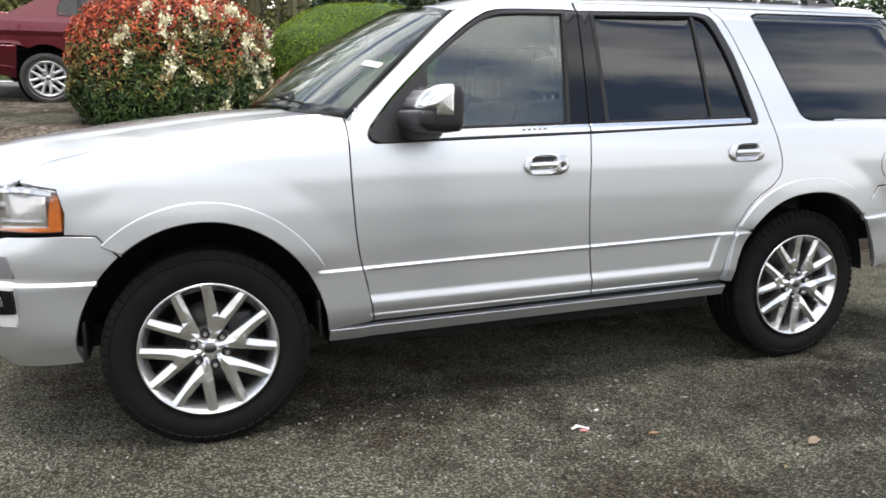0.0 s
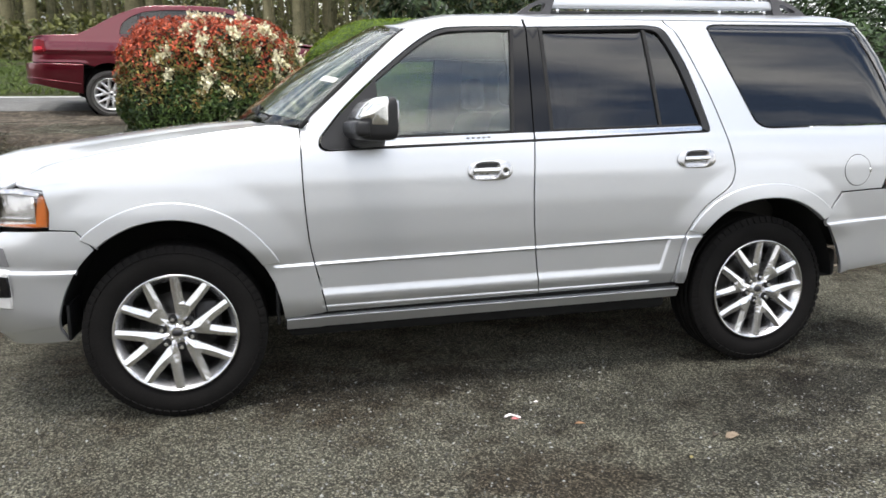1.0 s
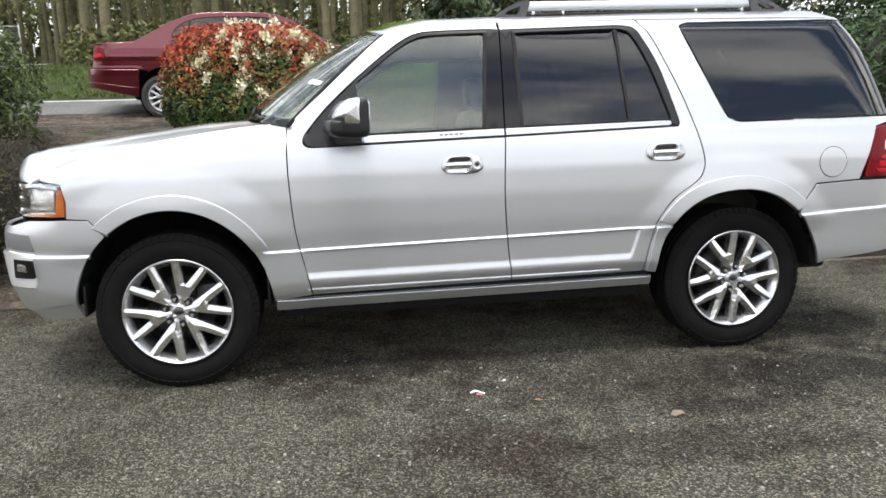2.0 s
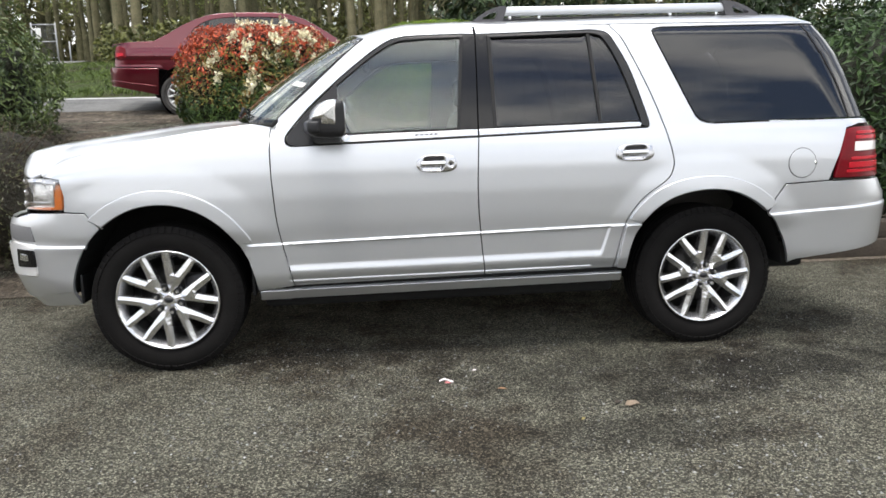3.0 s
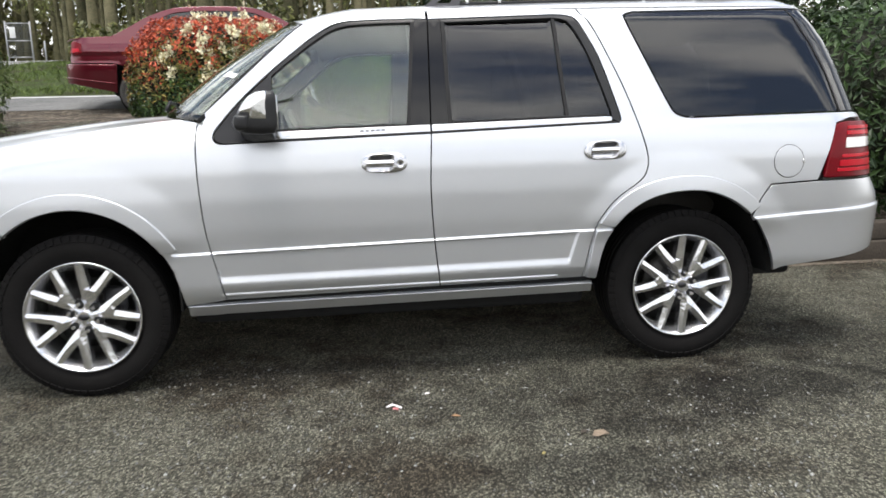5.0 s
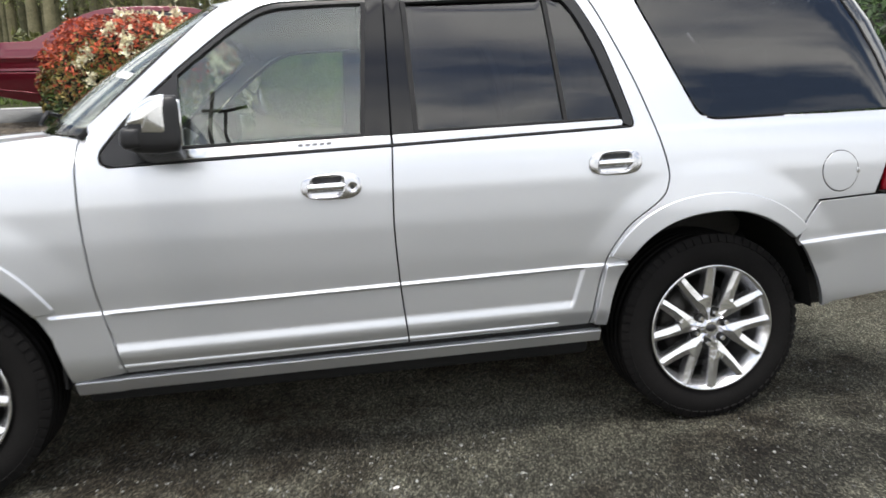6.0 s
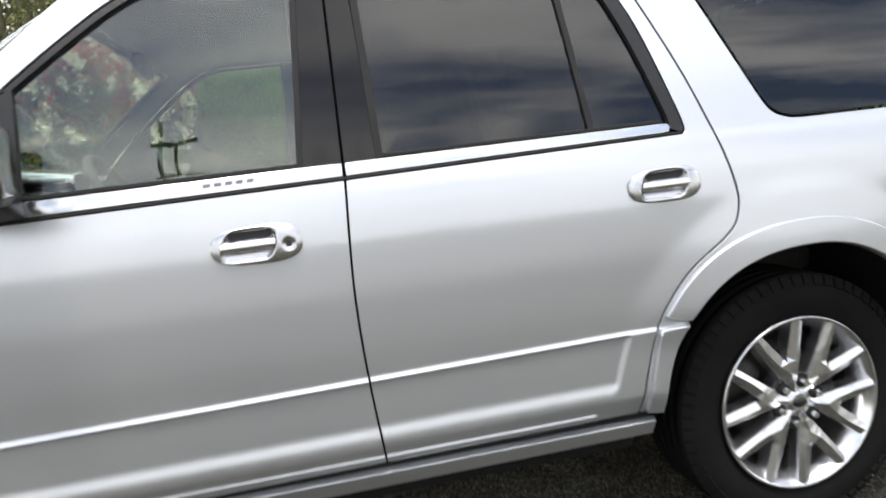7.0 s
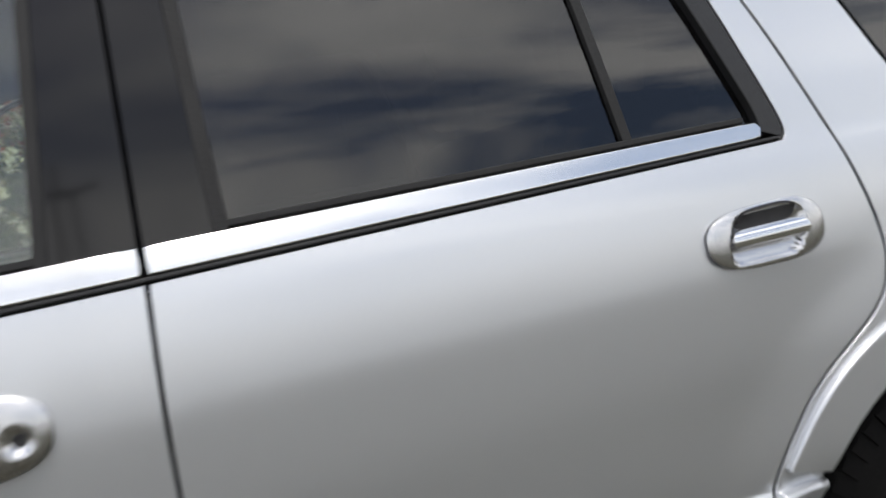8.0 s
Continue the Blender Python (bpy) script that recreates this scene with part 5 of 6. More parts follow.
VERGE = ground_mat("turf", (0.062, 0.098, 0.018), (0.060, 0.055, 0.026), 0.35, 60, 0.02, spread=0.45, patch=(0.36, 0.60))


def sheet(name, xs, ys, material, label, lift=0.0):
    vs = [(x, y, ground_z(x, y) + lift) for y in ys for x in xs]
    n = len(xs)
    fs = [(j * n + i, j * n + i + 1, (j + 1) * n + i + 1, (j + 1) * n + i) for j in range(len(ys) - 1) for i in range(n - 1)]
    return tagged(mesh_of(name, vs, fs, material), label, "ground", kind="structure")


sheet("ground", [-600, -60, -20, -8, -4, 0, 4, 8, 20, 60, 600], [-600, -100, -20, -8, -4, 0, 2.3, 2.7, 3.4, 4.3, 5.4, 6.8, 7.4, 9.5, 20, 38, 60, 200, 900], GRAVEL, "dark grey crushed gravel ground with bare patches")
# earth bank, uneven
BX, BY = np.linspace(-14, 16, 121), np.linspace(2.05, 7.42, 44)
vs = [(x, y, ground_z(x, y) + 0.006 + 0.05 * sstep(2.3, 2.9, y) * (1 - sstep(6.2, 7.2, y)) * noise.noise(Vector((x * 1.3, y * 1.5, 0))) + 0.025 * sstep(2.2, 2.6, y) * (1 - sstep(6.2, 7.2, y)) * noise.noise(Vector((x * 6, y * 6, 3)))) for y in BY for x in BX]
fs = [(j * 121 + i, j * 121 + i + 1, (j + 1) * 121 + i + 1, (j + 1) * 121 + i) for j in range(43) for i in range(120)]
tagged(mesh_of("bank", vs, fs, DIRT), "bare brown earth bank below the road", "bank", kind="structure")
sheet("road", [-60, -20, -8, 0, 8, 20, 60], [7.35, 7.4, 8.3, 9.3], ASPHALT, "pale worn asphalt road above the bank", 0.012)
LINE = mat("road_paint", (0.62, 0.62, 0.60), rough=0.8, var=0.15, scale=5)
sheet("road_line", [-60, -20, -8, 0, 8, 20, 60], [9.05, 9.17], LINE, "white painted line along the road edge", 0.018)
sheet("verge", [-60, -20, -8, 0, 8, 20, 60], [9.3, 9.5, 14, 20, 38, 60], VERGE, "green grass verge rising to the wood", 0.012)
FARTRACK = ground_mat("far_gravel", (0.26, 0.26, 0.25), (0.17, 0.17, 0.16), 0.4, 30, 0.01, spread=0.3)
TRACK_Y, TRACK_X = [16.8, 20, 24, 38, 40], [-8.4, -8.8, -9.6, -13.8, -14.4]
vs = [(x, y, ground_z(x, y) + 0.03) for y, e in zip(TRACK_Y, TRACK_X) for x in (-60, -30, -16, e)]
fs = [(j * 4 + i, j * 4 + i + 1, j * 4 + i + 5, j * 4 + i + 4) for j in range(4) for i in range(3)]
tagged(mesh_of("track", vs, fs, FARTRACK), "grey gravel track by the wire gate", "track", kind="structure")


# ---------------------------------------------------------------- leaves
def leaf_mesh(name, pts, nrm, sizes, material, parent, aspect=0.45, bend=0.25, label="", droop=0.0, rs=None):
    """Many small bent leaves, four corners each, at pts; each looks roughly along its normal."""
    n = len(pts)
    rs = rs or np.random.RandomState(5)
    pts, nrm = np.array(pts, float), np.array(nrm, float)
    nrm = nrm + rs.normal(0, 0.55, (n, 3))
    nrm /= np.linalg.norm(nrm, axis=1)[:, None] + 1e-9
    t = rs.normal(0, 1, (n, 3))
    t[:, 2] -= droop
    t -= nrm * (t * nrm).sum(1)[:, None]
    t /= np.linalg.norm(t, axis=1)[:, None] + 1e-9
    b = np.cross(nrm, t)
    L = np.array(sizes)[:, None]
    v = np.empty((n, 4, 3))
    v[:, 0] = pts - t * L * 0.5
    v[:, 1] = pts + b * L * aspect * 0.5 + nrm * L * bend * 0.35
    v[:, 2] = pts + t * L * 0.5
    v[:, 3] = pts - b * L * aspect * 0.5 + nrm * L * bend * 0.35
    faces = np.arange(n * 4).reshape(n, 4)
    tri = np.concatenate([faces[:, [0, 1, 2]], faces[:, [0, 2, 3]]])
    me = bpy.data.meshes.new(name)
    me.from_pydata(v.reshape(-1, 3).tolist(), [], tri.tolist())
    me.materials.append(material)
    ob = new(name, me)
    if parent:
        ob.parent = parent
    if label:
        ob["label"] = label
    return ob


def leaf_mat(name, lo, hi, rough=0.45, spec=0.4):
    m = mat(name, hi, rough=rough, alt=lo, var=0.25, scale=2.5, fine=30, rand=-0.9, spec=spec)
    return m


def shell_points(n, c, r, p, rs, depth=0.16, floor=-1.0, lumps=0.10):
    """Points near the surface of a rounded block with half sizes r and roundness p."""
    d = rs.normal(0, 1, (n * 2, 3))
    d /= np.linalg.norm(d, axis=1)[:, None]
    k = 1.0 / (np.abs(d) ** p).sum(1) ** (1 / p)
    q = d * k[:, None]
    q = q[q[:, 2] > floor][:n]
    lump = np.array([noise.noise(Vector((a * 2.3 + c[0], b_ * 2.3, e * 2.3 + c[1]))) for a, b_, e in q])
    fine = np.array([noise.noise(Vector((a * 7 + c[0], b_ * 7, e * 7))) for a, b_, e in q])
    s = 1 + lumps * lump + lumps * 0.5 * fine - depth * rs.random_sample(len(q)) ** 1.8
    nr = np.sign(q) * np.abs(q) ** (p - 1)
    nr /= np.linalg.norm(nr, axis=1)[:, None]
    nr[:, 2] += 0.35
    return np.array(c) + q * s[:, None] * np.array(r), nr, q


# Solid core, coloured darker than the leaves to stand in for shade between them.
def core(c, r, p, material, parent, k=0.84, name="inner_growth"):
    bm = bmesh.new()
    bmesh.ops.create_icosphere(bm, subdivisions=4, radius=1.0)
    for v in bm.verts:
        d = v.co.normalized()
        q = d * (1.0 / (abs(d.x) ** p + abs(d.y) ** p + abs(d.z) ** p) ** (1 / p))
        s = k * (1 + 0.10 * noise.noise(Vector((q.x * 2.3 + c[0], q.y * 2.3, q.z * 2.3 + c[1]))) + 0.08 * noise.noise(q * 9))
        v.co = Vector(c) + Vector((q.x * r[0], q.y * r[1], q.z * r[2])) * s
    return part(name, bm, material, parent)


# Near-black colour paints the shade deep inside the shrubs.
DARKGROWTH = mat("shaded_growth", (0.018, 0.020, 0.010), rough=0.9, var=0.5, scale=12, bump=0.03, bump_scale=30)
BARK = mat("bark", (0.155, 0.138, 0.080), rough=0.95, var=0.45, scale=3, fine=22, bump=0.02, bump_scale=18, alt=(0.055, 0.058, 0.028), rand=0.5)
TWIG = mat("twig", (0.11, 0.08, 0.055), rough=0.9, var=0.4, scale=10)
RED_LEAF = leaf_mat("red_leaf", (0.15, 0.022, 0.010), (0.46, 0.085, 0.032))
OLIVE_LEAF = leaf_mat("olive_leaf", (0.060, 0.050, 0.014), (0.22, 0.17, 0.045))
GREEN_LEAF = leaf_mat("green_leaf", (0.020, 0.045, 0.012), (0.075, 0.12, 0.025))
BOX_LEAF = leaf_mat("box_leaf", (0.070, 0.125, 0.008), (0.155, 0.225, 0.018), rough=0.6, spec=0.2)
LAUREL_LEAF = leaf_mat("laurel_leaf", (0.012, 0.027, 0.008), (0.040, 0.072, 0.020), rough=0.42, spec=0.35)
SPRING_LEAF = leaf_mat("spring_leaf", (0.10, 0.13, 0.03), (0.26, 0.29, 0.09))
CONIFER_LEAF = leaf_mat("conifer_leaf", (0.010, 0.022, 0.010), (0.040, 0.065, 0.022))
PETAL = leaf_mat("cream_petal", (0.58, 0.52, 0.33), (0.82, 0.77, 0.58), rough=0.7)


def stems(base, c, r, n, parent, rs, material=TWIG, name="stem"):
    for k in range(n):
        a = rs.random_sample() * math.tau
        tip = (c[0] + r[0] * 0.7 * math.cos(a) * rs.random_sample(), c[1] + r[1] * 0.7 * math.sin(a) * rs.random_sample(), c[2] + r[2] * (0.1 + 0.5 * rs.random_sample()))
        b0 = (base[0] + 0.25 * r[0] * math.cos(a), base[1] + 0.25 * r[1] * math.sin(a), ground_z(0, base[1] + 0.25 * r[1] * math.sin(a)) - 0.05)
        mid = tuple((p + q) / 2 + rs.normal(0, 0.05) for p, q in zip(b0, tip))
        part(name, tube(bmesh.new(), [b0, mid, tip], 0.028, 6, 0.008), material, parent)


# ---------------------------------------------------------------- clipped shrub with red and green leaves and cream flowers
rs = np.random.RandomState(11)
PC, PR = (-0.09, 4.90, 1.76), (0.90, 0.85, 0.68)
photinia = thing("flowering_shrub", Matrix(), "clipped rounded shrub with red and green leaves and cream flowers", "shrub")
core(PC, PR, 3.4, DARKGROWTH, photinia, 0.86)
stems((PC[0], PC[1]), PC, PR, 7, photinia, rs)
P, N, Q = shell_points(36000, PC, PR, 3.4, rs, 0.22, -0.95, 0.09)
noise_v = np.array([noise.noise(Vector((q[0] * 2.4, q[1] * 2.4, q[2] * 2.4 + 9))) + 0.6 * noise.noise(Vector((q[0] * 7, q[1] * 7, q[2] * 7))) for q in Q])
redness = Q[:, 2] * 1.75 - 0.42 + noise_v * 1.0 - 0.25 * Q[:, 0] + rs.normal(0, 0.33, len(Q))
is_red = redness > 0.36
is_olive = (~is_red) & (redness > -0.35)
for nm, mask, mt, lb in (("red_leaves", is_red, RED_LEAF, "young red leaves"), ("olive_leaves", is_olive, OLIVE_LEAF, "olive and yellowish leaves"), ("green_leaves", ~(is_red | is_olive), GREEN_LEAF, "dark green leaves")):
    ob = leaf_mesh(nm.replace("leaves", "foliage"), P[mask], N[mask], rs.uniform(0.032, 0.064, mask.sum()), mt, photinia, 0.42, 0.3, lb, rs=rs)
    tagged(ob, kind="stuff")
# flower clusters: one drooping spray, repeated
fl = np.random.RandomState(3)
fp = fl.normal(0, 1, (90, 3)) * np.array((0.022, 0.016, 0.034))
fp[:, 2] -= 0.01
spray = leaf_mesh("blossom", fp, fl.normal(0, 1, (90, 3)), fl.uniform(0.020, 0.036, 90), PETAL, photinia, 0.8, 0.2, "cream flower cluster", rs=fl)
tagged(spray, kind="stuff")
spots = []
for _ in range(4000):
    i = rs.randint(len(P))
    q = Q[i]
    if q[1] > 0.35 or rs.random_sample() > 0.26 + 0.40 * (q[0] > -0.05) - 0.20 * (q[0] < -0.55) - 0.15 * (q[2] < -0.2):
        continue
    c = PC + (np.array(P[i]) - np.array(PC)) * 1.02
    if all(np.linalg.norm(c - s_) > 0.06 for s_ in spots):
        spots.append(c)
    if len(spots) > 135:
        break
for i, c in enumerate(spots):
    o = spray if i == 0 else spray.copy()
    if i:
        scene.collection.objects.link(o)
    k = rs.uniform(0.7, 1.35)
    o.matrix_basis = Matrix.LocRotScale(c, Euler((rs.uniform(-0.7, 0.7), rs.uniform(-0.9, 0.9), rs.uniform(0, 6.28))), (k, k, k * rs.uniform(0.8, 1.4)))

# clipped green mound
rs = np.random.RandomState(12)
GC, GR = (2.05, 5.55, 1.86), (1.2, 0.95, 0.72)
mound = thing("green_mound_shrub", Matrix(), "smooth clipped bright green rounded shrub on the bank", "shrub")
core(GC, GR, 2.3, mat("mound_inner", (0.05, 0.085, 0.015), rough=0.95, var=0.4, scale=20, bump=0.02, bump_scale=60), mound, 0.955)
stems((GC[0], GC[1]), GC, GR, 4, mound, rs)
P, N, Q = shell_points(46000, GC, GR, 2.3, rs, 0.05, -0.8, 0.03)
tagged(leaf_mesh("foliage", P, N, rs.uniform(0.014, 0.028, len(P)), BOX_LEAF, mound, 0.5, 0.2, rs=rs), kind="stuff")


def big_shrub(c, r, n, seed, label, size=(0.07, 0.13), m=None, p=2.2, depth=0.35, lumps=0.28, corek=0.74, name="laurel_shrub"):
    r_ = np.random.RandomState(seed)
    ob = thing(name, Matrix(), label, "shrub")
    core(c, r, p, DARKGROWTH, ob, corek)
    stems((c[0], c[1]), c, r, 6, ob, r_)
    P, N, Q = shell_points(n, c, r, p, r_, depth, -0.97, lumps)
    tagged(leaf_mesh("foliage", P, N, r_.uniform(*size, len(P)), m or LAUREL_LEAF, ob, 0.36, 0.3, rs=r_, droop=0.8), kind="stuff")
    return ob


big_shrub((-3.25, 4.15, 1.75), (1.12, 1.0, 0.95), 13000, 21, "loose green broad-leaved shrub beside the drive", size=(0.05, 0.10), m=leaf_mat("light_laurel_leaf", (0.032, 0.055, 0.016), (0.115, 0.150, 0.048), rough=0.4))
big_shrub((6.95, 3.55, 1.30), (1.62, 1.4, 1.30), 17000, 22, "tall dense dark green broad-leaved shrub behind a timber edge")
big_shrub((9.6, 4.0, 1.6), (1.6, 1.5, 1.6), 9000, 23, "tall dense dark green broad-leaved shrub behind a timber edge")
# low bare bush of brown twigs with few leaves
rs = np.random.RandomState(31)
twigs = thing("twiggy_bush", Matrix(), "low brown twiggy bush with sparse dull leaves", "shrub")
TC, TR = (-2.35, 2.95, 0.78), (1.0, 0.75, 0.72)
core(TC, TR, 2.2, mat("twig_shade", (0.030, 0.026, 0.018), rough=0.95, var=0.5, scale=14, bump=0.03, bump_scale=40), twigs, 0.80)
bm = bmesh.new()
for k in range(420):
    d = Vector(rs.normal(0, 1, 3)).normalized()
    d.z = abs(d.z) * 0.8 + 0.1
    a = Vector(TC) + Vector((d.x * TR[0], d.y * TR[1], d.z * TR[2])) * rs.uniform(0.55, 0.8)
    b = Vector(TC) + Vector((d.x * TR[0], d.y * TR[1], d.z * TR[2])) * rs.uniform(0.9, 1.12) + Vector(rs.normal(0, 0.05, 3))
    tube(bm, [a, b], 0.005, 3, 0.002)
tagged(part("twig_mass", bm, TWIG, twigs), kind="stuff")
P, N, Q = shell_points(9500, TC, TR, 2.2, rs, 0.3, -0.9, 0.2)
tagged(leaf_mesh("foliage", P, N, rs.uniform(0.02, 0.05, len(P)), leaf_mat("dull_leaf", (0.020, 0.024, 0.010), (0.066, 0.066, 0.027)), twigs, 0.35, 0.3, rs=rs), kind="stuff")

# rough grass on the verge
gr = np.random.RandomState(61)
n = 26000
vx, vy = gr.uniform(-26, 10, n), 9.45 + 16 * gr.random_sample(n) ** 1.4
thick_ = np.array([noise.noise(Vector((a * 0.5, b * 0.5, 0))) for a, b in zip(vx, vy)]) > -0.15 - 0.3 * gr.random_sample(n)
thick_ &= ~((vy > 16.6) & (vx < np.interp(vy, TRACK_Y, TRACK_X)))
vx, vy = vx[thick_], vy[thick_]
n = len(vx)
vz = np.array([ground_z(0, b) for b in vy]) + 0.05
GRASS = leaf_mat("grass_blade", (0.040, 0.062, 0.012), (0.105, 0.145, 0.030), rough=0.6)
tagged(leaf_mesh("verge_grass", np.stack([vx, vy, vz], 1), gr.normal(0, 1, (n, 3)) * np.array((1, 1, 0.25)), gr.uniform(0.07, 0.17, n), GRASS, None, 0.22, 0.3, rs=gr, droop=-1.6), "rough green grass tufts on the verge", "grass", kind="stuff")

# timber edge at the foot of the tall shrubs
TIMBER = mat("old_timber", (0.050, 0.040, 0.030), rough=0.9, var=0.35, scale=4, fine=60, bump=0.004, bump_scale=60)
for i, (x0, x1) in enumerate(((4.75, 6.9), (6.93, 9.1), (9.13, 11.3))):
    bm = box(bmesh.new(), x0, x1, 2.16, 2.34, -0.02, 0.17, 0.015)
    box(bm, x0 + 0.03, x1 - 0.04, 2.19, 2.36, 0.171, 0.33, 0.015)
    tagged(part("timber_edge", bm, TIMBER, None), "old brown landscape timber holding the planting bed", "timber", "timber edges")


# ---------------------------------------------------------------- dark red saloon on the road
RED = mat("dark_red_paint", (0.125, 0.005, 0.016), rough=0.28, metal=0.45, coat=1.0, var=0.04, scale=2)
SH = 0.87
CRS, CRP = corner(-0.62, -1.08, 0.52, 2.5, SH)
CFS, CFP = corner(3.15, 3.72, 0.55, 2.4, SH)
CZ = [0.16, 0.24, 0.40, 0.60, 0.76, 0.86, 0.93, 0.99, 1.05, 1.34, 1.42]
CY = [0.16, 0.085, 0.035, -0.005, -0.012, 0.010, 0.030, 0.052, 0.072, 0.170, 0.20]
CRI = [0.10, 0.03, 0.0, 0.0, 0.02, 0.05, 0.07, 0.10, 0.2, 0.9, 1.0]


def plan_car(s):
    if s < -0.62:
        return np.interp(-s, -CRS, CRP[:, 0]), np.interp(-s, -CRS, CRP[:, 1])
    if s > 3.15:
        return np.interp(s, CFS, CFP[:, 0]), np.interp(s, CFS, CFP[:, 1])
    return s, 0.0


def car_skin(s, z, out=0.0):
    x, y = plan_car(s)
    (xa, ya), (xb, yb) = plan_car(s - 0.012), plan_car(s + 0.012)
    d = math.hypot(xb - xa, yb - ya)
    v = smooth_table(CZ, CY, z)
    w = sstep(0.7, 1.15, -s) if s < 0 else sstep(3.2, 3.8, s)
    v = v * (1 - w) + smooth_table(CZ, CRI, z) * w
    if s < 0.6:
        v -= 0.012 * (1 - sstep(0.66, 0.69, z)) * sstep(0.25, 0.30, -s)
    v += 0.010 * (1 - sstep(0.0, 0.02, abs(z - 0.775)))
    i = v - out
    return np.array((x - (yb - ya) / d * i, y + (xb - xa) / d * i, z))


def saloon():
    car = thing("red_saloon", Matrix.Translation((-1.50, 6.9, 1.484)) @ Matrix.Rotation(radians(5), 4, "Z") @ Matrix.Rotation(radians(5), 4, "X") @ Matrix.Diagonal((0.92, 0.97, 1.03, 1)),
                "dark red older saloon car parked on the road edge", "car")

    def pn(name, line, m, **k):
        panel(name, line, m, car, surf=car_skin, mid=SH, **{**dict(step=0.05, gap=0.003), **k})

    def arc(xc, a0, a1, n=18, r=0.345):
        return [(xc + r * math.cos(radians(a0 + (a1 - a0) * i / n)), 0.31 + r * 1.03 * math.sin(radians(a0 + (a1 - a0) * i / n))) for i in range(n + 1)]
    s_r, s_f = CRS[-1], CFS[-1]
    pn("rear_bumper", [(-0.30, 0.655)] + arc(0, 176, 170, 2)[:1] + [(-0.345, 0.28), (-0.62, 0.335), (-0.95, 0.40), (s_r, 0.42), (s_r, 0.665), (-0.98, 0.665)], RED, out=0.012, rnd=0.012)
    pn("rear_wing", [(0.42, 0.24), (0.42, 0.965), (0.25, 1.02), (-0.30, 1.0), (-0.80, 0.985), (-0.98, 0.955), (-0.99, 0.672), (-0.36, 0.668)] + arc(0, 120, 0), RED, step=0.04)
    pn("rear_side_door", [(0.426, 0.24), (1.18, 0.22), (1.18, 0.955), (0.426, 0.965)], RED)
    pn("front_side_door", [(1.186, 0.22), (2.15, 0.22), (2.15, 0.94), (1.186, 0.955)], RED)
    pn("front_wing", [(2.156, 0.22), (2.156, 0.93), (3.0, 0.86), (3.55, 0.74), (3.55, 0.60), (3.02, 0.60)] + arc(2.66, 60, 180) + [(2.30, 0.22)], RED)
    pn("front_bumper", [(2.99, 0.30), (2.98, 0.595), (s_f, 0.595), (s_f, 0.26), (3.3, 0.24)], RED, out=0.01)
    pn("tail_light", [(-0.755, 0.80), (-0.78, 0.92), (-0.86, 0.945), (-0.985, 0.94), (-0.985, 0.79), (-0.83, 0.77)], REDLENS, out=0.012, rnd=0.006, gap=0)
    pn("indicator_lens", [(-0.79, 0.815), (-0.81, 0.855), (-0.93, 0.855), (-0.93, 0.80)], BRIGHTRED, out=0.018, rnd=0.004, gap=0)
    pn("bumper_strip", [(-0.36, 0.395), (-0.95, 0.47), (s_r, 0.48), (s_r, 0.50), (-0.95, 0.49), (-0.36, 0.415)], RED, out=0.026, rnd=0.006, gap=0, thick=0.02)
    ring = [(-0.31 + 0.072 * math.cos(a / 24 * math.tau), 0.872 + 0.068 * math.sin(a / 24 * math.tau)) for a in range(24)]
    pn("fuel_flap", ring, RED, out=0.004, rnd=0.004, gap=0, sides=(0,))
    # glasshouse
    roofline = spline([(-0.36, 1.005), (-0.15, 1.10), (0.12, 1.235), (0.38, 1.325), (0.62, 1.365), (1.1, 1.38), (1.6, 1.365), (1.95, 1.28), (2.45, 1.01)], 5)
    win = spline([(0.18, 1.03), (0.20, 1.12), (0.30, 1.21), (0.48, 1.285), (0.72, 1.318), (1.15, 1.328), (1.55, 1.315), (1.82, 1.245), (2.18, 1.02)], 5)
    pn("roof_side", roofline + [(2.45, 0.945), (2.15, 0.95), (2.12, 1.005)] + win[::-1][1:] + [(0.16, 1.0), (-0.3, 0.98)], RED, gap=0.0)
    pn("side_window", win + [(2.16, 0.985), (0.2, 0.995)], TINT, out=-0.015, thick=0.005, gap=0, closed=True)
    pn("window_frame", [(0.42, 0.99), (0.47, 0.99), (0.47, 1.30), (0.42, 1.28)], BLACK, out=-0.003, gap=0)
    pn("window_frame", [(1.16, 0.99), (1.24, 0.99), (1.24, 1.335), (1.16, 1.335)], BLACK, out=-0.003, gap=0)
    pn("window_trim", [(0.18, 0.985), (2.15, 0.965), (2.15, 0.985), (0.18, 1.003)], BLACK, out=0.004, gap=0)

    def lid(name, xs, zf, y0, m, crown=0.03, thick=0.015):
        vs, fs = [], []
        us = np.linspace(0, 1, 15)
        for x in xs:
            ye = y0(x)
            for u in us:
                y = ye + (2 * SH - 2 * ye) * u
                vs.append((x, y, zf(x) + crown * (1 - (2 * u - 1) ** 2)))
        k = len(us)
        for i in range(len(xs) - 1):
            for j in range(k - 1):
                fs.append((i * k + j, (i + 1) * k + j, (i + 1) * k + j + 1, i * k + j + 1))
        ob = mesh_of(name, vs, fs, m, car)
        so = ob.modifiers.new("thickness", "SOLIDIFY")
        so.thickness = thick
    zi = lambda pts: (lambda x: float(np.interp(x, [p[0] for p in pts], [p[1] for p in pts])))
    edge = lambda z: float(np.interp(z, CZ, CY)) + 0.012
    z_boot = zi([(-1.03, 0.93), (-0.98, 0.965), (-0.80, 0.985), (-0.30, 1.003)])
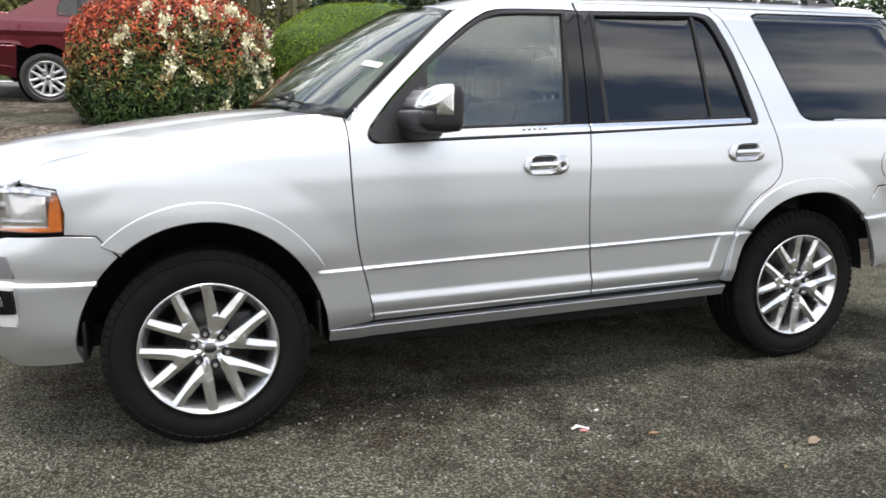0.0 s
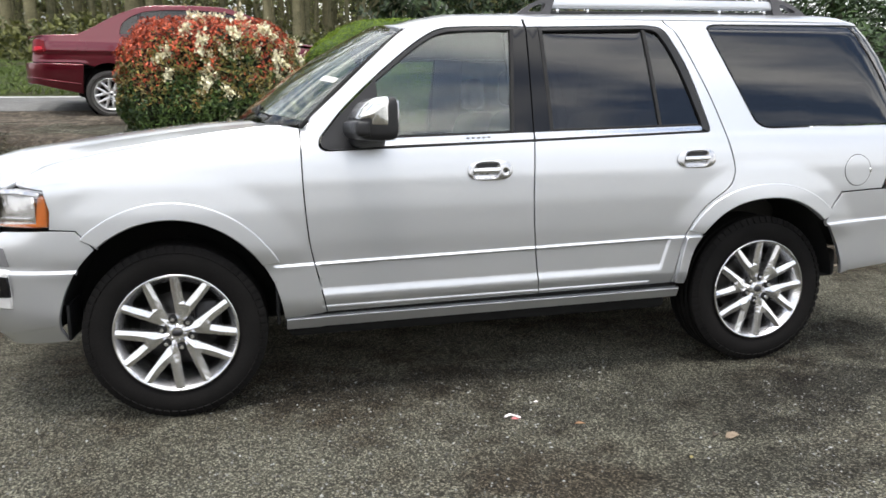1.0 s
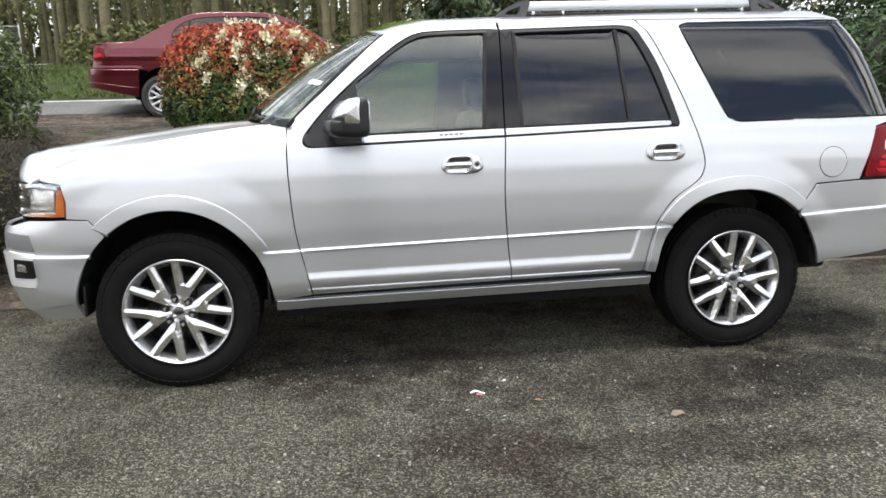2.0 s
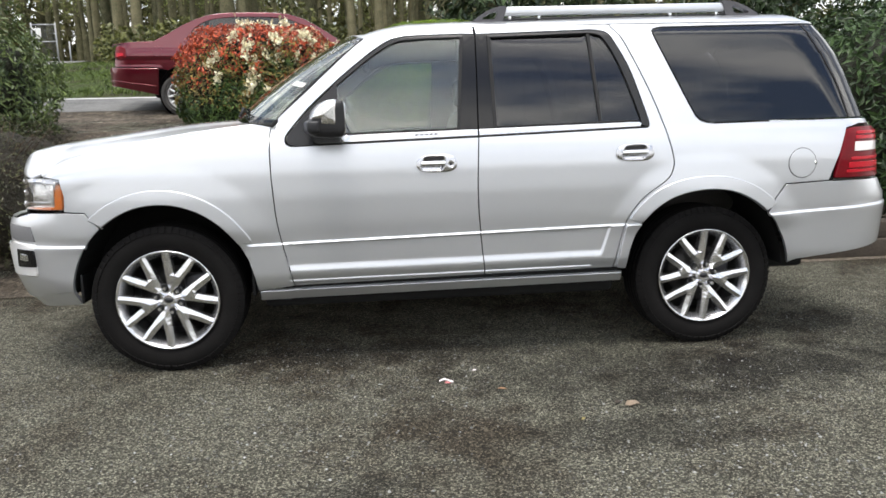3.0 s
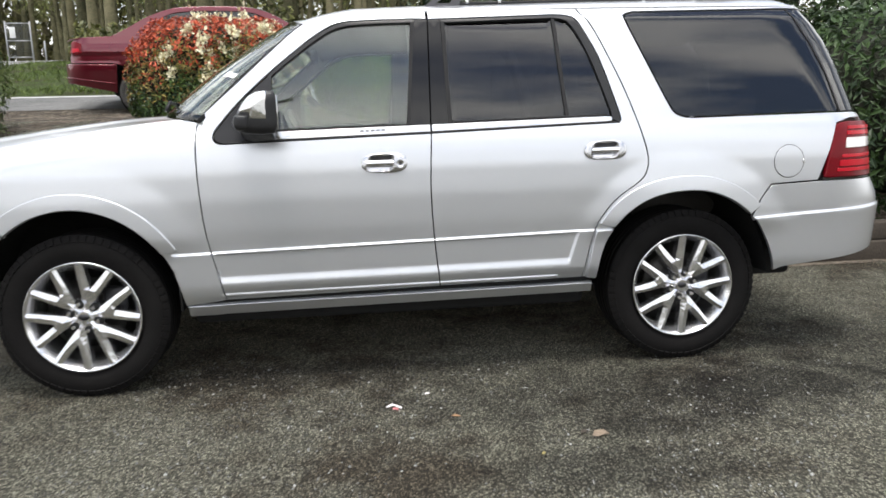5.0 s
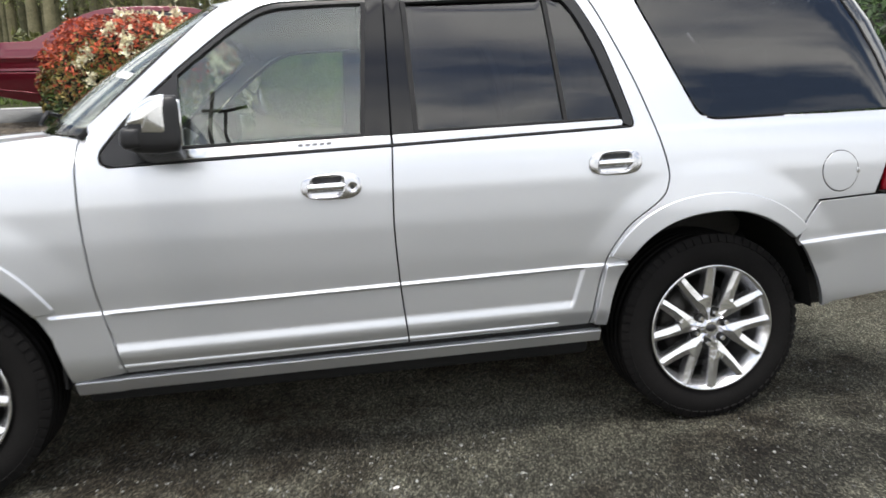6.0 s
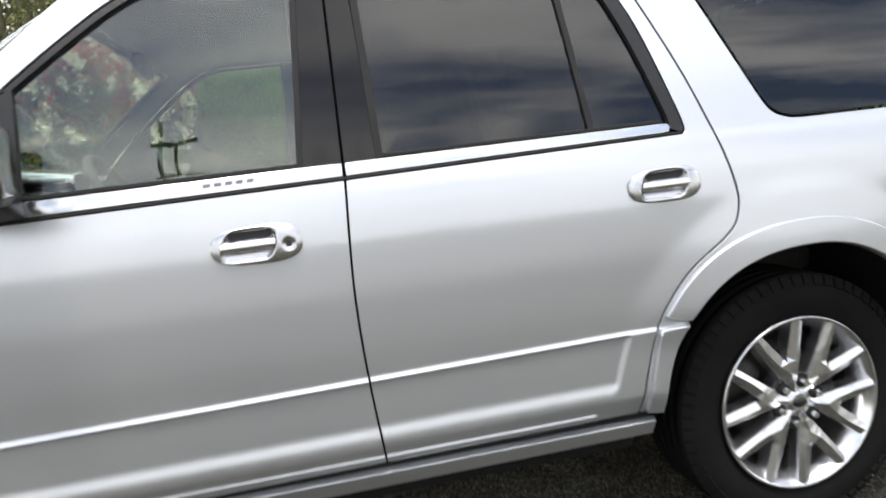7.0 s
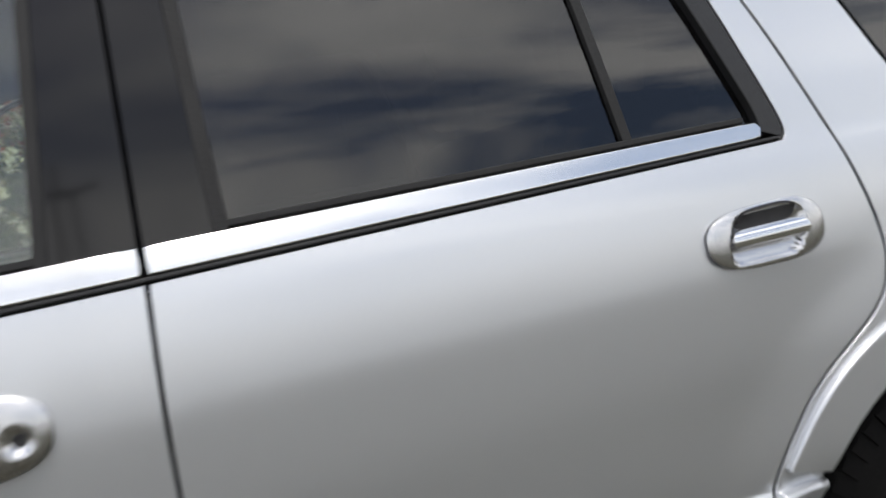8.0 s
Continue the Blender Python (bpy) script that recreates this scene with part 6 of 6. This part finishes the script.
    lid("boot_lid", np.linspace(-1.01, -0.28, 14), z_boot, lambda x: edge(0.985) + (0.25 * max(0, (-0.75 - x) / 0.3) ** 2), RED, 0.02)
    zr = zi(roofline)
    lid("rear_window", np.linspace(-0.34, 0.36, 12), zr, lambda x: edge(zr(x)) + 0.05, TINT, 0.03, 0.005)
    lid("roof_panel", np.linspace(0.34, 1.72, 16), zr, lambda x: edge(zr(x)) - 0.01, RED, 0.045)
    lid("windscreen", np.linspace(1.70, 2.45, 12), zr, lambda x: edge(zr(x)) + 0.02, TINT, 0.04, 0.005)
    z_hood = zi([(2.40, 0.965), (2.9, 0.90), (3.3, 0.83), (3.6, 0.72)])
    lid("bonnet_lid", np.linspace(2.40, 3.62, 14), z_hood, lambda x: edge(z_hood(x)) + 0.22 * max(0, (x - 3.2) / 0.42) ** 2, RED, 0.05)
    part("under_tray", box(bmesh.new(), -0.45, 3.4, 0.22, 1.52, 0.24, 0.62, 0.04), SHELL, car)
    part("cabin_tub", box(bmesh.new(), 0.42, 2.2, 0.10, 1.64, 0.4, 0.93, 0.04), SHELL, car)
    part("tail_core", box(bmesh.new(), -0.95, 0.0, 0.25, 1.50, 0.50, 0.94, 0.06), SHELL, car)
    for x in (0.0, 2.66):
        for y, fc in ((0.015, -1), (2 * SH - 0.015, 1)):
            w_ = wheel(x, y, fc, 20, car, R=0.312, w=0.20, rim=0.205, tyre_m=GREY_TYRE, alloy=PALE_ALLOY)
            w_.matrix_basis = Matrix.Translation((0, 0, -0.026)) @ w_.matrix_basis @ Matrix.Diagonal((1.028, 1.0, 0.918, 1))
    for x, yy in ((0.0, 0.10), (2.66, 0.10), (0.0, 1.42), (2.66, 1.42)):
        vs, fs = lathe([(0.0, 0.2), (0.36, 0.2), (0.36, 0.0)], 28)
        mesh_of("wheel_well", [(v[0] + x, v[1] + yy, v[2] + 0.31) for v in vs], fs, SHELL, car)
    return car


GREY_TYRE = mat("dusty_tyre", (0.075, 0.072, 0.068), rough=0.8, var=0.2)
PALE_ALLOY = mat("pale_alloy", (0.68, 0.68, 0.68), rough=0.35, metal=0.7, var=0.05)
saloon()


# ---------------------------------------------------------------- the wood behind the road
def tree_kind(seed, h, r0):
    """Trunk mesh with limbs, and a thin crown of spring leaves."""
    r_ = np.random.RandomState(seed)
    bm = bmesh.new()
    lean = r_.normal(0, 0.35, 2)
    line = [(lean[0] * t * t + 0.10 * math.sin(3 * t + seed), lean[1] * t * t, h * t) for t in np.linspace(0, 1, 9)]
    rings = [r0 * (1.25 if i == 0 else 1.0) * (1 - 0.8 * i / 8) for i in range(9)]
    prev = None
    for (x, y, z), rr in zip(line, rings):
        ring = [bm.verts.new((x + rr * math.cos(k * math.tau / 9) * (1 + 0.08 * math.sin(k * 3 + z)), y + rr * math.sin(k * math.tau / 9), z)) for k in range(9)]
        if prev:
            for k in range(9):
                bm.faces.new((prev[k - 1], prev[k], ring[k], ring[k - 1]))
        prev = ring
    tips = []
    for k in range(26):
        t = r_.uniform(0.16, 0.98)
        i = t * 8
        p = Vector(line[int(i)]).lerp(Vector(line[min(8, int(i) + 1)]), i % 1)
        a = r_.uniform(0, math.tau)
        L = r_.uniform(0.6, 2.4) * (1.1 - 0.5 * t)
        mid_ = p + Vector((math.cos(a) * L * 0.5, math.sin(a) * L * 0.5, L * 0.25))
        tip = p + Vector((math.cos(a) * L, math.sin(a) * L, L * r_.uniform(0.3, 1.0)))
        tube(bm, [p, mid_, tip], r0 * 0.22 * (1.1 - t), 4, 0.006)
        tips += [(mid_, tip)] * 2
        for _ in range(3):
            q = mid_.lerp(tip, r_.uniform(0, 1))
            e = q + Vector(r_.normal(0, 0.45, 3)) + Vector((0, 0, 0.25))
            tube(bm, [q, e], 0.010, 3, 0.003)
            tips.append((q, e))
    pts = []
    for a, b in tips:
        for _ in range(9):
            pts.append(a.lerp(b, r_.uniform(0.2, 1.1)) + Vector(r_.normal(0, 0.16, 3)))
    return bm, pts


KINDS = []
for k, (h, r0) in enumerate(((15, 0.17), (17, 0.24), (14, 0.13), (16, 0.30), (13, 0.11), (18, 0.20))):
    bm, pts = tree_kind(40 + k, h, r0)
    t_ = thing("tree", Matrix.Translation((-9 + k * 5, 31 + k, ground_z(0, 31 + k) - 0.05)), "tall slender mossy tree with thin spring leaves in the wood", "tree", "trees of the wood")
    part("trunk", bm, BARK, t_)
    rr = np.random.RandomState(70 + k)
    tagged(leaf_mesh("crown", pts, rr.normal(0, 1, (len(pts), 3)), rr.uniform(0.07, 0.16, len(pts)), SPRING_LEAF, t_, 0.6, 0.2, rs=rr), kind="stuff")
    KINDS.append(t_)
rs = np.random.RandomState(77)
taken = [(-9 + k * 5, 31 + k) for k in range(6)]
tries = 0
while len(taken) < 330 and tries < 6000:
    tries += 1
    y = 24 + 40 * rs.random_sample() ** 1.1
    x = rs.uniform(-14 - 0.85 * y, 4 + 0.35 * y)
    if y < 39.5 and abs(x - (1.2 - 0.396 * (y + 3.9))) < 1.5:
        continue
    if y < 37.5 and -30 < x < np.interp(y, TRACK_Y, TRACK_X) + 0.4:
        continue
    if any(math.hypot(x - a, y - b) < 0.9 for a, b in taken):
        continue
    taken.append((x, y))
    copy_thing(KINDS[rs.randint(6)], Matrix.LocRotScale((x, y, ground_z(x, y) - 0.05), Euler((rs.normal(0, 0.02), rs.normal(0, 0.02), rs.uniform(0, 6.28))), None))

# undergrowth at the foot of the trees
UNDER = leaf_mat("undergrowth_leaf", (0.034, 0.042, 0.014), (0.145, 0.15, 0.045))
n = 60000
ux, uy = rs.uniform(-48, 22, n), 23 + 16 * rs.random_sample(n) ** 2
open_way = np.abs(ux - (1.2 - 0.396 * (uy + 3.9))) > 1.6
open_way &= ~((uy < 36.5) & (ux < np.interp(uy, TRACK_Y, TRACK_X) + 0.5) & (ux > -30))
ux, uy = ux[open_way], uy[open_way]
n = len(ux)
hh = np.array([0.4 + 1.7 * max(0.0, 0.5 + noise.noise(Vector((a * 0.35, b * 0.35, 0)))) for a, b in zip(ux, uy)])
uz = np.array([ground_z(0, b) for b in uy]) + hh * rs.random_sample(n)
tagged(leaf_mesh("undergrowth", np.stack([ux, uy, uz], 1), rs.normal(0, 1, (n, 3)), rs.uniform(0.12, 0.30, n), UNDER, None, 0.55, 0.3, rs=rs), "low green and brown undergrowth at the foot of the wood", "undergrowth", kind="stuff")

# distant thicket that closes the wood
n = 80000
tx, ty = rs.uniform(-75, 40, n), rs.uniform(52, 74, n)
tz = np.array([ground_z(0, b) for b in ty]) + 15 * rs.random_sample(n) ** 1.25
veil = np.array([noise.noise(Vector((a * 0.30, b * 0.12, c * 0.10))) + 0.6 * noise.noise(Vector((a * 1.1, b * 0.4, c * 0.5))) for a, b, c in zip(tx, ty, tz)]) > -0.30 + 0.035 * np.clip(tz - 8, 0, 14)
tx, ty, tz = tx[veil], ty[veil], tz[veil]
n = len(tx)
THICKET = leaf_mat("thicket_leaf", (0.050, 0.050, 0.020), (0.165, 0.155, 0.060), rough=0.8)
tagged(leaf_mesh("far_thicket", np.stack([tx, ty, tz], 1), rs.normal(0, 1, (n, 3)), rs.uniform(0.35, 0.95, n), THICKET, None, 0.5, 0.3, rs=rs), "brown and olive thicket of twigs deep in the wood", "thicket", kind="stuff")

# dark evergreens beyond the road
for k, (x, y, h, w) in enumerate(((4.2, 14.5, 6.5, 1.9), (7.0, 15.5, 8.0, 2.2), (10.2, 14.0, 7.0, 2.0), (13.0, 16.0, 8.5, 2.4), (16.5, 15.0, 7.5, 2.2))):
    r_ = np.random.RandomState(90 + k)
    g = ground_z(x, y)
    t_ = thing("evergreen", Matrix(), "dark green evergreen tree with hanging sprays beyond the road", "tree", "evergreens")
    part("trunk", tube(bmesh.new(), [(x, y, g - 0.1), (x + 0.1, y, g + h * 0.5), (x, y, g + h)], 0.22, 8, 0.03), BARK, t_)
    n = 7000
    t = r_.random_sample(n) ** 1.3
    a = r_.uniform(0, math.tau, n)
    rad = w * (1 - t) ** 0.75 * (0.35 + 0.65 * r_.random_sample(n) ** 0.5) * (0.8 + 0.3 * np.sin(a * 5 + t * 40)) + 0.1
    p = np.stack([x + rad * np.cos(a), y + rad * np.sin(a), g + 0.2 + h * t - rad * 0.25], 1)
    nr = np.stack([np.cos(a), np.sin(a), np.full(n, 0.6)], 1)
    tagged(leaf_mesh("crown", p, nr, r_.uniform(0.14, 0.34, n), CONIFER_LEAF, t_, 0.35, 0.25, rs=r_, droop=1.2), kind="stuff")

# wire gate with a white notice
gate = thing("wire_gate", Matrix.Translation((-15.35, 38.0, ground_z(0, 38.0))) @ Matrix.Rotation(radians(4), 4, "Z") @ Matrix.Diagonal((1.0, 1.0, 1.4, 1)), "grey galvanised wire gate with a white notice by the track", "gate")
GALV = mat("galvanised", (0.42, 0.43, 0.44), rough=0.5, metal=0.6, var=0.15)
MESHGREY = mat("wire_grey", (0.16, 0.17, 0.17), rough=0.6, metal=0.4, var=0.1)
for x in (-1.2, 0.0, 0.62):
    part("post", tube(bmesh.new(), [(x, 0, -0.3), (x, 0, 1.45 if x < 0.5 else 0.75)], 0.045, 8), GALV, gate)
for z in (0.15, 0.75, 1.38):
    part("rail", tube(bmesh.new(), [(-1.2, 0, z), (0, 0, z)], 0.025, 6), GALV, gate)
bm = bmesh.new()
for k in range(24):
    tube(bm, [(-1.2 + k * 0.05, 0, 0.15), (-1.2 + k * 0.05, 0, 1.38)], 0.006, 3)
    tube(bm, [(-1.2, 0, 0.15 + k * 0.053), (0, 0, 0.15 + k * 0.053)], 0.006, 3)
tagged(part("wire_mesh", bm, MESHGREY, gate), kind="stuff")
for x in (-0.86,):
    part("notice", box(bmesh.new(), x - 0.14, x + 0.14, -0.06, -0.045, 0.84, 1.24, 0.004), STICKER, gate, "white notice board")

# ---------------------------------------------------------------- behind the camera, seen in the glass
POLE = mat("pole_wood", (0.06, 0.05, 0.04), rough=0.9, var=0.3, scale=5)
pole = thing("utility_pole", Matrix.Translation((-1.80, -14.75, 0.0)), "tall dark wooden utility pole with a crossarm", "pole")
part("pole_shaft", tube(bmesh.new(), [(0, 0, -0.3), (0, 0, 12.45)], 0.10, 10, 0.055), POLE, pole)
part("crossarm", box(bmesh.new(), -0.24, 0.30, -0.05, 0.05, 11.34, 11.48, 0.01), POLE, pole)
post = thing("lamp_post", Matrix.Translation((-1.42, -14.80, 0.0)), "tall dark lamp post with a slanted arm", "pole")
part("post_shaft", tube(bmesh.new(), [(0, 0, -0.3), (0, 0, 11.42)], 0.08, 8, 0.045), POLE, post)
part("post_arm", tube(bmesh.new(), [(-0.22, 0, 11.36), (0, 0, 11.40), (0.56, 0, 11.60)], 0.075, 6), POLE, post)
# far low hedge line behind the camera
n = 16000
hx, hy = rs.uniform(-90, 90, n), -70 + rs.normal(0, 2.0, n)
hz = rs.random_sample(n) * np.array([3.2 + 1.6 * noise.noise(Vector((a * 0.06, 2, 0))) + 0.9 * noise.noise(Vector((a * 0.3, 2, 0))) for a in hx])
tagged(leaf_mesh("far_hedge", np.stack([hx, hy, hz], 1), rs.normal(0, 1, (n, 3)), rs.uniform(0.5, 1.1, n), CONIFER_LEAF, None, 0.7, 0.2, rs=rs), "low dark hedge line far across the field", "hedge", kind="stuff")

# ---------------------------------------------------------------- loose stones and litter on the gravel
rs = np.random.RandomState(8)
STONE = mat("loose_stone", (0.27, 0.27, 0.245), rough=0.9, var=0.2, scale=30, alt=(0.06, 0.056, 0.047), rand=-1.1)
OCT = np.array([(1, 0, 0), (0, 1, 0), (-1, 0, 0), (0, -1, 0), (0, 0, 1), (0, 0, -0.6)], float)
OCF = [(0, 1, 4), (1, 2, 4), (2, 3, 4), (3, 0, 4), (1, 0, 5), (2, 1, 5), (3, 2, 5), (0, 3, 5)]
n = 62000
sx, sy = rs.uniform(-2.6, 6.0, n), rs.uniform(-3.6, 0.9, n)
keep = np.array([0.35 + 0.9 * noise.noise(Vector((a * 0.9, b * 0.9, 5))) + 0.5 * noise.noise(Vector((a * 4, b * 4, 1))) for a, b in zip(sx, sy)]) > rs.random_sample(n) * 0.75
sx, sy = sx[keep], sy[keep]
n = len(sx)
size = 0.0022 + 0.0060 * rs.random_sample(n) ** 3.0
v = OCT[None] * (size[:, None] * rs.uniform(0.7, 1.3, (n, 1)))[:, :, None] * rs.uniform(0.6, 1.2, (n, 6, 1))
ang = rs.uniform(0, math.tau, n)
ca, sa = np.cos(ang)[:, None], np.sin(ang)[:, None]
vx, vy = v[:, :, 0] * ca - v[:, :, 1] * sa, v[:, :, 0] * sa + v[:, :, 1] * ca
v = np.stack([vx + sx[:, None], vy + sy[:, None], v[:, :, 2] * 0.75 + size[:, None] * 0.25], 2)
f = (np.array(OCF)[None] + (np.arange(n) * 6)[:, None, None]).reshape(-1, 3)
tagged(mesh_of("loose_gravel", v.reshape(-1, 3), f.tolist(), STONE, smooth=False), "loose pale and dark gravel stones", "gravel", kind="stuff")


def scrap(name, x, y, pts, material, label, category, turn=0.0, z=0.006, thick=0.002):
    """A thin, crumpled piece on the ground: pts are (u, v, lift) along its outline."""
    bm = bmesh.new()
    c, s_ = math.cos(radians(turn)), math.sin(radians(turn))
    top = [bm.verts.new((u * c - w * s_, u * s_ + w * c, z + h)) for u, w, h in pts]
    bot = [bm.verts.new((p.co.x, p.co.y, p.co.z - thick)) for p in top]
    mid_ = bm.verts.new((sum(p.co.x for p in top) / len(top), sum(p.co.y for p in top) / len(top), z + 0.010))
    for k in range(len(top)):
        bm.faces.new((top[k - 1], top[k], mid_))
        bm.faces.new((top[k], top[k - 1], bot[k - 1], bot[k]))
    bm.faces.new(bot[::-1])
    ob = part(name, bm, material, None, smooth=False)
    ob.location = (x, y, 0)
    return tagged(ob, label, category)


PAPER = mat("wrapper", (0.72, 0.66, 0.64), rough=0.6, var=0.1, scale=40)
PINK = mat("wrapper_pink", (0.60, 0.22, 0.22), rough=0.6, var=0.2, scale=40)
DRYLEAF = mat("dry_leaf", (0.22, 0.17, 0.12), rough=0.85, var=0.3, scale=40)
ORANGELEAF = mat("orange_leaf", (0.24, 0.14, 0.075), rough=0.8, var=0.3, scale=40)
scrap("paper_wrapper", 1.467, -0.412, [(-0.040, 0.004, 0.004), (-0.014, 0.016, 0.014), (0.036, -0.006, 0.006), (0.033, -0.013, 0.002), (-0.010, 0.008, 0.006), (-0.037, -0.004, 0.002)], PAPER, "torn white paper wrapper lying on the gravel", "litter", -12)
scrap("pink_scrap", 1.471, -0.433, [(-0.016, 0.006, 0.004), (0.012, 0.0, 0.004), (0.014, -0.007, 0.002), (-0.015, -0.002, 0.002)], PINK, "faded pink scrap beside the paper wrapper", "litter", -14)
scrap("dry_leaf", 2.289, -0.855, [(-0.036, 0.0, 0.004), (-0.018, 0.012, 0.022), (0.0, 0.024, 0.010), (0.024, 0.016, 0.016), (0.040, -0.004, 0.004), (0.014, -0.016, 0.012), (-0.020, -0.020, 0.006)], DRYLEAF, "curled dry brown leaf on the gravel", "leaf", 8)
scrap("dry_leaf", 2.232, -0.824, [(-0.02, 0.0, 0.004), (0.0, 0.016, 0.012), (0.022, 0.0, 0.006), (0.0, -0.012, 0.008)], TIMBER, "small dark dry leaf on the gravel", "leaf", 30)
scrap("orange_leaf", 1.73, -0.56, [(-0.024, 0.002, 0.003), (-0.006, 0.010, 0.008), (0.012, 0.006, 0.004), (0.026, -0.002, 0.003), (0.004, -0.008, 0.005)], ORANGELEAF, "orange brown fallen leaf on the gravel", "leaf", -10)
scrap("pale_scrap", 1.63, -0.27, [(-0.012, 0.003, 0.003), (0.012, 0.004, 0.006), (0.011, -0.004, 0.003), (-0.011, -0.004, 0.003)], PAPER, "tiny pale paper scrap on the gravel", "litter", 10)
scrap("yellow_leaf", 2.02, -0.98, [(-0.016, 0.0, 0.003), (0.0, 0.008, 0.007), (0.016, 0.002, 0.003), (0.002, -0.007, 0.003)], mat("yellow_leaf", (0.24, 0.20, 0.08), rough=0.8, var=0.2), "small yellow fallen leaf on the gravel", "leaf", 40)
